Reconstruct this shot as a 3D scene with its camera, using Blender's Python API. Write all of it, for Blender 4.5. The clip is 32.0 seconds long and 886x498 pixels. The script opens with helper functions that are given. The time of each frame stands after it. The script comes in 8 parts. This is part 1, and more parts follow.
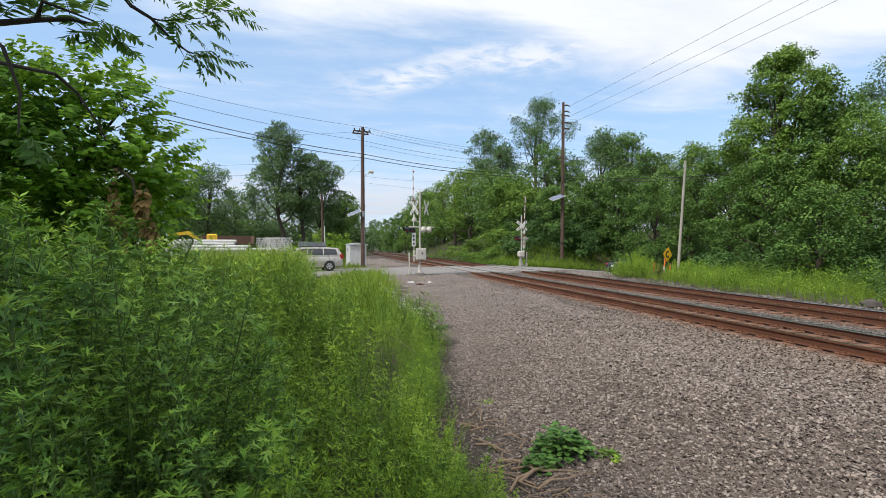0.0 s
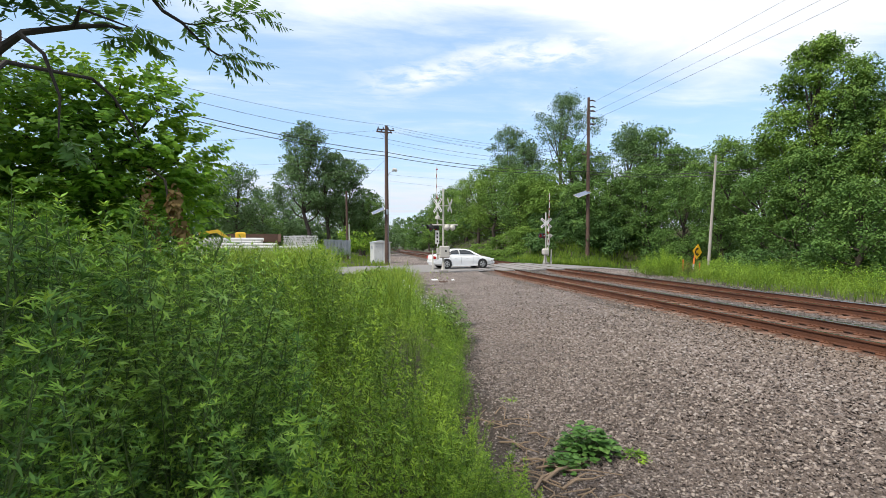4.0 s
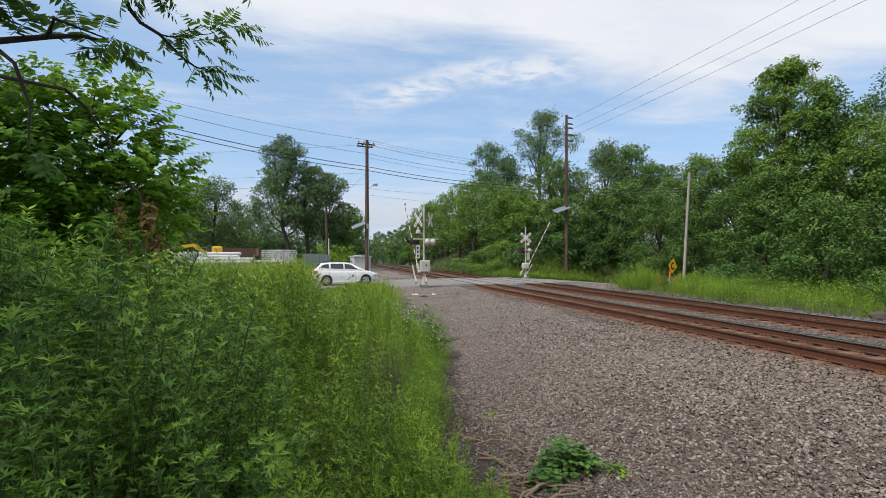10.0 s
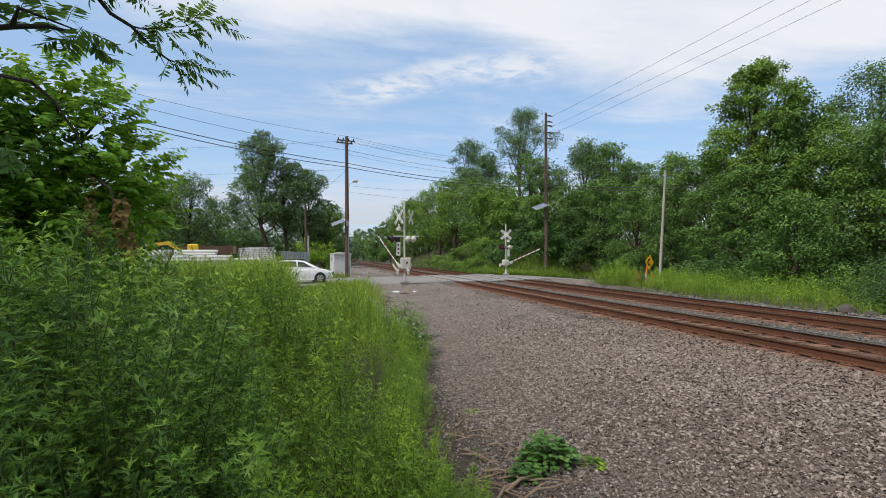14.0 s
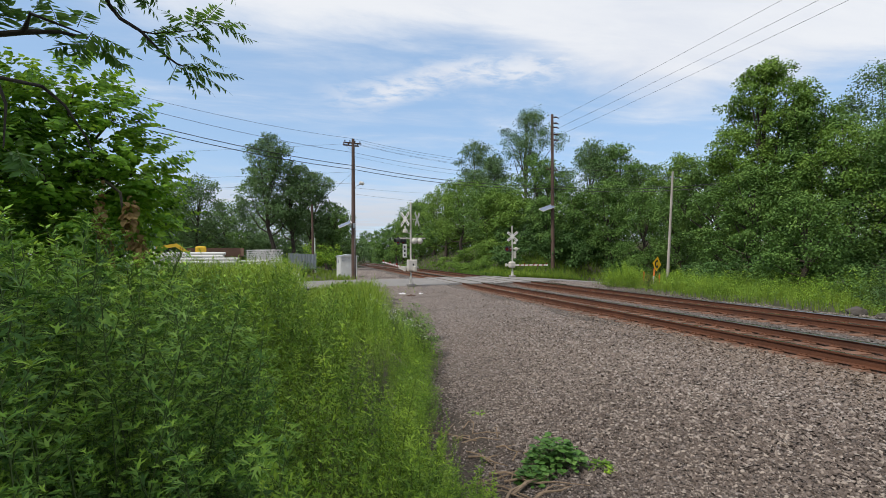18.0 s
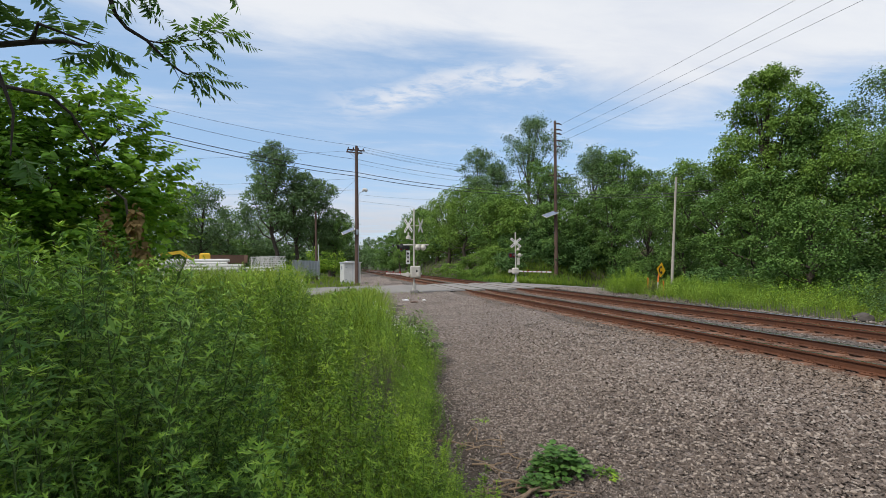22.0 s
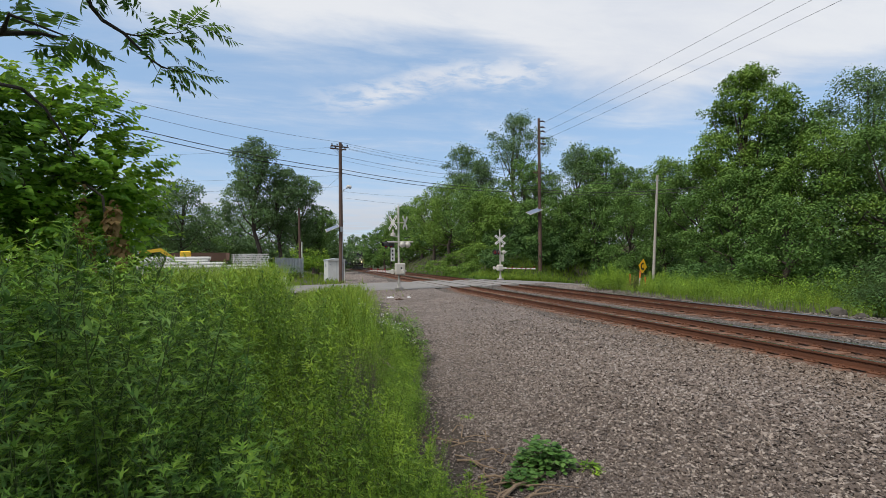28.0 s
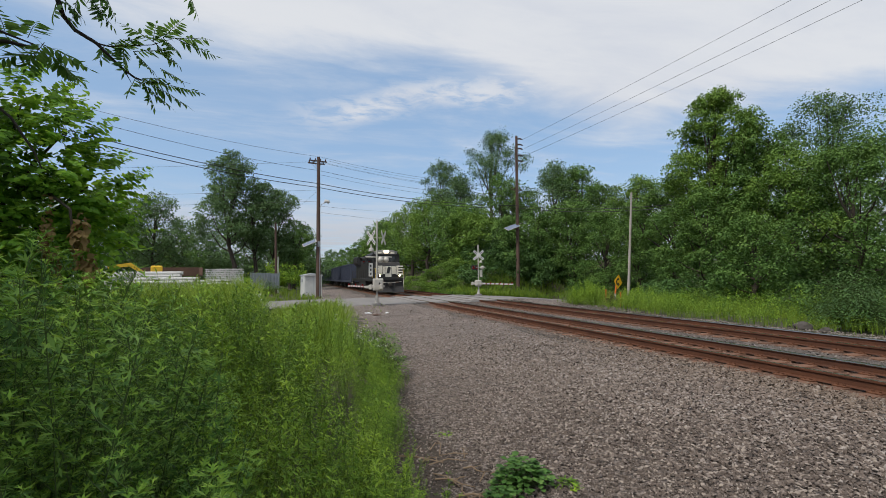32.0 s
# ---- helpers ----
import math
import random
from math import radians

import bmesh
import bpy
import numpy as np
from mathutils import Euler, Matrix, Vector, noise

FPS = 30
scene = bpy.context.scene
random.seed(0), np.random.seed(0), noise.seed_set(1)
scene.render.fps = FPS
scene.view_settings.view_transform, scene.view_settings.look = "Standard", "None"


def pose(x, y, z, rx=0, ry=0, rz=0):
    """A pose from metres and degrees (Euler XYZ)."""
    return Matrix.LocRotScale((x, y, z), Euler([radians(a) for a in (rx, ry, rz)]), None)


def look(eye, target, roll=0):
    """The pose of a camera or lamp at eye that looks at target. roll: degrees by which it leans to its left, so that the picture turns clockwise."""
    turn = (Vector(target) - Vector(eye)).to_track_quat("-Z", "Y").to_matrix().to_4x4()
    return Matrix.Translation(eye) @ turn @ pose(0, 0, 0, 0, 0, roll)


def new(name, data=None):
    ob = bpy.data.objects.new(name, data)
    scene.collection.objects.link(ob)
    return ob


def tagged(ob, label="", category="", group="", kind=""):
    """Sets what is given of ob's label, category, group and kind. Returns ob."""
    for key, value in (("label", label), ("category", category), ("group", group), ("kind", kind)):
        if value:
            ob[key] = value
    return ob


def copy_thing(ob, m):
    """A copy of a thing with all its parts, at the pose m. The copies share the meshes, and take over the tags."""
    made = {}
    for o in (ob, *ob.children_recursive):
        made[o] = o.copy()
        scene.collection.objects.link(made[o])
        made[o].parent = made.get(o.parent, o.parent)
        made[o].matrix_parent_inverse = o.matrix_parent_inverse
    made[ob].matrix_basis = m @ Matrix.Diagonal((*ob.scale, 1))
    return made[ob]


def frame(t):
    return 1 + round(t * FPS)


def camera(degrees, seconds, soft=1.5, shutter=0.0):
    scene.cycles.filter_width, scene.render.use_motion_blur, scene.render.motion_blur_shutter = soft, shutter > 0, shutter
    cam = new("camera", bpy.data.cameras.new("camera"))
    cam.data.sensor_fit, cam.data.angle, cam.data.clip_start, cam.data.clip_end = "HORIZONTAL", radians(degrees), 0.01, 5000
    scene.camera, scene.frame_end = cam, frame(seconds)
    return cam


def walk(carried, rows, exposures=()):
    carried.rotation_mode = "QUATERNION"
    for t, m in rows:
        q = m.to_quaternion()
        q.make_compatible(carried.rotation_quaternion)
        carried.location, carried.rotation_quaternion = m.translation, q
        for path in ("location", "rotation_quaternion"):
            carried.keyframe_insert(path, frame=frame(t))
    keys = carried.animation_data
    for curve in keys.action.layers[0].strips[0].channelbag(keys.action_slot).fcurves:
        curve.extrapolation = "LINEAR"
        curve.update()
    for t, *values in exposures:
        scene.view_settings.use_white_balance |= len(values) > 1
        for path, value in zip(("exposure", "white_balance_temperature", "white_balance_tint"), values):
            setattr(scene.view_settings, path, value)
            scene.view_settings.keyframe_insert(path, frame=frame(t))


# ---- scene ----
EXPOSURES = [(0.0, 0.62), (2.0, 0.70), (4.0, 0.80), (6.5, 0.30), (7.0, 0.28), (8.0, 0.40), (10.0, 0.42), (12.0, 0.50), (13.5, 0.42), (19.0, 0.40), (23.0, 0.36), (25.0, 0.26), (28.0, 0.30), (30.0, 0.26), (32.0, 0.18)]
cam = camera(86.5, 32.0, soft=0.6)
EYE = 1.69
walk(cam, [
    (0.0, pose(0, 0, EYE, 89.79, -0.09, -12.19)),
    (0.5, pose(0, 0, EYE, 89.63, -0.13, -10.25)),
    (1.0, pose(0, 0, EYE, 89.50, -0.17, -10.15)),
    (1.5, pose(0, 0, EYE, 89.60, -0.10, -9.21)),
    (2.0, pose(0, 0, EYE, 89.47, -0.04, -6.54)),
    (2.5, pose(0, 0, EYE, 89.05, -0.16, -4.66)),
    (3.0, pose(0, 0, EYE, 89.04, -0.13, -4.93)),
    (3.5, pose(0, 0, EYE, 89.15, -0.02, -6.87)),
    (4.0, pose(0, 0, EYE, 89.50, 0.02, -9.33)),
    (4.5, pose(0, 0, EYE, 90.36, 0.08, -11.50)),
    (6.5, pose(0, 0, EYE, 91.38, -0.02, -13.55)),
    (7.0, pose(0, 0, EYE, 91.35, -0.09, -13.31)),
    (7.5, pose(0, 0, EYE, 91.38, -0.08, -12.95)),
    (8.0, pose(0, 0, EYE, 91.59, -0.05, -12.61)),
    (8.5, pose(0, 0, EYE, 91.69, -0.03, -12.36)),
    (9.0, pose(0, 0, EYE, 91.60, -0.01, -12.09)),
    (9.5, pose(0, 0, EYE, 91.42, -0.05, -11.85)),
    (10.0, pose(0, 0, EYE, 91.25, -0.01, -11.70)),
    (10.5, pose(0, 0, EYE, 90.76, 0.02, -11.85)),
    (11.0, pose(0, 0, EYE, 90.45, 0.07, -12.51)),
    (11.5, pose(0, 0, EYE, 90.75, 0.08, -12.99)),
    (12.0, pose(0, 0, EYE, 91.06, 0.13, -13.27)),
    (12.5, pose(0, 0, EYE, 90.92, 0.17, -13.60)),
    (13.0, pose(0, 0, EYE, 90.82, 0.19, -13.94)),
    (13.5, pose(0, 0, EYE, 90.85, 0.22, -14.06)),
    (14.0, pose(0, 0, EYE, 90.89, 0.21, -14.04)),
    (14.5, pose(0, 0, EYE, 90.89, 0.20, -13.97)),
    (16.5, pose(0, 0, EYE, 91.11, 0.22, -13.77)),
    (17.0, pose(0, 0, EYE, 91.13, 0.23, -13.48)),
    (17.5, pose(0, 0, EYE, 91.09, 0.24, -13.33)),
    (18.0, pose(0, 0, EYE, 91.13, 0.27, -13.28)),
    (18.5, pose(0, 0, EYE, 91.33, 0.27, -13.27)),
    (19.0, pose(0, 0, EYE, 91.51, 0.29, -13.05)),
    (19.5, pose(0, 0, EYE, 91.35, 0.34, -13.08)),
    (20.0, pose(0, 0, EYE, 91.21, 0.34, -13.39)),
    (20.5, pose(0, 0, EYE, 91.49, 0.37, -13.43)),
    (21.0, pose(0, 0, EYE, 91.66, 0.36, -13.26)),
    (21.5, pose(0, 0, EYE, 91.84, 0.37, -13.06)),
    (22.0, pose(0, 0, EYE, 91.91, 0.38, -12.88)),
    (22.5, pose(0, 0, EYE, 91.96, 0.42, -12.76)),
    (23.0, pose(0, 0, EYE, 92.06, 0.45, -12.75)),
    (23.5, pose(0, 0, EYE, 91.87, 0.44, -13.05)),
    (24.0, pose(0, 0, EYE, 91.71, 0.43, -13.10)),
    (24.5, pose(0, 0, EYE, 91.49, 0.40, -13.07)),
    (25.0, pose(0, 0, EYE, 91.30, 0.47, -12.97)),
    (25.5, pose(0, 0, EYE, 90.83, 0.51, -13.36)),
    (27.5, pose(0, 0, EYE, 91.39, 0.58, -14.52)),
    (28.0, pose(0, 0, EYE, 91.54, 0.57, -14.73)),
    (28.5, pose(0, 0, EYE, 91.73, 0.59, -14.97)),
    (29.0, pose(0, 0, EYE, 91.93, 0.61, -15.27)),
    (29.5, pose(0, 0, EYE, 92.11, 0.61, -15.59)),
    (30.0, pose(0, 0, EYE, 92.21, 0.62, -15.80)),
    (30.5, pose(0, 0, EYE, 92.31, 0.56, -15.96)),
    (31.0, pose(0, 0, EYE, 92.44, 0.58, -16.13)),
    (31.5, pose(0, 0, EYE, 92.58, 0.54, -16.40)),
    (32.0, pose(0, 0, EYE, 93.38, 0.49, -17.35)),
], exposures=EXPOSURES)

# ---- light ----
SUN_AZ, SUN_EL = -118.0, 52.0      # degrees from +y towards +x, and above the horizon


def make_world():
    w = bpy.data.worlds.new("sky")
    scene.world = w
    w.use_nodes = True
    nt = w.node_tree
    nt.nodes.clear()
    N, L = nt.nodes.new, nt.links.new
    out, bg = N("ShaderNodeOutputWorld"), N("ShaderNodeBackground")
    sky = N("ShaderNodeTexSky")
    sky.sky_type, sky.sun_disc = "NISHITA", False
    sky.sun_elevation, sky.sun_rotation = radians(SUN_EL), radians(SUN_AZ)
    sky.air_density, sky.dust_density, sky.ozone_density = 1.0, 0.6, 0.6
    co = N("ShaderNodeTexCoord")
    sep = N("ShaderNodeSeparateXYZ")
    L(co.outputs["Generated"], sep.inputs[0])

    def m(op, a, b=None, c=None):
        n = N("ShaderNodeMath")
        n.operation = op
        for i, v in enumerate((a, b, c)):
            if v is None:
                continue
            if isinstance(v, (int, float)):
                n.inputs[i].default_value = v
            else:
                L(v, n.inputs[i])
        return n.outputs[0]

    def ramp(v, a, b):
        n = N("ShaderNodeMapRange")
        n.interpolation_type = "SMOOTHSTEP"
        L(v, n.inputs["Value"])
        n.inputs["From Min"].default_value, n.inputs["From Max"].default_value = a, b
        return n.outputs["Result"]

    # a flat cloud deck: the direction laid out on a plane overhead
    zz = m("ADD", m("MAXIMUM", sep.outputs["Z"], 0.0), 0.06)
    comb = N("ShaderNodeCombineXYZ")
    L(m("DIVIDE", sep.outputs["X"], zz), comb.inputs["X"])
    L(m("DIVIDE", sep.outputs["Y"], zz), comb.inputs["Y"])

    def cloud(scale, stretch, turn, shift, detail, rough):
        mp = N("ShaderNodeMapping")
        mp.inputs["Rotation"].default_value = (0, 0, radians(turn))
        mp.inputs["Scale"].default_value = (scale * stretch, scale, 1)
        mp.inputs["Location"].default_value = shift
        L(comb.outputs[0], mp.inputs["Vector"])
        n = N("ShaderNodeTexNoise")
        n.inputs["Scale"].default_value, n.inputs["Detail"].default_value, n.inputs["Roughness"].default_value = 1.0, detail, rough
        n.inputs["Distortion"].default_value = 0.4
        L(mp.outputs[0], n.inputs["Vector"])
        return n.outputs["Fac"]

    big = cloud(0.55, 0.55, 20, (3.1, 1.7, 0), 6, 0.55)
    fine = cloud(2.6, 0.45, 14, (0.3, 5.2, 0), 8, 0.62)
    ripple = cloud(9.0, 0.7, 32, (1.3, 2.2, 0), 6, 0.6)
    el = sep.outputs["Z"]
    az = m("MULTIPLY", m("ARCTAN2", sep.outputs["X"], sep.outputs["Y"]), 57.2958)
    up = m("MULTIPLY", m("ARCSINE", el), 57.2958)
    rough = m("ADD", m("MULTIPLY", m("SUBTRACT", fine, 0.5), 11.0), m("MULTIPLY", m("SUBTRACT", big, 0.5), 7.0))

    def line(v, a0, a1, b0, b1):
        """A value that goes smoothly from b0 to b1 while v goes from a0 to a1."""
        return m("MULTIPLY_ADD", ramp(v, a0, a1), b1 - b0, b0)
    # the deck overhead reaches lower towards the wood's side
    foot = line(az, 16, 40, 25.2, 16.0)
    deck = ramp(m("ADD", m("SUBTRACT", up, foot), rough), -3.5, 4.5)
    # a rippled streak below the deck
    mid = line(az, 2, 18, 18.6, 21.8)
    away = m("ABSOLUTE", m("SUBTRACT", m("ADD", up, m("MULTIPLY", rough, 0.35)), mid))
    streak = m("MULTIPLY", ramp(away, 3.0, 0.2), m("MULTIPLY", ramp(az, -6, 8), ramp(ripple, 0.28, 0.62)))
    # a pale bank on the horizon, and thin veils between
    bank = m("MULTIPLY", ramp(up, 13.0, 4.5), ramp(m("ADD", m("MULTIPLY", fine, 0.5), m("MULTIPLY", big, 0.5)), 0.30, 0.56))
    veil = m("MULTIPLY", ramp(m("ADD", m("MULTIPLY", fine, 0.65), m("MULTIPLY", big, 0.35)), 0.40, 0.76), 0.55)
    fac = m("MULTIPLY", deck, 0.90)
    fac = m("MAXIMUM", fac, m("MULTIPLY", streak, 0.82))
    fac = m("MAXIMUM", fac, m("MULTIPLY", bank, 0.85))
    fac = m("MINIMUM", m("ADD", m("MAXIMUM", fac, veil), 0.06), 0.95)
    mix = N("ShaderNodeMix")
    mix.data_type = "RGBA"
    L(fac, mix.inputs["Factor"])
    haze = N("ShaderNodeMix")
    haze.data_type = "RGBA"
    haze.inputs["Factor"].default_value = 0.62
    L(sky.outputs[0], haze.inputs[6])
    haze.inputs[7].default_value = (1.72, 2.85, 4.45, 1)
    L(haze.outputs[2], mix.inputs[6])
    shade = N("ShaderNodeMix")
    shade.data_type = "RGBA"
    L(ramp(m("ADD", m("MULTIPLY", big, 0.55), m("MULTIPLY", fine, 0.45)), 0.40, 0.60), shade.inputs["Factor"])
    shade.inputs[6].default_value = (4.05, 4.25, 4.7, 1)
    shade.inputs[7].default_value = (4.75, 4.85, 5.05, 1)
    hz = N("ShaderNodeMix")
    hz.data_type = "RGBA"
    L(ramp(el, 0.03, 0.24), hz.inputs["Factor"])
    hz.inputs[6].default_value = (3.2, 3.3, 3.65, 1)
    L(shade.outputs[2], hz.inputs[7])
    L(hz.outputs[2], mix.inputs[7])
    L(mix.outputs[2], bg.inputs["Color"])
    bg.inputs["Strength"].default_value = 0.14
    L(bg.outputs[0], out.inputs["Surface"])


make_world()
sun = new("sun", bpy.data.lights.new("sun", "SUN"))
sun.data.energy, sun.data.angle, sun.data.color = 2.6, radians(9), (1.0, 0.95, 0.87)
_d = Vector((math.sin(radians(SUN_AZ)) * math.cos(radians(SUN_EL)), math.cos(radians(SUN_AZ)) * math.cos(radians(SUN_EL)), math.sin(radians(SUN_EL))))
sun.matrix_world = look(_d * 100, (0, 0, 0))


# ---- geometry helpers ----
class Geo:
    """Collects vertices and faces of one mesh."""

    def __init__(self):
        self.v, self.f = [], []

    def add(self, verts, faces):
        o = len(self.v)
        self.v += [tuple(p) for p in verts]
        self.f += [tuple(i + o for i in q) for q in faces]
        return self

    def box(self, c, s, m=None, chamfer=0.0):
        hx, hy, hz = s[0] / 2, s[1] / 2, s[2] / 2
        if chamfer <= 0:
            pts = [Vector((x * hx, y * hy, z * hz)) for z in (-1, 1) for y in (-1, 1) for x in (-1, 1)]
            faces = [(0, 2, 3, 1), (4, 5, 7, 6), (0, 1, 5, 4), (2, 6, 7, 3), (0, 4, 6, 2), (1, 3, 7, 5)]
        else:
            b = min(chamfer, hx * 0.9, hy * 0.9, hz * 0.9)
            pts, at = [], {}
            for x in (-1, 1):
                for y in (-1, 1):
                    for z in (-1, 1):
                        for k in range(3):
                            e = [hx - b, hy - b, hz - b]
                            e[k] += b
                            at[x, y, z, k] = len(pts)
                            pts.append(Vector((x * e[0], y * e[1], z * e[2])))
            faces = []
            for k, (i, j) in enumerate(((1, 2), (2, 0), (0, 1))):
                for sgn in (-1, 1):
                    loop = []
                    for p, q in ((-1, -1), (1, -1), (1, 1), (-1, 1)):
                        t = [0, 0, 0]
                        t[k], t[i], t[j] = sgn, p, q
                        loop.append(at[(*t, k)])
                    faces.append(tuple(loop if sgn > 0 else loop[::-1]))
                # edges along axis k
                for p in (-1, 1):
                    for q in (-1, 1):
                        a, d = [0, 0, 0], [0, 0, 0]
                        a[k], a[i], a[j] = -1, p, q
                        d[k], d[i], d[j] = 1, p, q
                        loop = [at[(*a, i)], at[(*d, i)], at[(*d, j)], at[(*a, j)]]
                        faces.append(tuple(loop if p * q < 0 else loop[::-1]))
            for x in (-1, 1):
                for y in (-1, 1):
                    for z in (-1, 1):
                        loop = [at[x, y, z, k] for k in range(3)]
                        faces.append(tuple(loop if x * y * z > 0 else loop[::-1]))
        if m is not None:
            pts = [m @ p for p in pts]
        return self.add([p + Vector(c) for p in pts], faces)

    def tube(self, pts, radii, n=8, cap=True):
        """A tube along points, with a radius for each."""
        pts = [Vector(p) for p in pts]
        if isinstance(radii, (int, float)):
            radii = [radii] * len(pts)
        o = len(self.v)
        side = None
        for i, p in enumerate(pts):
            d = (pts[min(i + 1, len(pts) - 1)] - pts[max(i - 1, 0)])
            d = d.normalized() if d.length > 0 else Vector((0, 0, 1))
            if side is None:
                side = d.orthogonal().normalized()
            else:
                side = (side - d * side.dot(d)).normalized()
            up = d.cross(side)
            for k in range(n):
                a = 2 * math.pi * k / n
                self.v.append(tuple(p + (side * math.cos(a) + up * math.sin(a)) * radii[i]))
        for i in range(len(pts) - 1):
            for k in range(n):
                a, b = o + i * n + k, o + i * n + (k + 1) % n
                self.f.append((a, b, b + n, a + n))
        if cap:
            self.f.append(tuple(o + k for k in range(n))[::-1])
            self.f.append(tuple(o + (len(pts) - 1) * n + k for k in range(n)))
        return self

    def prism(self, outline, axis, a, b):
        """An outline of (u, v) pairs drawn out along an axis from a to b."""
        def at(u, v, w):
            return {"x": (w, u, v), "y": (u, w, v), "z": (u, v, w)}[axis]
        n = len(outline)
        verts = [at(u, v, a) for u, v in outline] + [at(u, v, b) for u, v in outline]
        faces = [(i, (i + 1) % n, n + (i + 1) % n, n + i) for i in range(n)]
        faces += [tuple(range(n))[::-1], tuple(range(n, 2 * n))]
        return self.add(verts, faces)

    def moved(self, m):
        self.v = [tuple(m @ Vector(p)) for p in self.v]
        return self

    def mesh(self, name, material, smooth=False):
        me = bpy.data.meshes.new(name)
        me.from_pydata(self.v, [], self.f)
        bm = bmesh.new()
        bm.from_mesh(me)
        bmesh.ops.recalc_face_normals(bm, faces=bm.faces)
        bm.to_mesh(me)
        bm.free()
        if smooth:
            me.polygons.foreach_set("use_smooth", [True] * len(me.polygons))
            me.set_sharp_from_angle(angle=radians(40))
        me.materials.append(material)
        return me


def part(name, geo, material, parent=None, label="", m=None, smooth=False):
    me = geo if isinstance(geo, bpy.types.Mesh) else geo.mesh(name, material, smooth)
    ob = new(name, me)
    if parent is not None:
        ob.parent = parent
    if m is not None:
        ob.matrix_basis = m
    if label:
        tagged(ob, label)
    return ob


def empty(name, m, label, category, group="", kind=""):
    ob = new(name)
    ob.matrix_basis = m
    ob.empty_display_size = 0.2
    return tagged(ob, label, category, group, kind)


def np_mesh(name, V, F, material, smooth=False):
    """A mesh from an array of vertices and one of triangles or quads."""
    me = bpy.data.meshes.new(name)
    V, F = np.asarray(V, np.float32), np.asarray(F, np.int32)
    k = F.shape[1]
    me.vertices.add(len(V))
    me.vertices.foreach_set("co", V.ravel())
    me.loops.add(F.size)
    me.loops.foreach_set("vertex_index", F.ravel())
    me.polygons.add(len(F))
    me.polygons.foreach_set("loop_start", np.arange(0, F.size, k, dtype=np.int32))
    me.polygons.foreach_set("loop_total", np.full(len(F), k, np.int32))
    if smooth:
        me.polygons.foreach_set("use_smooth", np.ones(len(F), bool))
    me.update(calc_edges=True)
    me.materials.append(material)
    return me


def scatter(V, F, places):
    """Copies a template (V, F) to many 4 x 4 places; returns one V, F."""
    P = np.asarray(places, float)
    n, k = len(P), len(V)
    W = np.einsum("nij,kj->nki", P[:, :3, :3], V) + P[:, None, :3, 3]
    G = F[None] + (np.arange(n) * k)[:, None, None]
    return W.reshape(-1, 3), G.reshape(-1, F.shape[1])


def frames_of(pos, yaw, tilt, lean_dir, scale):
    """4 x 4 places: turned by yaw, leant by tilt towards lean_dir, scaled."""
    n = len(pos)
    cy, sy = np.cos(yaw), np.sin(yaw)
    Z = np.zeros((n, 3, 3))
    Z[:, 0, 0], Z[:, 0, 1], Z[:, 1, 0], Z[:, 1, 1], Z[:, 2, 2] = cy, -sy, sy, cy, 1
    ax = np.stack([-np.sin(lean_dir), np.cos(lean_dir), np.zeros(n)], 1)
    c, s = np.cos(tilt)[:, None, None], np.sin(tilt)[:, None, None]
    K = np.zeros((n, 3, 3))
    K[:, 0, 1], K[:, 0, 2], K[:, 1, 0], K[:, 1, 2], K[:, 2, 0], K[:, 2, 1] = -ax[:, 2], ax[:, 1], ax[:, 2], -ax[:, 0], -ax[:, 1], ax[:, 0]
    Rm = np.eye(3)[None] + s * K + (1 - c) * (K @ K)
    out = np.zeros((n, 4, 4))
    scale = np.asarray(scale, float)
    if scale.ndim == 1:
        scale = np.repeat(scale[:, None], 3, 1)
    out[:, :3, :3] = (Rm @ Z) * scale[:, None, :]
    out[:, :3, 3] = pos
    out[:, 3, 3] = 1
    return out


def blade_frames(pos, along, normal, size):
    """4 x 4 places for leaves: y runs along the blade, z out of its upper face."""
    along = along / (np.linalg.norm(along, axis=1)[:, None] + 1e-9)
    side = np.cross(along, normal)
    side /= np.linalg.norm(side, axis=1)[:, None] + 1e-9
    out = np.zeros((len(pos), 4, 4))
    size = np.asarray(size, float)[:, None]
    out[:, :3, 0], out[:, :3, 1], out[:, :3, 2] = side * size, along * size, np.cross(side, along) * size
    out[:, :3, 3] = pos
    out[:, 3, 3] = 1
    return out


# ---- materials ----
def node_mat(name):
    m = bpy.data.materials.new(name)
    m.use_nodes = True
    nt = m.node_tree
    return m, nt, nt.nodes["Principled BSDF"], nt.nodes.new, nt.links.new


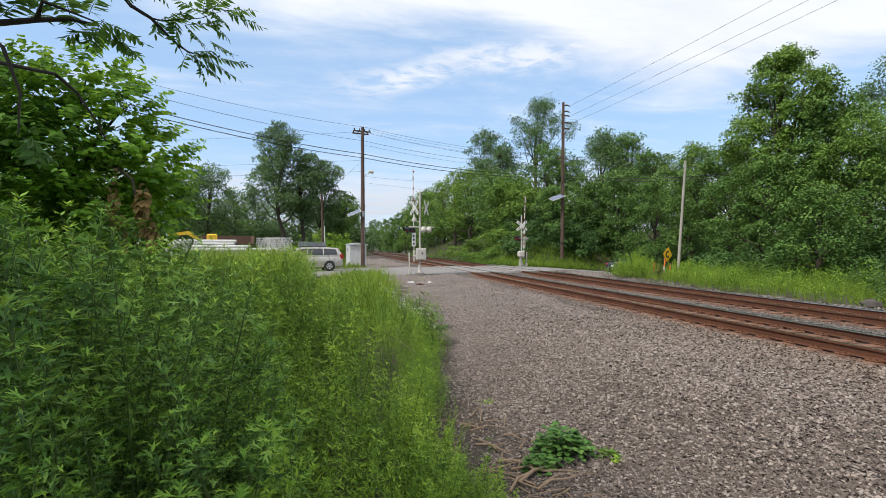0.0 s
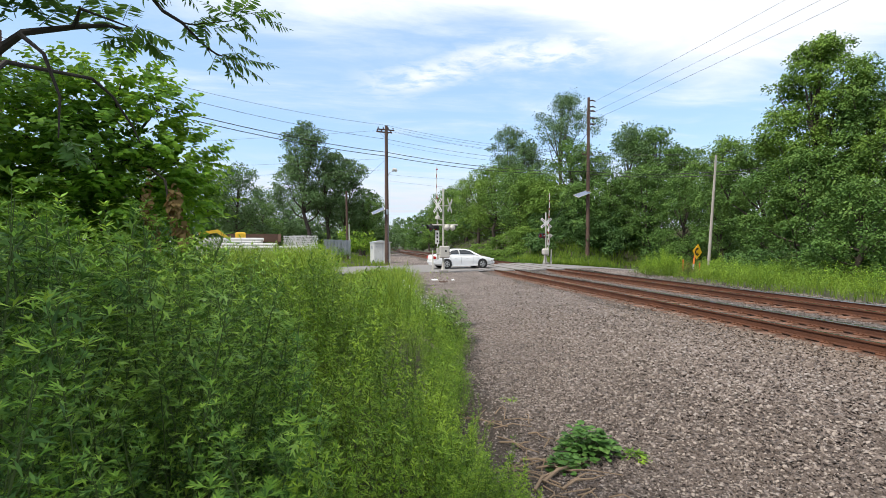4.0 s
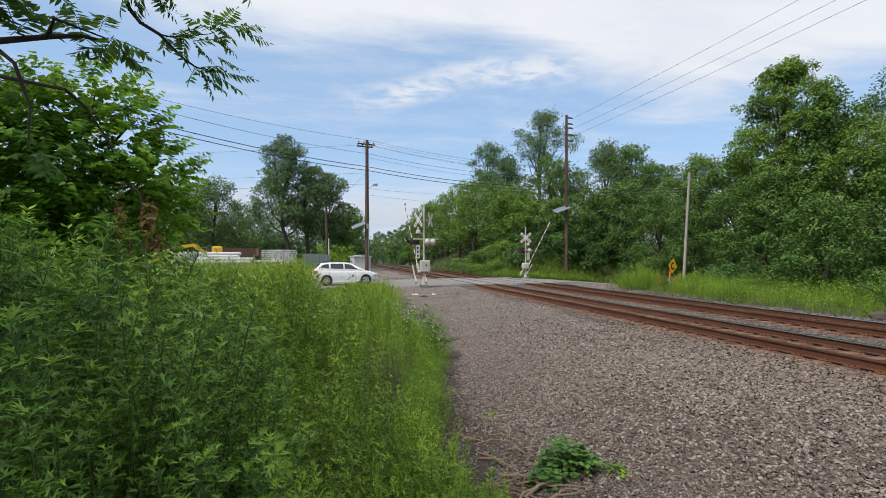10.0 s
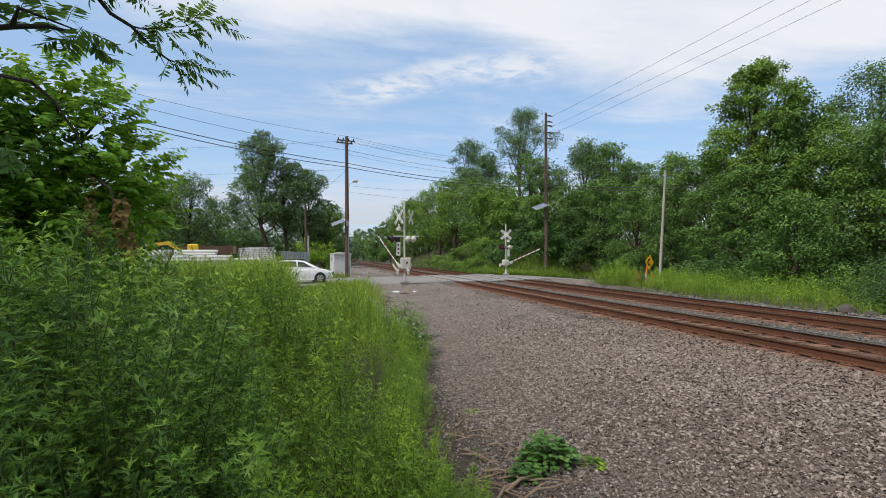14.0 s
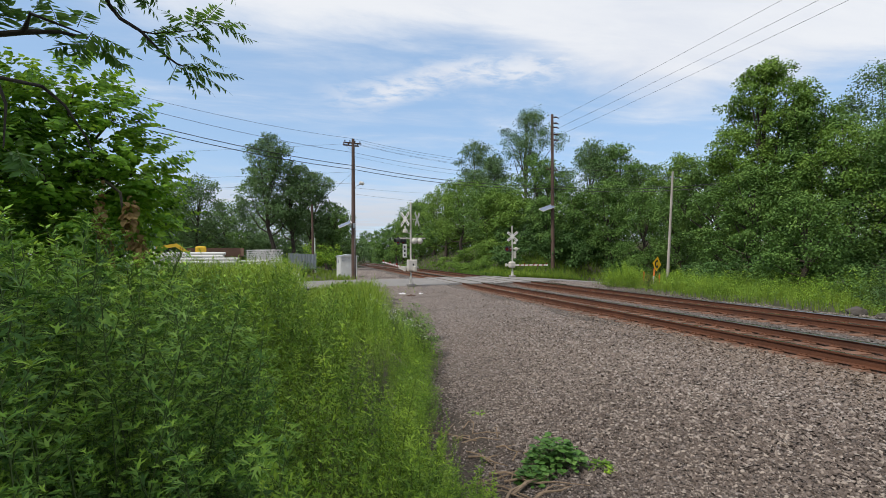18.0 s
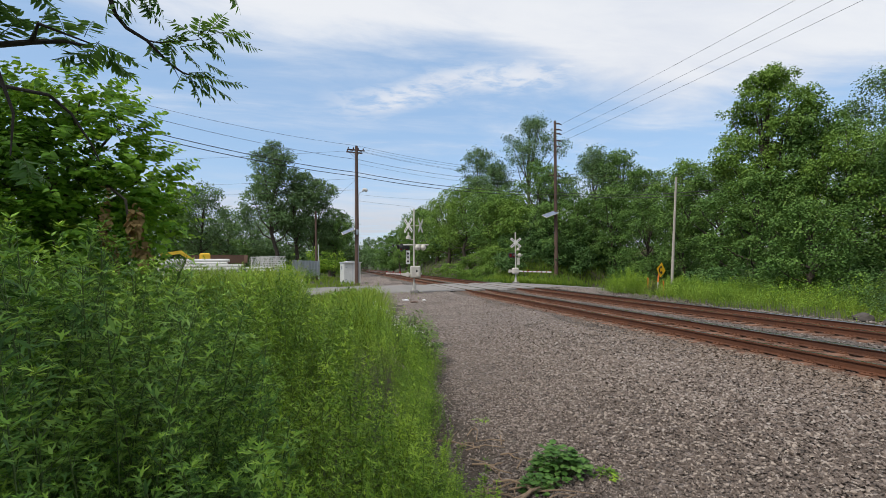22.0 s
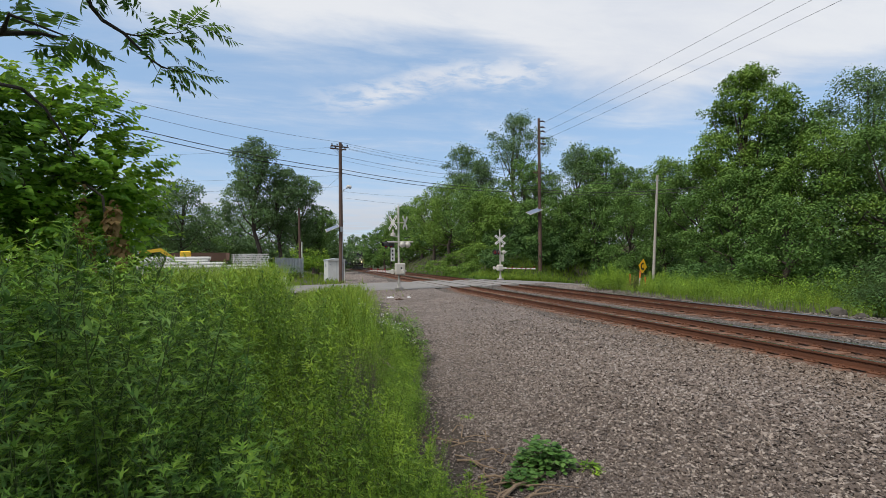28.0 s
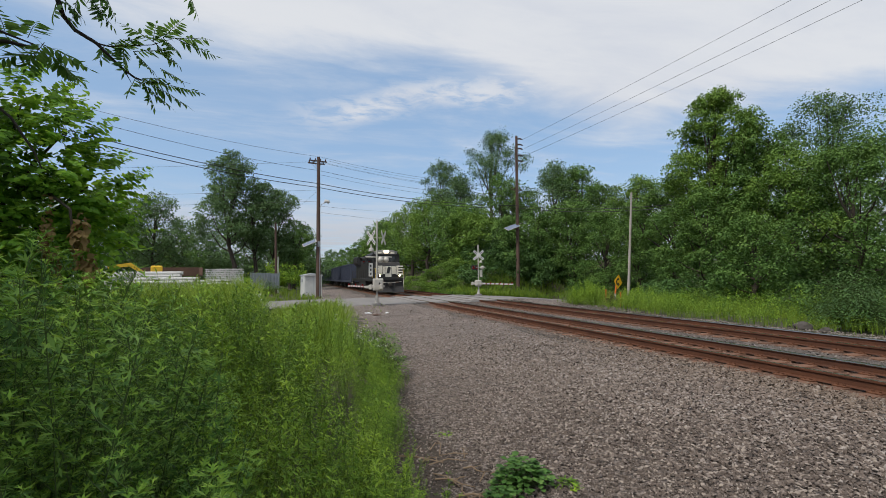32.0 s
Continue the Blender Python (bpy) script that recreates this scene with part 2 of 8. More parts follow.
def surface(name, a, b, rough=0.6, metal=0.0, grain=8.0, wear=0.0, wear_col=(0.1, 0.06, 0.03), bump=0.15, blotch=0.7, rand=0.0, spec=0.5):
    """A surface of two tones: large blotches and fine grain, wear stains, relief; rand: how far objects differ."""
    m, nt, p, N, L = node_mat(name)
    co = N("ShaderNodeTexCoord")
    n1, n2, n3 = N("ShaderNodeTexNoise"), N("ShaderNodeTexNoise"), N("ShaderNodeTexNoise")
    for n, s, d in ((n1, blotch, 4), (n2, grain, 6), (n3, blotch * 2.7, 8)):
        n.inputs["Scale"].default_value, n.inputs["Detail"].default_value = s, d
        L(co.outputs["Object"], n.inputs["Vector"])
    n3.inputs["Roughness"].default_value = 0.7
    add = N("ShaderNodeMath")
    add.operation = "MULTIPLY_ADD"
    L(n2.outputs["Fac"], add.inputs[0])
    add.inputs[1].default_value = 0.6
    sub = N("ShaderNodeMath")
    sub.operation = "MULTIPLY_ADD"
    L(n1.outputs["Fac"], sub.inputs[0])
    sub.inputs[1].default_value, sub.inputs[2].default_value = 1.1, -0.38
    L(sub.outputs[0], add.inputs[2])
    mix = N("ShaderNodeMix")
    mix.data_type = "RGBA"
    L(add.outputs[0], mix.inputs["Factor"])
    mix.inputs[6].default_value, mix.inputs[7].default_value = (*a, 1), (*b, 1)
    col = mix.outputs[2]
    if wear > 0:
        mr = N("ShaderNodeMapRange")
        L(n3.outputs["Fac"], mr.inputs["Value"])
        mr.inputs["From Min"].default_value, mr.inputs["From Max"].default_value = 0.72 - wear * 0.35, 0.80 - wear * 0.25
        w = N("ShaderNodeMix")
        w.data_type = "RGBA"
        L(mr.outputs["Result"], w.inputs["Factor"])
        L(col, w.inputs[6])
        w.inputs[7].default_value = (*wear_col, 1)
        col = w.outputs[2]
    if rand > 0:
        oi, hv = N("ShaderNodeObjectInfo"), N("ShaderNodeHueSaturation")
        mr = N("ShaderNodeMapRange")
        L(oi.outputs["Random"], mr.inputs["Value"])
        mr.inputs["To Min"].default_value, mr.inputs["To Max"].default_value = 1 - rand, 1 + rand
        L(mr.outputs["Result"], hv.inputs["Value"])
        L(col, hv.inputs["Color"])
        col = hv.outputs["Color"]
    L(col, p.inputs["Base Color"])
    p.inputs["Metallic"].default_value = metal
    p.inputs["Specular IOR Level"].default_value = spec
    mr = N("ShaderNodeMapRange")
    L(n2.outputs["Fac"], mr.inputs["Value"])
    mr.inputs["To Min"].default_value, mr.inputs["To Max"].default_value = max(rough - 0.12, 0.02), min(rough + 0.12, 1)
    L(mr.outputs["Result"], p.inputs["Roughness"])
    if bump > 0:
        bp = N("ShaderNodeBump")
        bp.inputs["Strength"].default_value, bp.inputs["Distance"].default_value = bump, 0.02
        L(n2.outputs["Fac"], bp.inputs["Height"])
        L(bp.outputs["Normal"], p.inputs["Normal"])
    return m


def leaf_mat(name, dark, mid, light, translucent=0.35, rough=0.55, shoots=1.1, speckle=0.45):
    """Leaves: every leaf a tone of its own, patches of lighter growth, light through the blade."""
    m, nt, p, N, L = node_mat(name)
    g, co, n1 = N("ShaderNodeNewGeometry"), N("ShaderNodeTexCoord"), N("ShaderNodeTexNoise")
    n1.inputs["Scale"].default_value = 0.35
    n1.inputs["Detail"].default_value = 3
    L(co.outputs["Object"], n1.inputs["Vector"])
    add = N("ShaderNodeMath")
    add.operation = "MULTIPLY_ADD"
    n2, n12 = N("ShaderNodeTexNoise"), N("ShaderNodeMath")
    n2.inputs["Scale"].default_value, n2.inputs["Detail"].default_value = shoots, 2
    L(co.outputs["Object"], n2.inputs["Vector"])
    n12.operation = "MULTIPLY_ADD"
    L(n2.outputs["Fac"], n12.inputs[0])
    n12.inputs[1].default_value, n12.inputs[2].default_value = 1.3, -0.65
    n13 = N("ShaderNodeMath")
    n13.operation = "ADD"
    L(n1.outputs["Fac"], n13.inputs[0])
    L(n12.outputs[0], n13.inputs[1])
    L(n13.outputs[0], add.inputs[0])
    add.inputs[1].default_value = 0.9
    sc = N("ShaderNodeMath")
    sc.operation = "MULTIPLY_ADD"
    L(g.outputs["Random Per Island"], sc.inputs[0])
    sc.inputs[1].default_value, sc.inputs[2].default_value = speckle, 0.075 - speckle / 2
    L(sc.outputs[0], add.inputs[2])
    r = N("ShaderNodeValToRGB")
    r.color_ramp.elements[0].color, r.color_ramp.elements[1].color = (*dark, 1), (*light, 1)
    r.color_ramp.elements[0].position, r.color_ramp.elements[1].position = 0.08, 0.95
    e = r.color_ramp.elements.new(0.5)
    e.color = (*mid, 1)
    L(add.outputs[0], r.inputs["Fac"])
    L(r.outputs["Color"], p.inputs["Base Color"])
    p.inputs["Roughness"].default_value = rough
    p.inputs["Specular IOR Level"].default_value = 0.22
    t = N("ShaderNodeBsdfTranslucent")
    hs = N("ShaderNodeHueSaturation")
    hs.inputs["Hue"].default_value, hs.inputs["Value"].default_value = 0.48, 1.25
    L(r.outputs["Color"], hs.inputs["Color"])
    L(hs.outputs["Color"], t.inputs["Color"])
    mx = N("ShaderNodeMixShader")
    mx.inputs[0].default_value = translucent
    L(p.outputs[0], mx.inputs[1])
    L(t.outputs[0], mx.inputs[2])
    L(mx.outputs[0], nt.nodes["Material Output"].inputs["Surface"])
    return m


def rust_band(N, L, co, col, tone, amount, reach=2.0):
    """Rust dust washed off the rails: strongest within each track, gone a metre outside."""
    sep, last = N("ShaderNodeSeparateXYZ"), None
    L(co.outputs["Object"], sep.inputs[0])
    no = N("ShaderNodeTexNoise")
    no.inputs["Scale"].default_value, no.inputs["Detail"].default_value = 1.6, 5
    L(co.outputs["Object"], no.inputs["Vector"])
    for cx in (9.48, 13.45):
        s = N("ShaderNodeMath")
        s.operation = "SUBTRACT"
        L(sep.outputs["X"], s.inputs[0])
        s.inputs[1].default_value = cx
        a = N("ShaderNodeMath")
        a.operation = "ABSOLUTE"
        L(s.outputs[0], a.inputs[0])
        w = N("ShaderNodeMath")
        w.operation = "MULTIPLY_ADD"
        L(no.outputs["Fac"], w.inputs[0])
        w.inputs[1].default_value = 0.9
        L(a.outputs[0], w.inputs[2])
        r = N("ShaderNodeMapRange")
        L(w.outputs[0], r.inputs["Value"])
        r.inputs["From Min"].default_value, r.inputs["From Max"].default_value = 1.35, reach
        r.inputs["To Min"].default_value, r.inputs["To Max"].default_value = amount, 0.0
        mx = N("ShaderNodeMix")
        mx.data_type = "RGBA"
        L(r.outputs["Result"], mx.inputs["Factor"])
        L(col, mx.inputs[6])
        mx.inputs[7].default_value = (*tone, 1)
        col = mx.outputs[2]
    return col


def gravel_mat(name, tones, scale, rust=0.0):
    """Crushed stone: cells of several greys, shadow painted into the joints, and real relief."""
    m, nt, p, N, L = node_mat(name)
    co = N("ShaderNodeTexCoord")
    vo, v2, no = N("ShaderNodeTexVoronoi"), N("ShaderNodeTexVoronoi"), N("ShaderNodeTexNoise")
    vo.inputs["Scale"].default_value, v2.inputs["Scale"].default_value = scale, scale * 2.3
    no.inputs["Scale"].default_value, no.inputs["Detail"].default_value = 0.55, 7
    wob, wm = N("ShaderNodeTexNoise"), N("ShaderNodeMix")
    wob.inputs["Scale"].default_value = scale * 1.7
    wm.data_type = "RGBA"
    wm.blend_type = "LINEAR_LIGHT"
    wm.inputs["Factor"].default_value = 0.03
    L(co.outputs["Object"], wm.inputs[6])
    L(co.outputs["Object"], wob.inputs["Vector"])
    L(wob.outputs["Color"], wm.inputs[7])
    for n in (vo, v2):
        L(wm.outputs[2], n.inputs["Vector"])
    L(co.outputs["Object"], no.inputs["Vector"])
    sep = N("ShaderNodeSeparateColor")
    L(vo.outputs["Color"], sep.inputs[0])
    r = N("ShaderNodeValToRGB")
    el = r.color_ramp.elements
    el[0].color, el[1].color = (*tones[0], 1), (*tones[-1], 1)
    for i, c in enumerate(tones[1:-1]):
        e = el.new((i + 1) / (len(tones) - 1))
        e.color = (*c, 1)
    L(sep.outputs[0], r.inputs["Fac"])
    dirt = N("ShaderNodeMix")
    dirt.data_type, dirt.blend_type = "RGBA", "MULTIPLY"
    dirt.inputs["Factor"].default_value = 1.0
    mr = N("ShaderNodeMapRange")
    L(no.outputs["Fac"], mr.inputs["Value"])
    mr.inputs["From Min"].default_value, mr.inputs["From Max"].default_value = 0.3, 0.7
    mr.inputs["To Min"].default_value, mr.inputs["To Max"].default_value = 0.78, 1.15
    cc = N("ShaderNodeCombineColor")
    for i in range(3):
        L(mr.outputs["Result"], cc.inputs[i])
    L(r.outputs["Color"], dirt.inputs[6])
    L(cc.outputs[0], dirt.inputs[7])
    # near-black cell edges paint in the shadow gaps between the stones
    joint, jm = N("ShaderNodeMapRange"), N("ShaderNodeMix")
    L(vo.outputs["Distance"], joint.inputs["Value"])
    joint.inputs["From Min"].default_value, joint.inputs["From Max"].default_value = 0.48, 0.85
    jm.data_type = "RGBA"
    L(joint.outputs["Result"], jm.inputs["Factor"])
    L(dirt.outputs[2], jm.inputs[6])
    jm.inputs[7].default_value = (0.022, 0.017, 0.014, 1)
    col = jm.outputs[2]
    if rust > 0:
        col = rust_band(N, L, co, col, (0.15, 0.065, 0.032), rust)
    L(col, p.inputs["Base Color"])
    p.inputs["Roughness"].default_value = 0.9
    h = N("ShaderNodeMath")
    h.operation = "ADD"
    L(vo.outputs["Distance"], h.inputs[0])
    L(v2.outputs["Distance"], h.inputs[1])
    b = N("ShaderNodeBump")
    b.invert = True
    b.inputs["Strength"].default_value, b.inputs["Distance"].default_value = 1.0, 0.6 / scale
    L(h.outputs[0], b.inputs["Height"])
    L(b.outputs["Normal"], p.inputs["Normal"])
    return m


def glow_mat(name, col, strength):
    m, nt, p, N, L = node_mat(name)
    p.inputs["Base Color"].default_value = (*col, 1)
    p.inputs["Emission Color"].default_value = (*col, 1)
    p.inputs["Emission Strength"].default_value = strength
    return m


M_SOIL = surface("soil and thatch", (0.03, 0.028, 0.015), (0.075, 0.075, 0.032), 0.95, grain=3, blotch=0.25, bump=0.5)
M_GRAVEL = gravel_mat("grey crushed stone", [(0.115, 0.088, 0.073), (0.275, 0.22, 0.189), (0.36, 0.298, 0.262), (0.175, 0.138, 0.116), (0.46, 0.39, 0.35)], 20)
M_BALLAST = gravel_mat("rust-dusted ballast", [(0.085, 0.066, 0.056), (0.17, 0.14, 0.12), (0.12, 0.096, 0.08), (0.23, 0.195, 0.172)], 16, 0.75)
M_DIRT = surface("dark litter soil", (0.03, 0.024, 0.018), (0.085, 0.066, 0.048), 0.95, grain=25, blotch=3, bump=0.8)
M_ASPHALT = surface("worn asphalt", (0.145, 0.136, 0.128), (0.255, 0.241, 0.23), 0.9, grain=60, blotch=0.5, bump=0.3, wear=0.25, wear_col=(0.10, 0.097, 0.095))
M_CONCRETE = surface("crossing panel concrete", (0.165, 0.153, 0.143), (0.265, 0.25, 0.238), 0.85, grain=25, blotch=1.2, bump=0.2, wear=0.3, wear_col=(0.13, 0.11, 0.1))
M_RAIL = surface("rusted rail steel", (0.055, 0.021, 0.011), (0.15, 0.055, 0.024), 0.75, 0.2, grain=30, blotch=2, bump=0.3)
M_RAILTOP = surface("polished rail head", (0.34, 0.33, 0.33), (0.55, 0.54, 0.54), 0.22, 0.95, grain=40, blotch=2, bump=0.05)
M_TIE = surface("creosoted tie wood", (0.09, 0.045, 0.027), (0.20, 0.10, 0.06), 0.95, grain=22, blotch=2, bump=0.6, rand=0.25)
M_PLATE = surface("rusted tie plate", (0.08, 0.03, 0.015), (0.19, 0.075, 0.032), 0.85, 0.2, grain=30, blotch=5, bump=0.3)
M_BARK = surface("bark", (0.028, 0.021, 0.016), (0.085, 0.066, 0.05), 0.95, grain=14, blotch=2, bump=0.9)
M_PALEBARK = surface("pale bark", (0.12, 0.10, 0.08), (0.26, 0.22, 0.18), 0.95, grain=14, blotch=2, bump=0.7)
M_POLE = surface("weathered pole wood", (0.055, 0.032, 0.024), (0.12, 0.074, 0.055), 0.9, grain=18, blotch=1.2, bump=0.5)
M_GREYPOLE = surface("silvered pole wood", (0.24, 0.21, 0.18), (0.40, 0.37, 0.33), 0.9, grain=18, blotch=1.2, bump=0.5)
M_WIRE = surface("black cable", (0.012, 0.012, 0.013), (0.03, 0.03, 0.032), 0.6, bump=0)
M_TREE = leaf_mat("broadleaf foliage", (0.028, 0.068, 0.014), (0.088, 0.175, 0.037), (0.18, 0.295, 0.064), 0.20, 0.62, 0.9, 0.2)
M_TREE_B = leaf_mat("yellow-green foliage", (0.045, 0.10, 0.014), (0.125, 0.225, 0.036), (0.225, 0.35, 0.062), 0.20, 0.62, 0.9, 0.2)
M_TREE_C = leaf_mat("blue-green foliage", (0.036, 0.074, 0.028), (0.098, 0.175, 0.062), (0.17, 0.265, 0.10), 0.20, 0.62, 0.8, 0.2)
# leaf colour darkened to stand in for the shade under the trees
M_SHADED = leaf_mat("shade-darkened foliage", (0.02, 0.05, 0.014), (0.060, 0.128, 0.031), (0.12, 0.21, 0.054), 0.16, 0.62, 1.0, 0.2)
M_MUG = leaf_mat("mugwort leaves", (0.014, 0.044, 0.011), (0.092, 0.205, 0.040), (0.28, 0.45, 0.082), 0.18, 0.6, 2.5, 0.55)
M_MUG_TIP = leaf_mat("young mugwort tips", (0.06, 0.15, 0.016), (0.165, 0.33, 0.040), (0.36, 0.54, 0.07), 0.28, 0.6, 3.5)
M_MUG_Y = leaf_mat("fresh weed leaves", (0.030, 0.08, 0.010), (0.155, 0.29, 0.026), (0.37, 0.53, 0.054), 0.24, 0.6, 2.5, 0.5)
M_GRASS = leaf_mat("tall grass", (0.07, 0.14, 0.014), (0.165, 0.265, 0.03), (0.28, 0.385, 0.055), 0.4, 0.6)
M_STALK = surface("weed stalks", (0.05, 0.085, 0.02), (0.10, 0.15, 0.04), 0.8, grain=20, bump=0.1)
M_STALK_Y = surface("green weed stalks", (0.09, 0.15, 0.02), (0.17, 0.24, 0.035), 0.8, grain=20, bump=0.1)
M_DEAD = surface("dead stalks", (0.16, 0.10, 0.06), (0.36, 0.27, 0.18), 0.9, grain=20, bump=0.2)


# ---- the lie of the land ----
ROAD_HALF = 5.2


def road_pinch(x):
    return 1.9 * max(0.0, min(1.0, (x - 13) / 4.5))


def road_swing(x):
    """How far the road bends away from the straight once it is over the tracks."""
    x = np.asarray(x, float)
    return 0.42 * (np.sqrt((np.minimum(x, 27) - 15) ** 2 + 1.0) + np.minimum(x, 27) - 15) / 2 + 0.25 * np.maximum(x - 27, 0)


def road_y(x):
    return 36.2 + 0.15 * (x - 9.5) - (0.012 * x * x if x < 0 else 0) + float(road_swing(x))


def road_fall(x):
    """The road runs downhill once it has left the tracks."""
    x = np.asarray(x, float)
    return 0.082 * np.minimum((np.sqrt((x - 17.2) ** 2 + 1.5) + x - 17.2) / 2, 14)


def road_z(x):
    return -0.02 - float(road_fall(x)) - 0.004 * max(0, 5 - x)


def step(a, b, v):
    t = np.clip((v - a) / (b - a), 0, 1)
    return t * t * (3 - 2 * t)


def bend(y):
    """How far the tracks have swung to one side: straight past the crossing, then a wide curve."""
    return 0.0 if y < 700 else -0.0005 * (y - 700) ** 2


def weed_edge(y):
    """Where the weeds end and the gravel begins."""
    return 0.78 + 0.105 * y + 0.16 * math.sin(y * 0.9) + 0.09 * math.sin(y * 2.3 + 1) - 0.0006 * y * y


def land(x, y):
    """Ground height; rail tops are at 0."""
    x, y = np.asarray(x, float), np.asarray(y, float)
    z = -0.27 + 0.03 * np.sin(x * 0.7 + y * 0.3) + 0.02 * np.sin(y * 1.3)
    z = z - 0.10 * step(2.0, -3.0, x)
    bed = step(6.4, 8.0, x) * (1 - step(15.0, 16.6, x))
    z = z * (1 - bed) + bed * -0.195
    z = z - 0.45 * step(17, 30, x)
    ry = 36.2 + 0.15 * (x - 9.5) - 0.012 * np.minimum(x, 0) ** 2 + road_swing(x)
    near = 1 - step(5.0, 8.5, np.abs(y - ry))
    rz = -0.09 - road_fall(x) - 0.004 * np.maximum(0, 5 - x)
    z = z * (1 - near) + rz * near
    # the grassy bank beyond the crossing, and the wood's rising ground
    z = z + 4.0 * step(16.8, 24.5, x) * step(47, 60, y) * (1 - step(110, 150, y))
    z = z + 1.5 * step(30, 60, x) * step(0, 20, y)
    # the yard lies a little higher than the road
    z = z + 0.7 * step(46.5, 51, y) * step(-0.5, -6, x)
    return z


def axis_steps(a, b, fine_a, fine_b, d, grow=1.25):
    v, s = list(np.arange(fine_a, fine_b + d / 2, d)), d
    while v[-1] < b:
        s *= grow
        v.append(v[-1] + s)
    s = d
    while v[0] > a:
        s *= grow
        v.insert(0, v[0] - s)
    return np.array(v)


def grid_mesh(name, xs, ys, zf, mat):
    X, Y = np.meshgrid(xs, ys)
    V = np.stack([X.ravel(), Y.ravel(), zf(X, Y).ravel()], 1)
    n, k = len(xs), len(ys)
    i = (np.arange(k - 1)[:, None] * n + np.arange(n - 1)[None]).ravel()
    return np_mesh(name, V, np.stack([i, i + 1, i + n + 1, i + n], 1), mat, True)


xs, ys = axis_steps(-1800, 1800, -30, 60, 0.85), axis_steps(-300, 2400, -6, 110, 0.85)
tagged(new("ground", grid_mesh("ground", xs, ys, lambda x, y: land(x, y) - 0.09, M_SOIL)), "soil with thatch and short weeds", "ground", kind="structure")


def strip(name, left, right, y0, y1, dy, lift, mat, label, category, cols=10):
    """A strip of ground cover between two edges x = left(y) and right(y)."""
    ysn = np.arange(y0, y1 + dy / 2, dy)
    V, F = [], []
    for j, y in enumerate(ysn):
        a, b = left(y), right(y)
        for i in range(cols + 1):
            x = a + (b - a) * i / cols
            V.append((x, y, float(land(x, y)) + lift(i / cols)))
    for j in range(len(ysn) - 1):
        for i in range(cols):
            a = j * (cols + 1) + i
            F.append((a, a + 1, a + cols + 2, a + cols + 1))
    return tagged(new(name, np_mesh(name, V, F, mat, True)), label, category, kind="structure")


edge_lift = lambda u: 0.012
strip("gravel_yard", lambda y: weed_edge(y) - 0.6, lambda y: 7.6 + 0.25 * math.sin(y * 0.8), -6, 31.2, 0.4, edge_lift, M_GRAVEL, "grey crushed-stone service strip beside the tracks", "gravel", 16)
strip("dirt_edge", lambda y: weed_edge(y) - 0.5, lambda y: weed_edge(y) + 0.12 + 0.5 * math.exp(-(y / 5.5) ** 2) + 0.16 * math.sin(y * 2.9) + 0.10 * math.sin(y * 7.1), 1.5, 24, 0.2, lambda u: 0.016, M_DIRT, "dark soil and plant litter along the weeds", "soil", 6)
strip("ballast", lambda y: 7.2 + 0.3 * math.sin(y * 1.1), lambda y: 16.2 + 0.35 * math.sin(y * 0.7) + 0.28 * max(0, y - 20), -40, 32, 0.4, lambda u: -0.018 + 0.03 * abs(2 * u - 1) ** 3 - 0.07 * abs(2 * u - 1) ** 12, M_BALLAST, "rust-dusted stone ballast under two tracks", "ballast", 20)
strip("ballast", lambda y: 6.8 + 0.3 * math.sin(y * 0.5) + bend(y), lambda y: 16.4 + 0.35 * math.sin(y * 0.4) + bend(y), 40, 500, 2.0, lambda u: -0.018, M_BALLAST, "rust-dusted stone ballast beyond the road", "ballast", 12)


def road_shoulder():
    """Loose stone banked up against the road's edge beyond the tracks."""
    V, F = [], []
    xr = np.arange(15.6, 37, 0.4)
    for x in xr:
        y1 = road_y(x) - ROAD_HALF + road_pinch(x) + 0.35
        w = 7.0 + 0.5 * math.sin(x * 1.3)
        for i in range(6):
            u = i / 5
            y = y1 - w * (1 - u)
            za, zb = float(land(x, y)) + 0.005, road_z(x) - 0.066
            V.append((x, y, za + (zb - za) * min(1, u * 1.6)))
    for j in range(len(xr) - 1):
        for i in range(5):
            a = j * 6 + i
            F.append((a, a + 6, a + 7, a + 1))
    tagged(new("road_shoulder", np_mesh("road_shoulder", V, F, M_GRAVEL, True)), "pale loose stone along the road's edge", "gravel", kind="structure")


road_shoulder()
strip("gravel_yard", lambda y: 1.5 + 0.02 * (y - 40), lambda y: 7.0 + 0.3 * math.sin(y * 0.5), 39.5, 100, 1.0, edge_lift, M_GRAVEL, "grey gravel lane along the tracks beyond the road", "gravel", 8)


def make_road():
    V, F = [], []
    xr = np.arange(-60, 120, 0.75)
    cols = 8
    for x in xr:
        for i in range(cols + 1):
            u = i / cols * 2 - 1
            half = ROAD_HALF - 0.9 * max(0, min(1, -x / 4)) - road_pinch(x)
            V.append((x, road_y(x) + u * half, road_z(x) - 0.05 * u * u - (0.012 if 7.6 < x < 15.4 else 0)))
    for j in range(len(xr) - 1):
        for i in range(cols):
            a = j * (cols + 1) + i
            F.append((a, a + cols + 1, a + cols + 2, a + 1))
    tagged(new("road", np_mesh("road", V, F, M_ASPHALT, True)), "worn grey asphalt road over the level crossing", "road", kind="structure")


make_road()

# ---- railway tracks ----
RAILS = (8.73, 10.235, 12.70, 14.205)


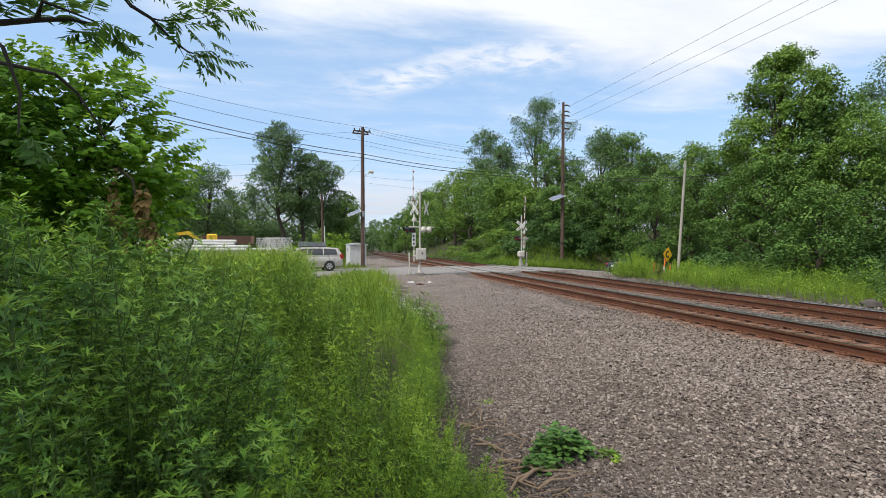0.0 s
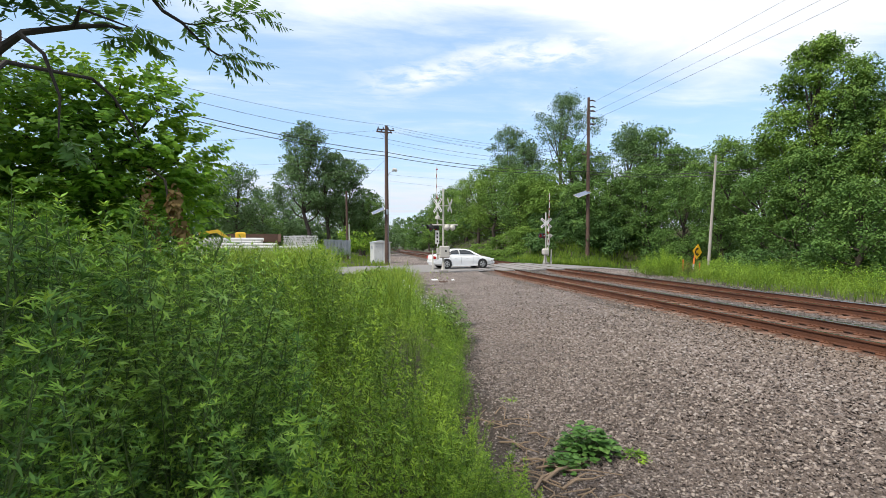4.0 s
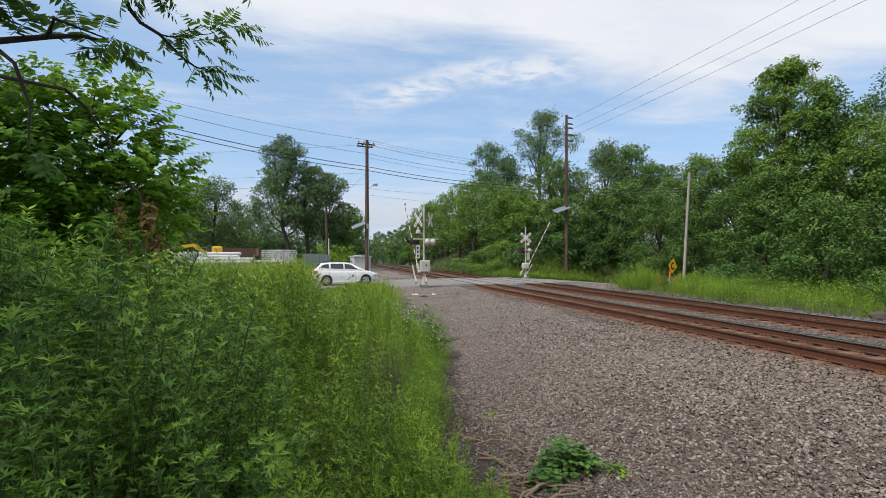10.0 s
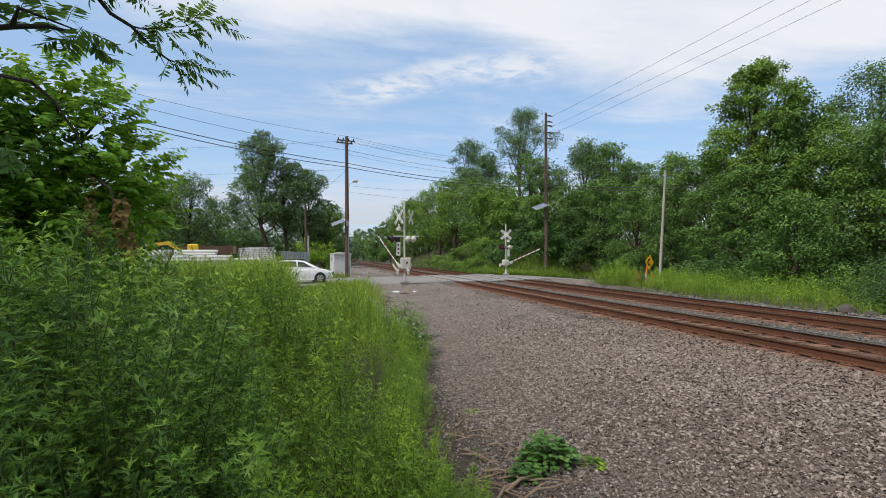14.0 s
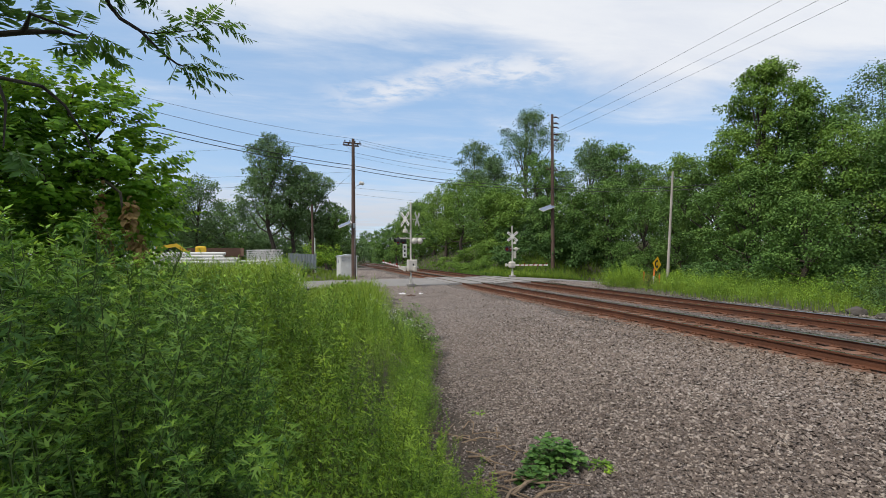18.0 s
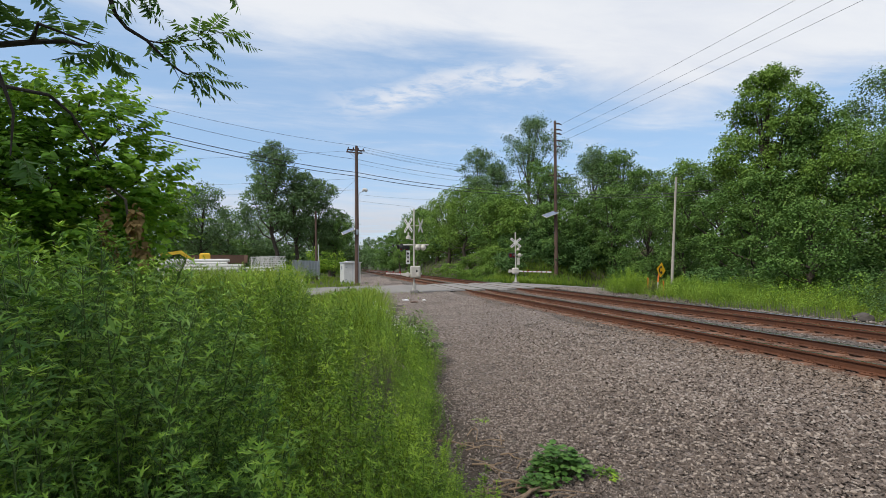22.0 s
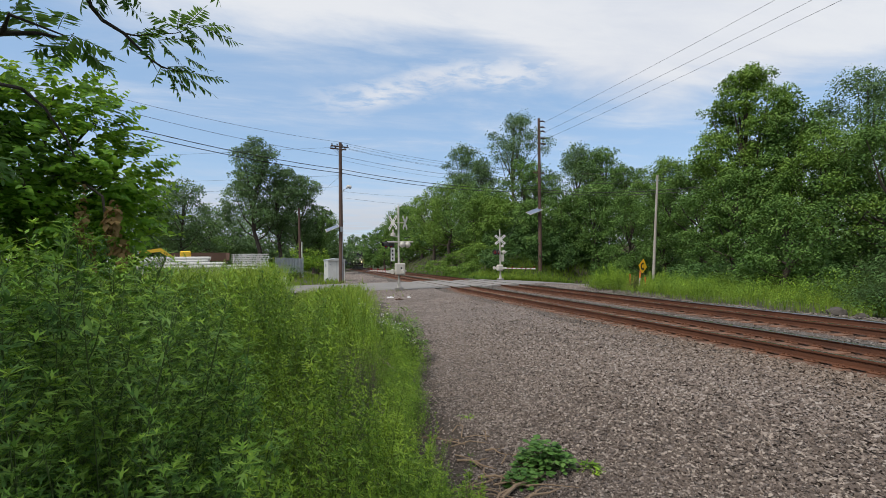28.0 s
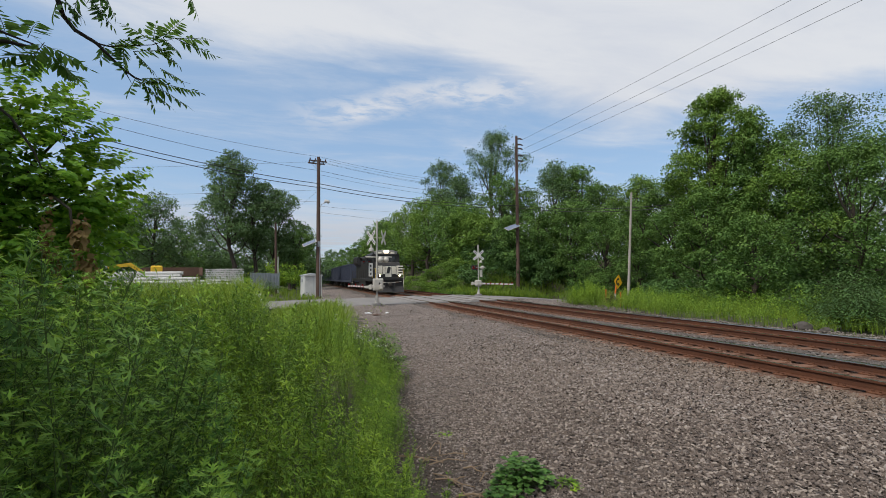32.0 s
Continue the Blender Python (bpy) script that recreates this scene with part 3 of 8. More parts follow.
def rail_profile(cx):
    """A flat-bottomed rail: foot, web, head."""
    return [(cx - 0.076, -0.172), (cx + 0.076, -0.172), (cx + 0.07, -0.158), (cx + 0.012, -0.145), (cx + 0.009, -0.045), (cx + 0.036, -0.035), (cx + 0.037, -0.008),
            (cx + 0.028, 0.0), (cx - 0.028, 0.0), (cx - 0.037, -0.008), (cx - 0.036, -0.035), (cx - 0.009, -0.045), (cx - 0.012, -0.145), (cx - 0.07, -0.158)]


tie_mesh = Geo().box((0, 0, -0.09), (2.6, 0.23, 0.18), chamfer=0.015).mesh("tie", M_TIE)
plate_geo = Geo().box((0, 0, 0.012), (0.36, 0.19, 0.024), chamfer=0.006)
for sx in (-0.12, 0.12):
    plate_geo.box((sx, 0.05, 0.035), (0.03, 0.03, 0.03)).box((sx, -0.05, 0.035), (0.03, 0.03, 0.03))
for sx in (-1, 1):
    plate_geo.box((sx * 0.06, 0.135, -0.015), (0.10, 0.03, 0.06))
plate_mesh = plate_geo.mesh("tie_plate", M_PLATE)


def curved(profile):
    """A rail profile drawn out along the line of the track."""
    g, n = Geo(), len(profile)
    ysn = [-40, 20, 60, 100] + [110 + 10 * k for k in range(40)]
    for y in ysn:
        g.v += [(u + bend(y), y, v) for u, v in profile]
    for j in range(len(ysn) - 1):
        g.f += [(j * n + i, j * n + (i + 1) % n, (j + 1) * n + (i + 1) % n, (j + 1) * n + i) for i in range(n)]
    return g


def make_track(a, b, label):
    cx = (a + b) / 2
    tr = empty("railway_track", pose(cx, 0, 0), label, "railway track", kind="structure")
    for r in (a, b):
        rail = part("rail", curved(rail_profile(r - cx)), M_RAIL, tr)
        part("railhead", curved([(r - cx - 0.033, 0.0015), (r - cx + 0.033, 0.0015), (r - cx + 0.033, 0.004), (r - cx - 0.033, 0.004)]), M_RAILTOP, rail, "rail head polished by wheels")
        if r == b:
            part("gauge_face", curved([(r - cx - 0.0395, -0.024), (r - cx - 0.034, -0.024), (r - cx - 0.031, 0.0005), (r - cx - 0.0365, 0.0005)]), M_RAILTOP, rail, "inner edge of the rail rubbed bright")
    rnd = random.Random(int(a * 10))
    y = 2.0
    far = Geo()
    while y < 240:
        road = road_y(cx) - ROAD_HALF - 0.2 < y < road_y(cx) + ROAD_HALF + 0.2
        if not road and y < 62:
            t = part("tie", tie_mesh, None, tr, m=pose(rnd.uniform(-0.04, 0.04), y, -0.182 + rnd.uniform(-0.006, 0.004), 0, 0, rnd.uniform(-0.8, 0.8)))
            for r in (a, b):
                part("tie_plate", plate_mesh, None, t, m=pose(r - cx, 0, 0))
        elif not road:
            far.box((bend(y), y, -0.27), (2.6, 0.23, 0.18))
        y += 0.52 + rnd.uniform(-0.03, 0.03)
    tagged(part("far_ties", far, M_TIE, tr), kind="stuff")
    return tr


make_track(RAILS[0], RAILS[1], "rusty steel rails on dark wooden ties")
make_track(RAILS[2], RAILS[3], "rusty steel rails on dark wooden ties beside the trees")


def make_panels():
    """Concrete crossing panels between and beside the rails."""
    grp = empty("crossing_surface", pose(0, 0, 0), "worn concrete panels set flush between the rails at the crossing", "crossing panels", kind="structure")
    for x0, x1 in ((7.95, 8.64), (8.85, 10.12), (10.33, 11.1), (11.9, 12.61), (12.82, 14.09), (14.30, 15.05)):
        cx = (x0 + x1) / 2
        ya, yb = road_y(cx) - ROAD_HALF + 0.2, road_y(cx) + ROAD_HALF - 0.2
        k = 4
        for i in range(k):
            a, b = ya + (yb - ya) * i / k, ya + (yb - ya) * (i + 1) / k
            part("panel", Geo().box((cx, (a + b) / 2, -0.06), (x1 - x0, b - a - 0.02, 0.11), chamfer=0.012), M_CONCRETE, grp)


make_panels()

# ---- trees ----
LEAF_V = np.array([(0, 0, 0), (0.34, 0.46, 0.07), (0.04, 1.0, -0.10), (-0.33, 0.50, 0.07)], float)
LEAF_F = np.array([(0, 1, 2, 3)])
TRI_V = np.array([(-0.36, 0.12, 0.03), (0.36, 0.30, 0.03), (0.0, 1.0, -0.10)], float)
TRI_F = np.array([(0, 1, 2)])


def pad_leaves(rng, centres, radii, count, size):
    """Leaves laid in flat, layered pads, faces to the sky, tips outwards and a little down."""
    C, Rr = np.asarray(centres, float), np.asarray(radii, float)
    vol = Rr[:, 0] * Rr[:, 1]
    pick = rng.choice(len(C), count, p=vol / vol.sum())
    d = rng.normal(size=(count, 3))
    d /= np.linalg.norm(d, axis=1)[:, None]
    d[:, 2] = np.where(rng.random(count) < 0.3, np.abs(d[:, 2]), d[:, 2])
    rad = (0.25 + 0.75 * rng.random(count) ** 0.5) * (1 + 0.13 * rng.normal(size=count))
    pos = C[pick] + d * Rr[pick] * rad[:, None]
    along = d * (1, 1, 0.3) + rng.normal(size=(count, 3)) * 0.6 + (0, 0, -0.45)
    normal = d * 0.8 + rng.normal(size=(count, 3)) * 0.38 + (0, 0, 0.62)
    return blade_frames(pos, along, normal, size * rng.uniform(0.6, 1.35, count))


def leaf_places(rng, centres, radii, count, size, droop=0.3, shell=0.55):
    """Leaves spread through ellipsoid lobes, thicker towards their outsides, turned outwards."""
    vol = np.array([r[0] * r[1] + r[1] * r[2] + r[0] * r[2] for r in radii])
    pick = rng.choice(len(centres), count, p=vol / vol.sum())
    d = rng.normal(size=(count, 3))
    d /= np.linalg.norm(d, axis=1)[:, None]
    rad = shell + (1 - shell) * rng.random(count) ** 0.6
    rad = rad * (1 + 0.16 * rng.normal(size=count))
    C, Rr = np.asarray(centres, float)[pick], np.asarray(radii, float)[pick]
    pos = C + d * Rr * rad[:, None]
    yaw = np.arctan2(-d[:, 0], d[:, 1]) + rng.normal(size=count) * 0.9
    tilt = np.clip(np.pi / 2 - np.arcsin(np.clip(d[:, 2], -1, 1)) * 0.6, 0, 2.5) - np.pi / 2 + droop + rng.normal(size=count) * 0.55
    s = size * rng.uniform(0.6, 1.35, count)
    lean = yaw + np.pi / 2
    return frames_of(pos, yaw, tilt, lean, s)


def tree(name, x, y, height, spread, seed, mat, label, crown_base=0.3, leaf=0.3, leaves=6000, lobes=16, trunk=0.25, bark=None, slim=1.0, stem_lean=0.0, shell=0.35, category="tree", z=None, airy=0.0, fine=False):
    """A tapered trunk with limbs to each lobe of a ragged crown."""
    rng = np.random.default_rng(seed)
    z0 = float(land(x, y)) - 0.1 if z is None else z
    root = empty(name, pose(x, y, z0), label, category)
    top = height
    base = height * crown_base
    centres, radii = [], []
    for i in range(lobes):
        u = (i + 0.5) / lobes
        h = base + (top - base) * (0.10 + 0.84 * u)
        w = spread * (0.45 + 0.75 * math.sin(math.pi * min(1, 0.18 + 0.80 * u)) ** 0.8) * (1 - 0.45 * u ** 3)
        a = i * 2.39996 + rng.uniform(-0.5, 0.5)
        r = w * rng.uniform(0.18, 0.86) * (0.3 if i == lobes - 1 else 1)
        lr = spread * rng.uniform(0.28, 0.48)
        centres.append((math.cos(a) * r + stem_lean * h, math.sin(a) * r, min(h, top - lr * 0.7)))
        radii.append((lr, lr, lr * rng.uniform(0.75, 1.05) * slim))
    g = Geo()
    stem = [(stem_lean * k * top * 0.82 / 5 + rng.normal() * 0.02 * height * (k > 0), rng.normal() * 0.02 * height * (k > 0), top * 0.82 * k / 5) for k in range(6)]
    g.tube(stem, [trunk * (1.25 if k == 0 else 1) * (1 - 0.16 * k) for k in range(6)], 9)
    limbs = Geo()
    for c, r in zip(centres, radii):
        hb = max(base * 0.7, c[2] * 0.62)
        k = min(4, int(hb / (top * 0.82) * 5))
        u = hb / (top * 0.82) * 5 - k
        a = Vector(stem[k]).lerp(Vector(stem[k + 1]), min(1, u))
        b = Vector(c)
        mid = a.lerp(b, 0.5) + Vector((0, 0, -0.06 * height * rng.random()))
        limbs.tube([a, mid, b, b + (b - mid) * (0.4 - 0.3 * airy)], [trunk * (0.38 - 0.14 * airy), trunk * (0.26 - 0.1 * airy), trunk * 0.10, trunk * 0.03], 5)
    bark = bark or M_BARK
    g.add(limbs.v, limbs.f)
    part("trunk", g, bark, root, smooth=True)
    # each lobe breaks up into layered sprays of leaves with gaps between them
    sprays, sizes = [], []
    for c, r in zip(centres, radii):
        for _ in range(int(13 + 9 * airy)):
            d = rng.normal(size=3)
            d /= np.linalg.norm(d)
            if rng.random() < 0.3:
                d[2] = abs(d[2])
            s = rng.uniform(0.26, 0.50)
            sprays.append(tuple(np.array(c) + d * np.array(r) * rng.uniform(0.55 - 0.2 * airy, 1.02)))
            sizes.append((r[0] * s * 1.1, r[1] * s * 1.1, r[2] * s * 0.95))
    P = pad_leaves(rng, sprays, sizes, leaves, leaf)
    V, F = scatter(TRI_V, TRI_F, P) if fine else scatter(LEAF_V, LEAF_F, P)
    tagged(part("crown", np_mesh("crown", V, F, mat), None, root), kind="stuff")
    return root


def polar(az, d):
    return d * math.sin(radians(az)), d * math.cos(radians(az))


def top_of(el, d):
    return d * math.tan(radians(el)) + EYE


# az, distance, elevation of top, spread, seed, mat, label words, leaves, leaf size
def wood():
    kinds = {
        "t": (M_TREE, "green broadleaf tree in full summer leaf"),
        "y": (M_TREE_B, "yellow-green leafy tree at the wood's edge"),
        "b": (M_TREE_C, "tall blue-green tree in full leaf"),
        "d": (M_TREE_C, "dark dense tree behind the others"),
    }
    rows = [
        # az, dist, top elevation, spread, kind, leaf size, leaves, base
        (-7.0, 78, 13.9, 5.2, "b", 0.42, 10000, 0.30), (-4.6, 80, 11.2, 4.6, "b", 0.42, 7500, 0.28), (-2.2, 84, 10.0, 4.4, "b", 0.42, 7500, 0.25), (-0.2, 86, 7.0, 4.0, "t", 0.42, 3500, 0.10), (-0.6, 98, 5.2, 4.0, "t", 0.45, 3000, 0.05),
        (-14.2, 95, 8.9, 5.5, "b", 0.45, 5500, 0.15), (-17.0, 92, 7.8, 5.5, "t", 0.45, 4500, 0.1), (-11.8, 110, 6.0, 6.0, "t", 0.5, 4000, 0.05), (-9.2, 125, 5.2, 6.0, "b", 0.5, 3500, 0.05),
        (-20.5, 100, 7.6, 6.0, "t", 0.5, 4000, 0.1), (-24.5, 95, 8.5, 6.0, "b", 0.5, 3500, 0.1), (-29, 95, 9, 6.5, "t", 0.5, 3000, 0.1),
        (3.6, 420, 2.9, 8.0, "b", 0.8, 2500, 0.02), (2.6, 560, 2.4, 10.0, "b", 1.1, 2200, 0.02), (1.0, 640, 2.2, 12.0, "b", 1.2, 2200, 0.02), (3.8, 310, 3.2, 5.0, "b", 0.8, 2500, 0.02), (4.5, 262, 3.3, 4.6, "b", 0.7, 2600, 0.02), (5.3, 225, 3.5, 4.4, "t", 0.65, 2600, 0.02), (6.1, 196, 3.7, 4.0, "t", 0.6, 3000, 0.02), (6.9, 172, 4.1, 4.0, "t", 0.55, 3200, 0.02), (7.7, 152, 4.6, 4.0, "t", 0.5, 3400, 0.02), (8.4, 138, 5.2, 4.0, "y", 0.5, 3200, 0.02), (1.6, 165, 4.2, 2.6, "t", 0.6, 2600, 0.02), (0.8, 205, 4.0, 3.2, "b", 0.7, 2600, 0.02), (0.2, 142, 4.6, 4.2, "t", 0.6, 3000, 0.02), (0.4, 265, 3.6, 4.6, "t", 0.8, 2400, 0.02), (0.1, 360, 3.2, 6.0, "b", 0.9, 2200, 0.02),
        (9.2, 150, 5.8, 5.0, "t", 0.55, 3500, 0.05), (9.8, 132, 6.7, 5.5, "t", 0.55, 4500, 0.05), (10.6, 115, 6.9, 5.5, "t", 0.5, 4500, 0.05), (12.2, 102, 7.8, 5.5, "y", 0.45, 5000, 0.05),
        (13.6, 88, 9.0, 5.2, "y", 0.42, 6000, 0.08), (15.6, 80, 9.6, 5.0, "y", 0.40, 6500, 0.12), (17.2, 92, 13.9, 4.4, "b", 0.36, 6000, 0.52), (19.4, 84, 12.2, 4.8, "b", 0.42, 6000, 0.3),
        (18.6, 70, 8.6, 5.0, "t", 0.36, 7500, 0.2), (21.4, 66, 8.2, 4.4, "y", 0.36, 6500, 0.2), (23.6, 86, 17.3, 5.4, "b", 0.36, 6500, 0.60), (24.6, 78, 12.0, 4.4, "t", 0.40, 5000, 0.3),
        (26.6, 76, 10.6, 4.5, "t", 0.40, 6000, 0.15), (25.4, 62, 7.0, 4.0, "t", 0.34, 7000, 0.02), (29.0, 64, 8.2, 4.2, "t", 0.34, 7500, 0.02), (31.0, 82, 13.2, 5.2, "b", 0.42, 6500, 0.35), (33.6, 80, 12.8, 5.0, "t", 0.42, 6500, 0.3),
        (32.8, 62, 8.6, 4.4, "t", 0.34, 8000, 0.03), (36.4, 76, 10.6, 5.0, "t", 0.40, 6500, 0.2), (36.6, 58, 8.0, 4.2, "t", 0.34, 7500, 0.03), (40.2, 72, 10.9, 5.0, "y", 0.38, 6500, 0.2), (40.0, 54, 8.6, 4.0, "t", 0.33, 8000, 0.03),
        (43.6, 50, 10.4, 3.4, "t", 0.36, 9000, 0.10), (47.9, 46, 19.0, 3.7, "y", 0.35, 23000, 0.10), (51.4, 45, 15.0, 3.8, "t", 0.34, 12000, 0.12), (46.4, 42, 9.0, 3.0, "t", 0.30, 8000, 0.14),
        (54.2, 42, 12.6, 3.8, "y", 0.30, 10000, 0.05), (57.4, 58, 16.4, 5.5, "d", 0.36, 11000, 0.2), (58.6, 40, 12.2, 4.0, "t", 0.30, 9000, 0.05), (63, 42, 14.5, 4.5, "t", 0.32, 7000, 0.05), (68, 45, 15, 5, "t", 0.35, 5000, 0.05), (50.8, 37, 6.2, 2.6, "t", 0.28, 6000, 0.03),
    ]
    for i, (az, d, el, sp, k, leaf, n, base) in enumerate(rows):
        x, y = polar(az, d)
        mat, lab = kinds[k]
        h = top_of(el, d) - float(land(x, y))
        tree("tree", x, y, h, sp, 100 + i, mat, lab, crown_base=base, leaf=leaf * (0.56 if d < 60 else 0.76), leaves=int(n * (2.1 if d < 60 else 1.7)), lobes=30 if n > 20000 else 20 if d < 60 else 15, airy=0.8 if base > 0.4 else 0.35 if k == "b" else 0.1, fine=d > 60, trunk=0.14 + h * 0.012, bark=M_BARK)


wood()


def undergrowth(name, spots, count, leaf, mat, label, seed):
    """Bushes grown together under the trees: ragged lobes of leaves from the ground up."""
    rng = np.random.default_rng(seed)
    C, Rr = [], []
    for x, y, h, w in spots:
        z = float(land(x, y))
        for _ in range(4):
            hh = h * rng.uniform(0.35, 0.8)
            C.append((x + rng.normal() * w * 0.5, y + rng.normal() * w * 0.5, z + hh * rng.uniform(0.5, 0.9)))
            Rr.append((w * rng.uniform(0.5, 0.9), w * rng.uniform(0.5, 0.9), hh * rng.uniform(0.55, 0.8)))
    S, Q = [], []
    for c, r in zip(C, Rr):
        for _ in range(9):
            d = rng.normal(size=3)
            d /= np.linalg.norm(d)
            k = rng.uniform(0.25, 0.5)
            S.append(tuple(np.array(c) + d * np.array(r) * rng.uniform(0.5, 1.0)))
            Q.append((r[0] * k, r[1] * k, r[2] * k * 0.6))
    V, F = scatter(TRI_V, TRI_F, pad_leaves(rng, S, Q, int(count * 1.3), leaf))
    return tagged(new(name, np_mesh(name, V, F, mat)), label, "bushes", kind="stuff")


def make_undergrowth():
    rng = random.Random(12)

    def belt(azs, d, h, w):
        return [(*polar(a + rng.uniform(-0.6, 0.6), d * rng.uniform(0.94, 1.06)), h * rng.uniform(0.75, 1.25), w) for a in azs]
    # the wood's dark foot is painted: these bushes take the shade-darkened leaf colour
    undergrowth("wood_undergrowth", belt([20.5 + 1.3 * k for k in range(20)], 62, 4.2, 2.4), 34000, 0.26, M_SHADED, "bushes and saplings with shade-dark leaf colour filling the wood's edge", 1)
    undergrowth("wood_undergrowth", belt([43 + 1.8 * k for k in range(16)], 41, 3.4, 2.0), 36000, 0.19, M_SHADED, "bushes under the tall trees, shade painted into their leaves", 2)
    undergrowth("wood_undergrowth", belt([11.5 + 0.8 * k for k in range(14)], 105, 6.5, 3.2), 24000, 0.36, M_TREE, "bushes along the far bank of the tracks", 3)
    undergrowth("wood_undergrowth", belt([14.5 + 1.2 * k for k in range(42)], 92, 9.0, 5.0), 24000, 0.5, M_SHADED, "thicket deep in the wood, shade painted into its leaves", 4)
    undergrowth("far_wood", belt([-34 + 1.5 * k for k in range(25)], 118, 12.5, 6.5), 60000, 0.50, M_TREE_C, "line of woods behind the yard", 5)
    undergrowth("far_wood", belt([-1.6, -0.9, -0.3, 0.3, 0.9], 118, 7.0, 1.8) + belt([5.6, 6.2, 6.8, 7.4, 8.0, 8.6, 9.2], 175, 9.0, 3.0) + belt([3.4, 3.9, 4.5, 5.0], 270, 12.0, 4.0), 30000, 0.42, M_TREE, "trees and bushes beside the far tracks", 6)
    undergrowth("far_wood", belt([-90 + 3.0 * k for k in range(70) if k not in (30,)], 420, 18.0, 14.0), 20000, 2.0, M_TREE_C, "distant woods along the horizon", 7)
    undergrowth("far_wood", belt([120 + 5.0 * k for k in range(30)], 60, 10.0, 5.0), 10000, 0.8, M_TREE, "woods behind the gravel strip", 8)
    # shade painted into the leaf colour here too
    undergrowth("bank_bushes", [(24.5, 57.5, 2.2, 1.7), (26.2, 56.5, 2.4, 1.8), (25.6, 59.5, 2.4, 1.8), (27.6, 58.0, 2.8, 2.0), (23.4, 59.6, 1.5, 1.4), (29.0, 56.5, 2.6, 1.9), (22.4, 55.2, 1.7, 1.3), (23.8, 54.4, 2.2, 1.4), (25.4, 54.0, 2.4, 1.5), (27.0, 53.6, 2.6, 1.5), (28.8, 53.6, 2.6, 1.6), (30.6, 53.4, 2.8, 1.7)], 17000, 0.17, M_SHADED, "bushes at the top of the bank with shade-dark leaf colour", 14)
    undergrowth("yard_bushes", [(-5.6, 70, 4.0, 1.8), (-3.6, 71, 4.5, 1.8), (-7.6, 72, 3.0, 1.6), (-1.0, 72, 5.5, 2.0), (0.6, 74, 5.0, 1.8)], 9000, 0.2, M_MUG_Y, "sunlit yellow-green saplings behind the fence panel", 11)
    undergrowth("bank_bushes", [(x, y, h, w) for x, y, h, w in ((18.6, 70, 1.5, 1.6), (20.2, 68, 1.8, 1.8), (21.6, 66, 2.0, 2.0), (19.6, 74, 1.6, 1.8), (18.0, 77, 1.4, 1.5), (22.6, 63, 2.0, 2.0), (21.5, 59.5, 1.6, 1.6), (23.2, 57, 2.0, 1.8), (19.3, 58.5, 1.3, 1.5), (20.6, 62.0, 1.5, 1.7), (22.8, 60.5, 1.8, 1.8), (24.4, 58.5, 1.8, 1.6), (18.4, 62.5, 1.1, 1.4), (18.2, 66.5, 1.2, 1.4), (24.0, 62.5, 2.0, 1.8))], 30000, 0.15, M_TREE_B, "bright green bushes and vines over the bank", 9)


make_undergrowth()

# ---- weeds beside the gravel ----
def lobed_leaf(n_lobes, length, width, curl):
    """A deeply cut leaf: pointed lobes in pairs along a rib, as quads."""
    V, F = [], []

    def blade(a, d, w, z0, z1):
        a, d = np.array(a, float), np.array(d, float)
        s = np.array([-d[1], d[0]]) / np.linalg.norm(d) * w
        o = len(V)
        mid = a + d * 0.45
        V.extend([(*a, z0), (*(mid + s), z0 + (z1 - z0) * 0.4 + 0.01 * length), (*(a + d), z1), (*(mid - s), z0 + (z1 - z0) * 0.4 + 0.01 * length)])
        F.append((o, o + 1, o + 2, o + 3))
    blade((0, 0), (0, length), width * 0.17, 0, -curl)
    for i in range(n_lobes):
        u = (i + 1) / (n_lobes + 1)
        l = width * (0.95 - 0.5 * abs(u - 0.45))
        for s in (-1, 1):
            blade((0, length * u * 0.85), (s * l * 0.70, l * 0.80), width * 0.11, -curl * u, -curl * (u + 0.25))
    return np.array(V), np.array(F)


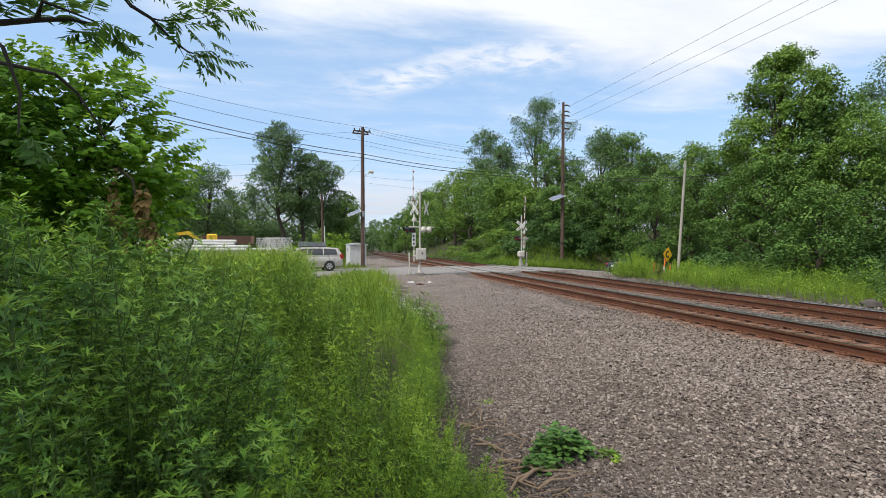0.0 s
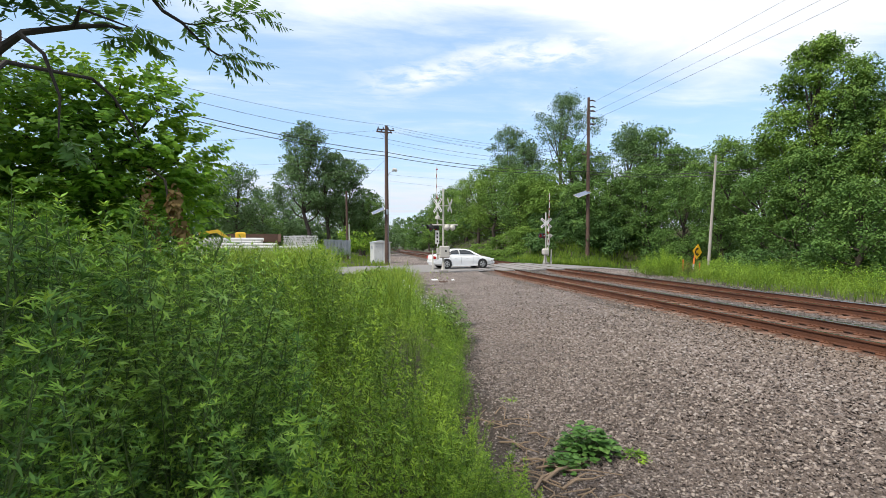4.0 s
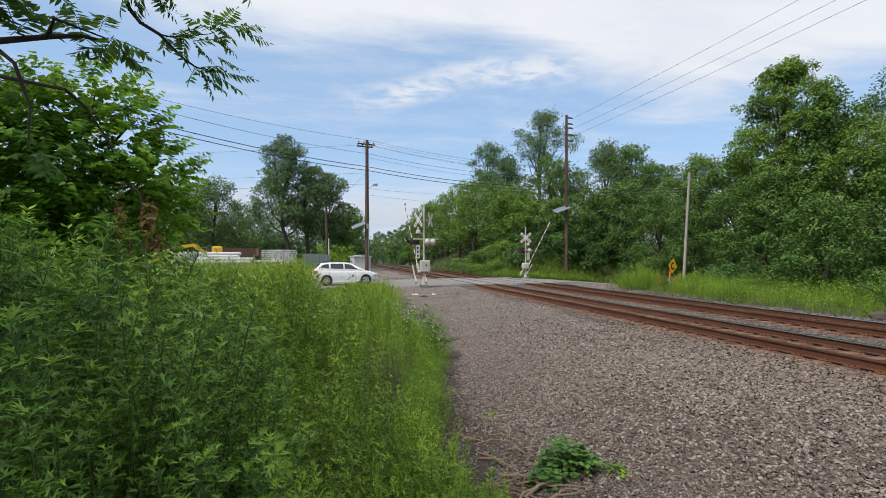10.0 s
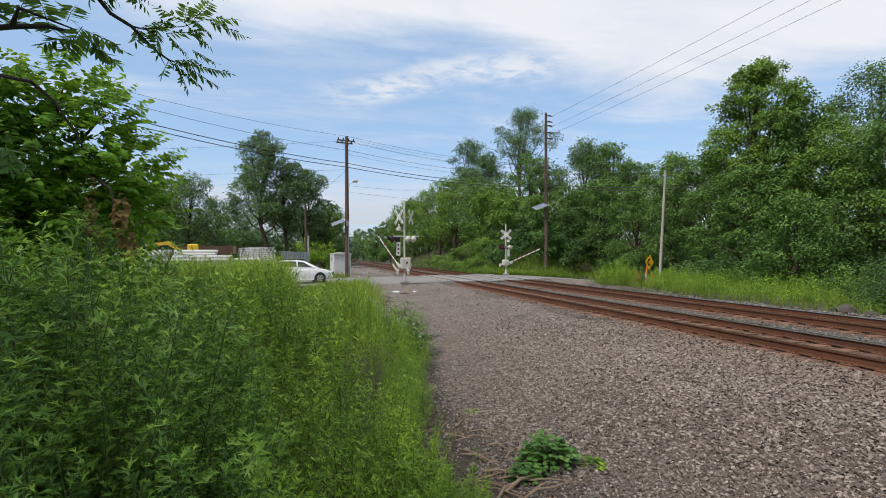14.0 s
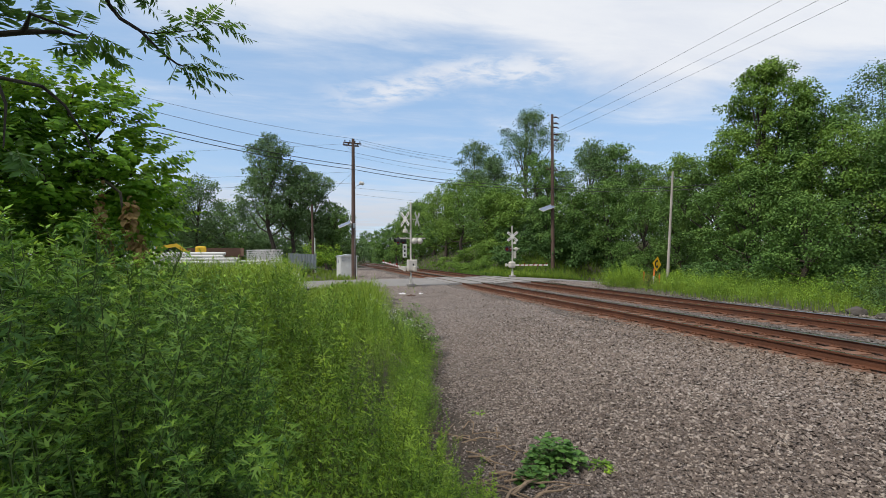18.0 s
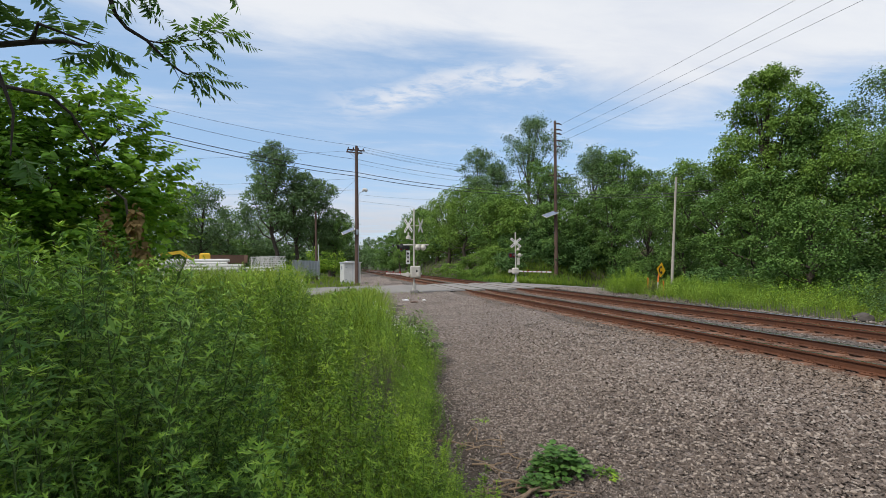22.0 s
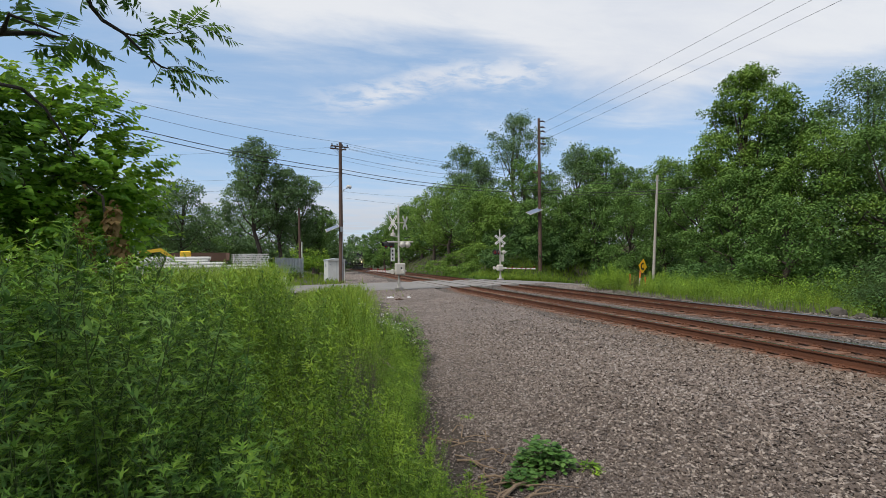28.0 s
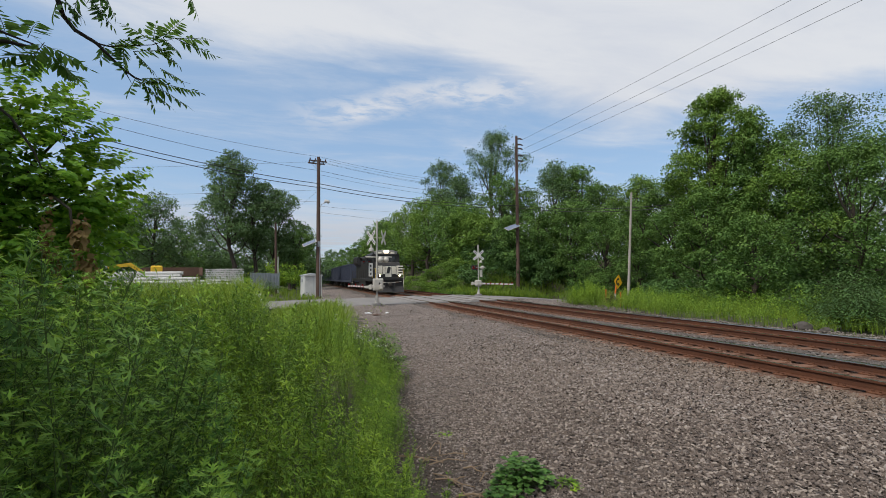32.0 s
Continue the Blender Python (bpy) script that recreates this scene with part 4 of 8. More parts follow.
def stem_plant(rng, height, n_leaves, leaf_len, lobes, branch=0, lean=0.15, start=0.12, steep=0.0, width=0.42):
    """One upright weed: a stalk with leaves in a spiral, small side shoots near the top. Returns stalk and leaf arrays."""
    sv, sf, lv, lf = [], [], [], []
    ks = 4
    bend = rng.uniform(0, 2 * math.pi)

    def axis(u):
        b = lean * height * u * u
        return np.array([math.cos(bend) * b, math.sin(bend) * b, height * u])
    w = 0.0045 * (height / 1.5) ** 0.5
    for i in range(ks + 1):
        p = axis(i / ks)
        r = w * (1 - 0.7 * i / ks)
        for k in range(3):
            a = k * 2.094
            sv.append(p + np.array([math.cos(a) * r, math.sin(a) * r, 0]))
    for i in range(ks):
        for k in range(3):
            a, b = i * 3 + k, i * 3 + (k + 1) % 3
            sf.append((a, b, b + 3, a + 3))
    T = [lobed_leaf(lobes, 1.0, width, c) for c in (0.10, 0.25, 0.4)]
    no = 0
    for i in range(n_leaves):
        u = start + (1 - start) * (i + rng.random()) / n_leaves
        V, F = T[rng.integers(3)]
        s = leaf_len * (1.15 - 0.55 * u ** 2) * rng.uniform(0.7, 1.25)
        yaw = i * 2.4 + rng.uniform(-0.4, 0.4)
        tilt = steep + rng.uniform(0.0, 0.75) if u < 0.85 else rng.uniform(0.35, 1.1)
        out = 0.0
        if branch and rng.random() < 0.55 and 0.25 < u:
            out = rng.uniform(0.02, branch) * (1.15 - u)
        ca, sa, ct, st = math.cos(yaw), math.sin(yaw), math.cos(tilt), math.sin(tilt)
        p = axis(u) + np.array([-sa * out, ca * out, out * 0.8])
        M = np.array([[ca, -sa * ct, sa * st], [sa, ca * ct, -ca * st], [0, st, ct]])
        W = (V * s) @ M.T + p
        lv.append(W)
        lf.append(F + no)
        no += len(V)
    return np.array(sv), np.array(sf), np.concatenate(lv), np.concatenate(lf)


def shoot_plant(rng, height, n_shoots, reach, n_leaves, leaf_len, lobes, width, lean=0.12, start=0.12, rise=0.9, tip=6):
    """A bushy weed: a stalk, side shoots that curve upwards, leaves along them and a fresh rosette at each tip.
    Returns arrays of the stalks, the grown leaves and the young leaves."""
    sv, sf, so = [], [], 0

    def stalk(pts, r0):
        nonlocal so
        n = len(pts)
        for i, p in enumerate(pts):
            r = r0 * (1 - 0.75 * i / (n - 1))
            for k in range(3):
                sv.append((p[0] + math.cos(k * 2.094) * r, p[1] + math.sin(k * 2.094) * r, p[2]))
        for i in range(n - 1):
            for k in range(3):
                a, b = so + i * 3 + k, so + i * 3 + (k + 1) % 3
                sf.append((a, b, b + 3, a + 3))
        so += 3 * n
    bend_dir = rng.uniform(0, 6.28)

    def axis(u):
        b = lean * height * u * u
        return np.array([math.cos(bend_dir) * b, math.sin(bend_dir) * b, height * u])
    stalk([axis(i / 4) for i in range(5)], 0.0034 * height ** 0.5)
    G, Y = [], []          # (position, direction of the blade, normal, size)
    axes = [(axis(0.72), axis(1.0) - axis(0.72), 1.0)]
    for i in range(n_shoots):
        u = start + (0.96 - start) * (i + rng.random()) / n_shoots
        yaw = i * 2.4 + rng.uniform(-0.5, 0.5)
        l = reach * (1.15 - 0.75 * u) * rng.uniform(0.6, 1.25)
        d = np.array([math.cos(yaw), math.sin(yaw), rise * rng.uniform(0.6, 1.3)])
        axes.append((axis(u), d / np.linalg.norm(d) * l, 0.85))
    for p, d, big in axes:
        l = np.linalg.norm(d)
        up = np.array([0, 0, l * 0.25])
        stalk([p, p + d * 0.5 - up * 0.15, p + d + up * 0.6], 0.0022)
        for k in range(n_leaves):
            t = (k + rng.random()) / n_leaves
            q = p + d * t + up * 0.6 * t * t
            w = rng.normal(size=3)
            w -= d * w.dot(d) / (l * l)
            w /= np.linalg.norm(w) + 1e-9
            v = w * 0.9 + d / l * rng.uniform(0.2, 0.9) + np.array([0, 0, rng.uniform(-0.35, 0.25)])
            G.append((q, v, np.array([0, 0, 1.0]) + rng.normal(size=3) * 0.35 + d / l * 0.3, leaf_len * big * rng.uniform(0.65, 1.2) * (1.1 - 0.35 * t)))
        q = p + d + up * 0.6
        for k in range(tip):
            a = k * 2.4 + rng.uniform(-0.3, 0.3)
            v = np.array([math.cos(a), math.sin(a), 0.25 + 1.1 * k / max(tip, 1)])
            Y.append((q, v, np.array([0, 0, 1.0]) - v * 0.4, leaf_len * big * rng.uniform(0.6, 0.95)))

    def leaves(rows, n_lobes):
        V, F = lobed_leaf(n_lobes, 1.0, width, 0.22)
        P = blade_frames(*[np.array([r[i] for r in rows]) for i in range(4)])
        return scatter(V, F, P)
    return (np.array(sv), np.array(sf), *leaves(G, lobes), *leaves(Y, lobes))


def sow(name, spots, variants, mat, label, category="weeds", stalk=None, young=None):
    """Sets plants of several kinds on their spots: one mesh of leaves, one of young leaves, one of stalks."""
    rng = np.random.default_rng(len(spots) + 7)
    kinds = rng.integers(len(variants), size=len(spots))
    spots = np.asarray(spots, float)
    heaps = [("stalks", stalk or M_STALK, 0, [], []), ("leaves", mat, 2, [], []), ("young_leaves", young or mat, 4, [], [])]
    for k, arrays in enumerate(variants):
        S = spots[kinds == k]
        if not len(S):
            continue
        n = len(S)
        P = frames_of(S[:, :3], rng.uniform(0, 6.28, n), np.abs(rng.normal(size=n)) * 0.10, rng.uniform(0, 6.28, n), S[:, 3])
        for _, _, i, VV, FF in heaps:
            if i < len(arrays):
                V, F = scatter(arrays[i], arrays[i + 1], P)
                FF.append(F + sum(len(v) for v in VV))
                VV.append(V)
    root = empty(name, pose(0, 0, 0), label, category, kind="stuff")
    for what, material, _, VV, FF in heaps:
        if VV:
            tagged(part(what, np_mesh(what, np.concatenate(VV), np.concatenate(FF), material), None, root), kind="stuff")
    return root


def thicket_height(x, y):
    """How tall the weeds stand: knee-high at the gravel, over head height further in."""
    e = weed_edge(y) - x
    h = 0.40 + 0.82 * min(1, e / 0.8) + 1.15 * max(0, min(1, (e - 0.7) / 2.0))
    far = max(0, min(1, (y - 9) / 14))
    h = h * (1 - 0.12 * far)
    # the growth falls away from the trees towards the road
    a = math.degrees(math.atan2(x, max(y, 0.1)))
    rise = np.interp(a, (-40, -31, -20, -17.5, -12, -9.2, -8.2, -5.0, -4.6, -4.2, -3.5, -2, 0, 4, 7, 14), (4.9, 3.8, 2.5, 1.3, 0.4, 0.3, 0.7, 0.6, 0.0, -2.6, -3.3, -3.2, -2.7, -2.3, -2.8, -4.3))
    most = (EYE + 0.30 + math.hypot(x, y) * math.tan(radians(rise))) * 0.99
    h = min(h, most)
    return min(most, h * (0.87 + 0.30 * noise.noise((x * 0.9, y * 0.6, 1.3)) + (0.30 * noise.noise((x * 1.3, y * 1.1, 21.0)) if e < 1.6 else 0.0) + 0.34 * noise.noise((x * 2.0, y * 1.7, 7.3)) * min(1, 6 / (y + 1))))


def make_weeds():
    rng = np.random.default_rng(11)
    tall = [shoot_plant(rng, 1.0, 22, 0.19, 7, 0.052, 1, 0.60, start=0.06, rise=1.1, tip=4) for _ in range(6)]
    low = [shoot_plant(rng, 1.0, 16, 0.25, 6, 0.088, 2, 0.60, start=0.04, rise=1.0, tip=4) for _ in range(5)]
    plume = [shoot_plant(rng, 1.0, 27, 0.16, 8, 0.048, 0, 0.85, start=0.03, rise=1.6, tip=5) for _ in range(7)]
    plume_far = [shoot_plant(rng, 1.0, 15, 0.17, 5, 0.060, 0, 0.75, start=0.15, rise=1.7, tip=4) for _ in range(6)]
    mid = [shoot_plant(rng, 1.0, 13, 0.19, 5, 0.066, 0, 0.95, start=0.2, tip=5) for _ in range(6)]
    far = [stem_plant(rng, 1.0, 34, 0.12, 0, width=0.5, branch=0.14, lean=0.16, steep=0.5) for _ in range(6)]
    near_s, low_s, mid_s, edge_s, far_s, yel_s, skirt_s = [], [], [], [], [], [], []
    skirt = [shoot_plant(rng, 1.0, 15, 0.42, 7, 0.085, 0, 0.7, start=0.02, rise=0.9, tip=4) for _ in range(5)]
    y = 0.9
    while y < 29.5:
        d = 0.115 + 0.014 * y
        x = weed_edge(y) - 0.12 - 0.15 * max(0.0, min(1.0, (5.0 - y) / 2))
        lim = -2.4 - 0.60 * y
        while x > lim:
            px, py = x + rng.uniform(-0.6, 0.6) * d, y + rng.uniform(-0.6, 0.6) * d
            h = thicket_height(px, py)
            e = weed_edge(py) - px
            gone = px * px + py * py < 1.95 ** 2 or math.atan2(px, py) < -0.82
            hole = e > 0.7 and noise.noise((px * 1.7, py * 1.5, 12.0)) > (0.34 if py < 9 else 0.5)
            if rng.random() < (0.92 if e > 0.25 else 0.75) and h > 0.2 and not gone and not hole:
                s = (px, py, float(land(px, py)) - 0.03, h * rng.uniform(0.70, 1.06))
                yellow = e < 1.1 + 0.23 * py + 1.3 * noise.noise((px * 0.5, py * 0.35, 4.0)) or py > 12
                if py < 5.5:
                    (edge_s if yellow else near_s if s[3] > 1.15 else low_s).append(s)
                    if yellow and e < 0.9:
                        edge_s.append((px + d * 0.5, py + d * 0.4, s[2], s[3] * rng.uniform(0.6, 0.95)))
                elif py < 12:
                    (yel_s if yellow else mid_s).append(s)
                    if yellow:
                        yel_s.append((px + d * 0.45, py + d * 0.4, s[2], s[3] * rng.uniform(0.7, 1.0)))
                else:
                    far_s.append(s)
            x -= d * 1.15
        y += d
    # a low skirt of growth where the weeds meet the gravel
    for _ in range(520):
        y = 2.6 + 10.5 * rng.random() ** 1.3
        x = weed_edge(y) - rng.uniform(0.05, 0.5) - 0.25 * max(0.0, min(1.0, (5.5 - y) / 2))
        skirt_s.append((x, y, float(land(x, y)) - 0.02, rng.uniform(0.22, 0.50)))
    sow("mugwort_thicket", near_s, tall, M_MUG, "dense dark green mugwort taller than a person", young=M_MUG_TIP)
    sow("mugwort_thicket", low_s, low, M_MUG, "waist-high dark green mugwort with fresh tips", young=M_MUG_TIP)
    sow("mugwort_thicket", mid_s, mid, M_MUG, "dense dark green mugwort further along the strip", young=M_MUG_TIP)
    sow("weed_fringe", skirt_s, skirt, M_MUG_Y, "low green growth spilling onto the gravel", stalk=M_STALK_Y)
    sow("weed_fringe", edge_s, plume, M_MUG_Y, "bright green knee-high weeds along the gravel", stalk=M_STALK_Y)
    sow("weed_fringe", yel_s, plume_far, M_MUG_Y, "bright green waist-high weeds along the gravel", stalk=M_STALK_Y)
    sow("weed_meadow", far_s, far, M_GRASS, "yellow-green tall weeds towards the road")


make_weeds()


def grass_patch(name, spots, length, mat, label, blades=9, width=0.012, seed=5):
    """Tufts of bent blades."""
    rng = np.random.default_rng(seed)
    V, F = [], []
    for _ in range(blades):
        a, l = rng.uniform(0, 6.28), length * rng.uniform(0.6, 1.1)
        out, w = rng.uniform(0.05, 0.45) * l, width * rng.uniform(0.7, 1.3)
        c, s = math.cos(a), math.sin(a)
        o = len(V)
        for u in (0, 0.5, 1.0):
            ww = w * (1 - 0.85 * u)
            px, pz = out * u * u, l * u * (1 - 0.12 * u)
            V += [(c * px - s * ww, s * px + c * ww, pz), (c * px + s * ww, s * px - c * ww, pz)]
        F += [(o, o + 1, o + 3, o + 2), (o + 2, o + 3, o + 5, o + 4)]
    S = np.asarray(spots, float)
    n = len(S)
    P = frames_of(S[:, :3], rng.uniform(0, 6.28, n), np.abs(rng.normal(size=n)) * 0.12, rng.uniform(0, 6.28, n), S[:, 3])
    W, G = scatter(np.array(V), np.array(F), P)
    return tagged(new(name, np_mesh(name, W, G, mat)), label, "grass", kind="stuff")


def make_grass():
    rng = np.random.default_rng(23)
    # the verge on the wood's side of the tracks
    s = []
    for _ in range(9500):
        y = rng.uniform(2, 31)
        x = rng.uniform(16.2 + 0.04 * y, 28)
        if y > 31 - 0.05 * (x - 17) or x < 16.4 + 0.17 * max(0, y - 20):
            continue
        k = noise.noise((x * 0.5, y * 0.5, 2.2))
        s.append((x, y, float(land(x, y)) - 0.03, (0.85 + 0.7 * k) * (0.30 + 0.35 * min(1, (x - 16.2) / 2.0) + 0.45 * max(0, min(1, (x - 21.6) / 2.0)) * (0.5 + 0.5 * min(1, y / 26))) * rng.uniform(0.7, 1.2)))
    grass_patch("verge_grass", s[::3], 1.0, M_GRASS, "long yellow-green grass between the ballast and the wood", 8, 0.010)
    sow("verge_weeds", [(a, b, c, d * 1.2) for a, b, c, d in s[1::4]], [stem_plant(rng, 1.0, 26, 0.15, 0, width=0.85, branch=0.34, lean=0.3, steep=0.1) for _ in range(5)], M_MUG_Y, "bright green leafy weeds between the ballast and the wood")
    s = []
    for _ in range(2600):
        x, y = rng.uniform(17.2, 34), rng.uniform(42.0, 54)
        if y < road_y(x) + 3.9:
            continue
        s.append((x, y, float(land(x, y)) - 0.03, rng.uniform(0.5, 1.0)))
    grass_patch("verge_grass", s, 0.85, M_GRASS, "long grass at the roadside by the crossing", 9, 0.02, 6)
    s = []
    for _ in range(5000):
        x, y = rng.uniform(16.6, 34), rng.uniform(48, 125)
        s.append((x, y, float(land(x, y)) - 0.05, rng.uniform(0.5, 1.2)))
    for _ in range(4500):
        x, y = rng.uniform(16.8, 28), rng.uniform(47.5, 66)
        s.append((x, y, float(land(x, y)) - 0.05, rng.uniform(0.5, 1.1)))
    grass_patch("bank_grass", s, 0.42, M_TREE_B, "grassy green bank rising beside the tracks", 4, 0.05, 7)
    s = []
    for _ in range(7000):
        x, y = rng.uniform(-30, 5.5), rng.uniform(27, 75)
        if abs(y - road_y(x)) < 4.6 or (x > 2.2 and y > 40):
            continue
        s.append((x, y, float(land(x, y)) - 0.03, rng.uniform(0.35, 0.8) * (0.45 if y < road_y(x) else 1)))
    q = []
    for _ in range(3000):
        y = rng.uniform(11, 30)
        x = weed_edge(y) - rng.uniform(0.1, 1) * (3.5 + 0.25 * y)
        h = thicket_height(x, y)
        q.append((x, y, float(land(x, y)) - 0.03, h * rng.uniform(0.75, 1.1)))
    grass_patch("tall_grass", q, 1.0, M_GRASS, "tall fresh grass standing among the weeds", 7, 0.012, 9)
    grass_patch("roadside_grass", s, 0.8, M_GRASS, "long grass and weeds along the road", 4, 0.035, 8)


make_grass()


def stone_shapes(rng, count):
    """Angular splinters of crushed stone, as triangles."""
    out = []
    for _ in range(count):
        bm = bmesh.new()
        for _ in range(9):
            p = rng.normal(size=3)
            p = p / np.linalg.norm(p) * rng.uniform(0.8, 1.0) * (1.35, rng.uniform(0.6, 0.85), rng.uniform(0.42, 0.62))
            bm.verts.new(p)
        bmesh.ops.convex_hull(bm, input=bm.verts)
        bmesh.ops.delete(bm, geom=[v for v in bm.verts if not v.link_faces], context="VERTS")
        bmesh.ops.triangulate(bm, faces=bm.faces)
        bm.verts.index_update()
        bm.normal_update()
        out.append((np.array([v.co[:] for v in bm.verts]), np.array([[v.index for v in f.verts] for f in bm.faces if f.normal.z > -0.35])))
        bm.free()
    return out


def lay_stones(name, rng, pos, shapes, mat, label, tilt):
    P = np.array(pos)
    kinds = rng.integers(len(shapes), size=len(P))
    VV, FF, o = [], [], 0
    for k, (V, F) in enumerate(shapes):
        Q = P[kinds == k]
        n = len(Q)
        M = frames_of(Q[:, :3], rng.uniform(0, 6.28, n), rng.normal(size=n) * tilt, rng.uniform(0, 6.28, n), Q[:, 3])
        W, G = scatter(V, F, M)
        VV.append(W), FF.append(G + o)
        o += len(W)
    tagged(new(name, np_mesh(name, np.concatenate(VV), np.concatenate(FF), mat)), label, "stones", kind="stuff")


def make_stones():
    """Loose stones on the gravel, densest close by; coarser towards the tracks."""
    rng = np.random.default_rng(31)
    shapes = stone_shapes(rng, 6)
    clean, dirty = [], []
    for k in range(94000):
        near = k < 84000
        r = 2.7 + 7.6 * rng.random() ** 1.15 * (1 + 0.8 * rng.random() ** 2) if near else 10 + 18 * rng.random() ** 1.4
        a = radians(rng.uniform(8, 60))
        x, y = r * math.sin(a), r * math.cos(a)
        if x < weed_edge(y) - 0.1 or x > 8.0 + 0.4 * rng.random():
            continue
        coarse = max(0, min(1, (x - weed_edge(y) - 0.6) / 3.0))
        size = (0.0085 + 0.0065 * coarse + (0.010 + 0.006 * coarse) * rng.random() ** 2) * (0.85 + 0.05 * r)
        soil = 0.95 - 0.85 * float(step(4.6, 10.0, r + 0.9 * noise.noise((x * 0.7, y * 0.7, 3.0)))) + 0.25 * noise.noise((x * 2.1, y * 2.1, 8.0))
        (dirty if rng.random() < soil else clean).append((x, y, float(land(x, y)) + 0.012 + size * rng.uniform(0.1, 0.9), size))
    lay_stones("loose_stones", rng, clean, shapes, M_CHIPS, "loose grey crushed stones on the gravel strip", 0.55)
    lay_stones("loose_stones", rng, dirty, shapes, M_DIRTCHIPS, "crushed stones and wood chips dark with soil", 0.55)
    pos = []
    for _ in range(15000):
        y = 3 + 27 * rng.random() ** 1.3
        x = rng.uniform(7.3, 16.2)
        if min(abs(x - r) for r in RAILS) < 0.09:
            continue
        pos.append((x, y, float(land(x, y)) - 0.012, rng.uniform(0.02, 0.042)))
    for _ in range(6000):
        y = rng.uniform(9, 34)
        x = 14.6 + rng.random() ** 1.2 * (2.6 + 0.25 * max(0, y - 18))
        pos.append((x, y, float(land(x, y)) + 0.01, rng.uniform(0.025, 0.055)))
    lay_stones("ballast_stones", rng, pos, shapes, M_BALLAST_CHIPS, "rust-dusted ballast stones round the ties", 0.5)


def chip_mat(name, tones, rust=0.0, reach=2.0):
    m, nt, p, N, L = node_mat(name)
    g, r, co, no = N("ShaderNodeNewGeometry"), N("ShaderNodeValToRGB"), N("ShaderNodeTexCoord"), N("ShaderNodeTexNoise")
    el = r.color_ramp.elements
    el[0].color, el[1].color = (*tones[0], 1), (*tones[-1], 1)
    for i, c in enumerate(tones[1:-1]):
        el.new((i + 1) / (len(tones) - 1)).color = (*c, 1)
    no.inputs["Scale"].default_value = 60
    L(co.outputs["Object"], no.inputs["Vector"])
    ad = N("ShaderNodeMath")
    ad.operation = "MULTIPLY_ADD"
    ad.inputs[1].default_value = 0.25
    L(no.outputs["Fac"], ad.inputs[0])
    L(g.outputs["Random Per Island"], ad.inputs[2])
    L(ad.outputs[0], r.inputs["Fac"])
    col = rust_band(N, L, co, r.outputs["Color"], (0.17, 0.075, 0.038) if reach < 2.5 else (0.15, 0.098, 0.058), rust, reach) if rust else r.outputs["Color"]
    L(col, p.inputs["Base Color"])
    p.inputs["Roughness"].default_value = 0.88
    return m


M_CHIPS = chip_mat("grey stone chips", [(0.10, 0.076, 0.062), (0.155, 0.121, 0.10), (0.185, 0.147, 0.124), (0.125, 0.096, 0.079), (0.20, 0.16, 0.136), (0.167, 0.132, 0.11), (0.215, 0.174, 0.15), (0.30, 0.26, 0.23)], 0.55, 3.6)
M_DIRTCHIPS = chip_mat("soil-stained chips", [(0.045, 0.032, 0.025), (0.085, 0.064, 0.051), (0.11, 0.084, 0.068), (0.06, 0.045, 0.036), (0.125, 0.097, 0.08), (0.095, 0.072, 0.058), (0.14, 0.11, 0.092), (0.30, 0.25, 0.21)], 0.4, 3.6)
M_BALLAST_CHIPS = chip_mat("ballast chips", [(0.07, 0.054, 0.045), (0.14, 0.115, 0.098), (0.18, 0.152, 0.132), (0.11, 0.086, 0.07), (0.25, 0.22, 0.20)], 0.75)
make_stones()

# ---- more materials ----
M_WHITE = surface("chalky white paint", (0.42, 0.415, 0.39), (0.62, 0.615, 0.59), 0.55, grain=20, blotch=1.5, bump=0.08, wear=0.25, wear_col=(0.42, 0.40, 0.36))
M_SHED = surface("weathered white sheet metal", (0.46, 0.46, 0.44), (0.68, 0.68, 0.66), 0.5, 0.1, grain=20, blotch=1.5, bump=0.08, wear=0.35, wear_col=(0.36, 0.34, 0.30))
M_SHEDROOF = surface("grey metal roof", (0.40, 0.42, 0.42), (0.56, 0.575, 0.57), 0.5, 0.3, grain=20, blotch=1.5, bump=0.1)
M_ALU = surface("dull aluminium", (0.37, 0.35, 0.31), (0.54, 0.51, 0.46), 0.55, 0.2, grain=25, blotch=3, bump=0.1, wear=0.25, wear_col=(0.30, 0.27, 0.23))
M_BLACK = surface("flat black paint", (0.012, 0.012, 0.013), (0.035, 0.034, 0.034), 0.6, grain=20, blotch=3, bump=0.1)
M_RED = surface("faded red reflective sheeting", (0.16, 0.035, 0.03), (0.26, 0.07, 0.055), 0.4, grain=20, blotch=3, bump=0.05)
M_REDLENS = surface("red lamp lens", (0.20, 0.01, 0.012), (0.32, 0.02, 0.02), 0.15, grain=20, blotch=3, bump=0.0)
M_YELLOW = surface("yellow sheet sign", (0.80, 0.40, 0.01), (0.88, 0.50, 0.02), 0.45, grain=20, blotch=3, bump=0.04)
M_ORANGE = surface("faded orange plastic", (0.58, 0.13, 0.02), (0.68, 0.19, 0.035), 0.5, grain=20, blotch=3, bump=0.05)
M_MACHINE = surface("yellow machine paint", (0.66, 0.40, 0.02), (0.80, 0.52, 0.03), 0.45, grain=20, blotch=3, bump=0.05, wear=0.2, wear_col=(0.25, 0.14, 0.05))
M_RUST = surface("brown rusted steel", (0.09, 0.05, 0.035), (0.17, 0.10, 0.07), 0.85, 0.1, grain=10, blotch=0.8, bump=0.2)
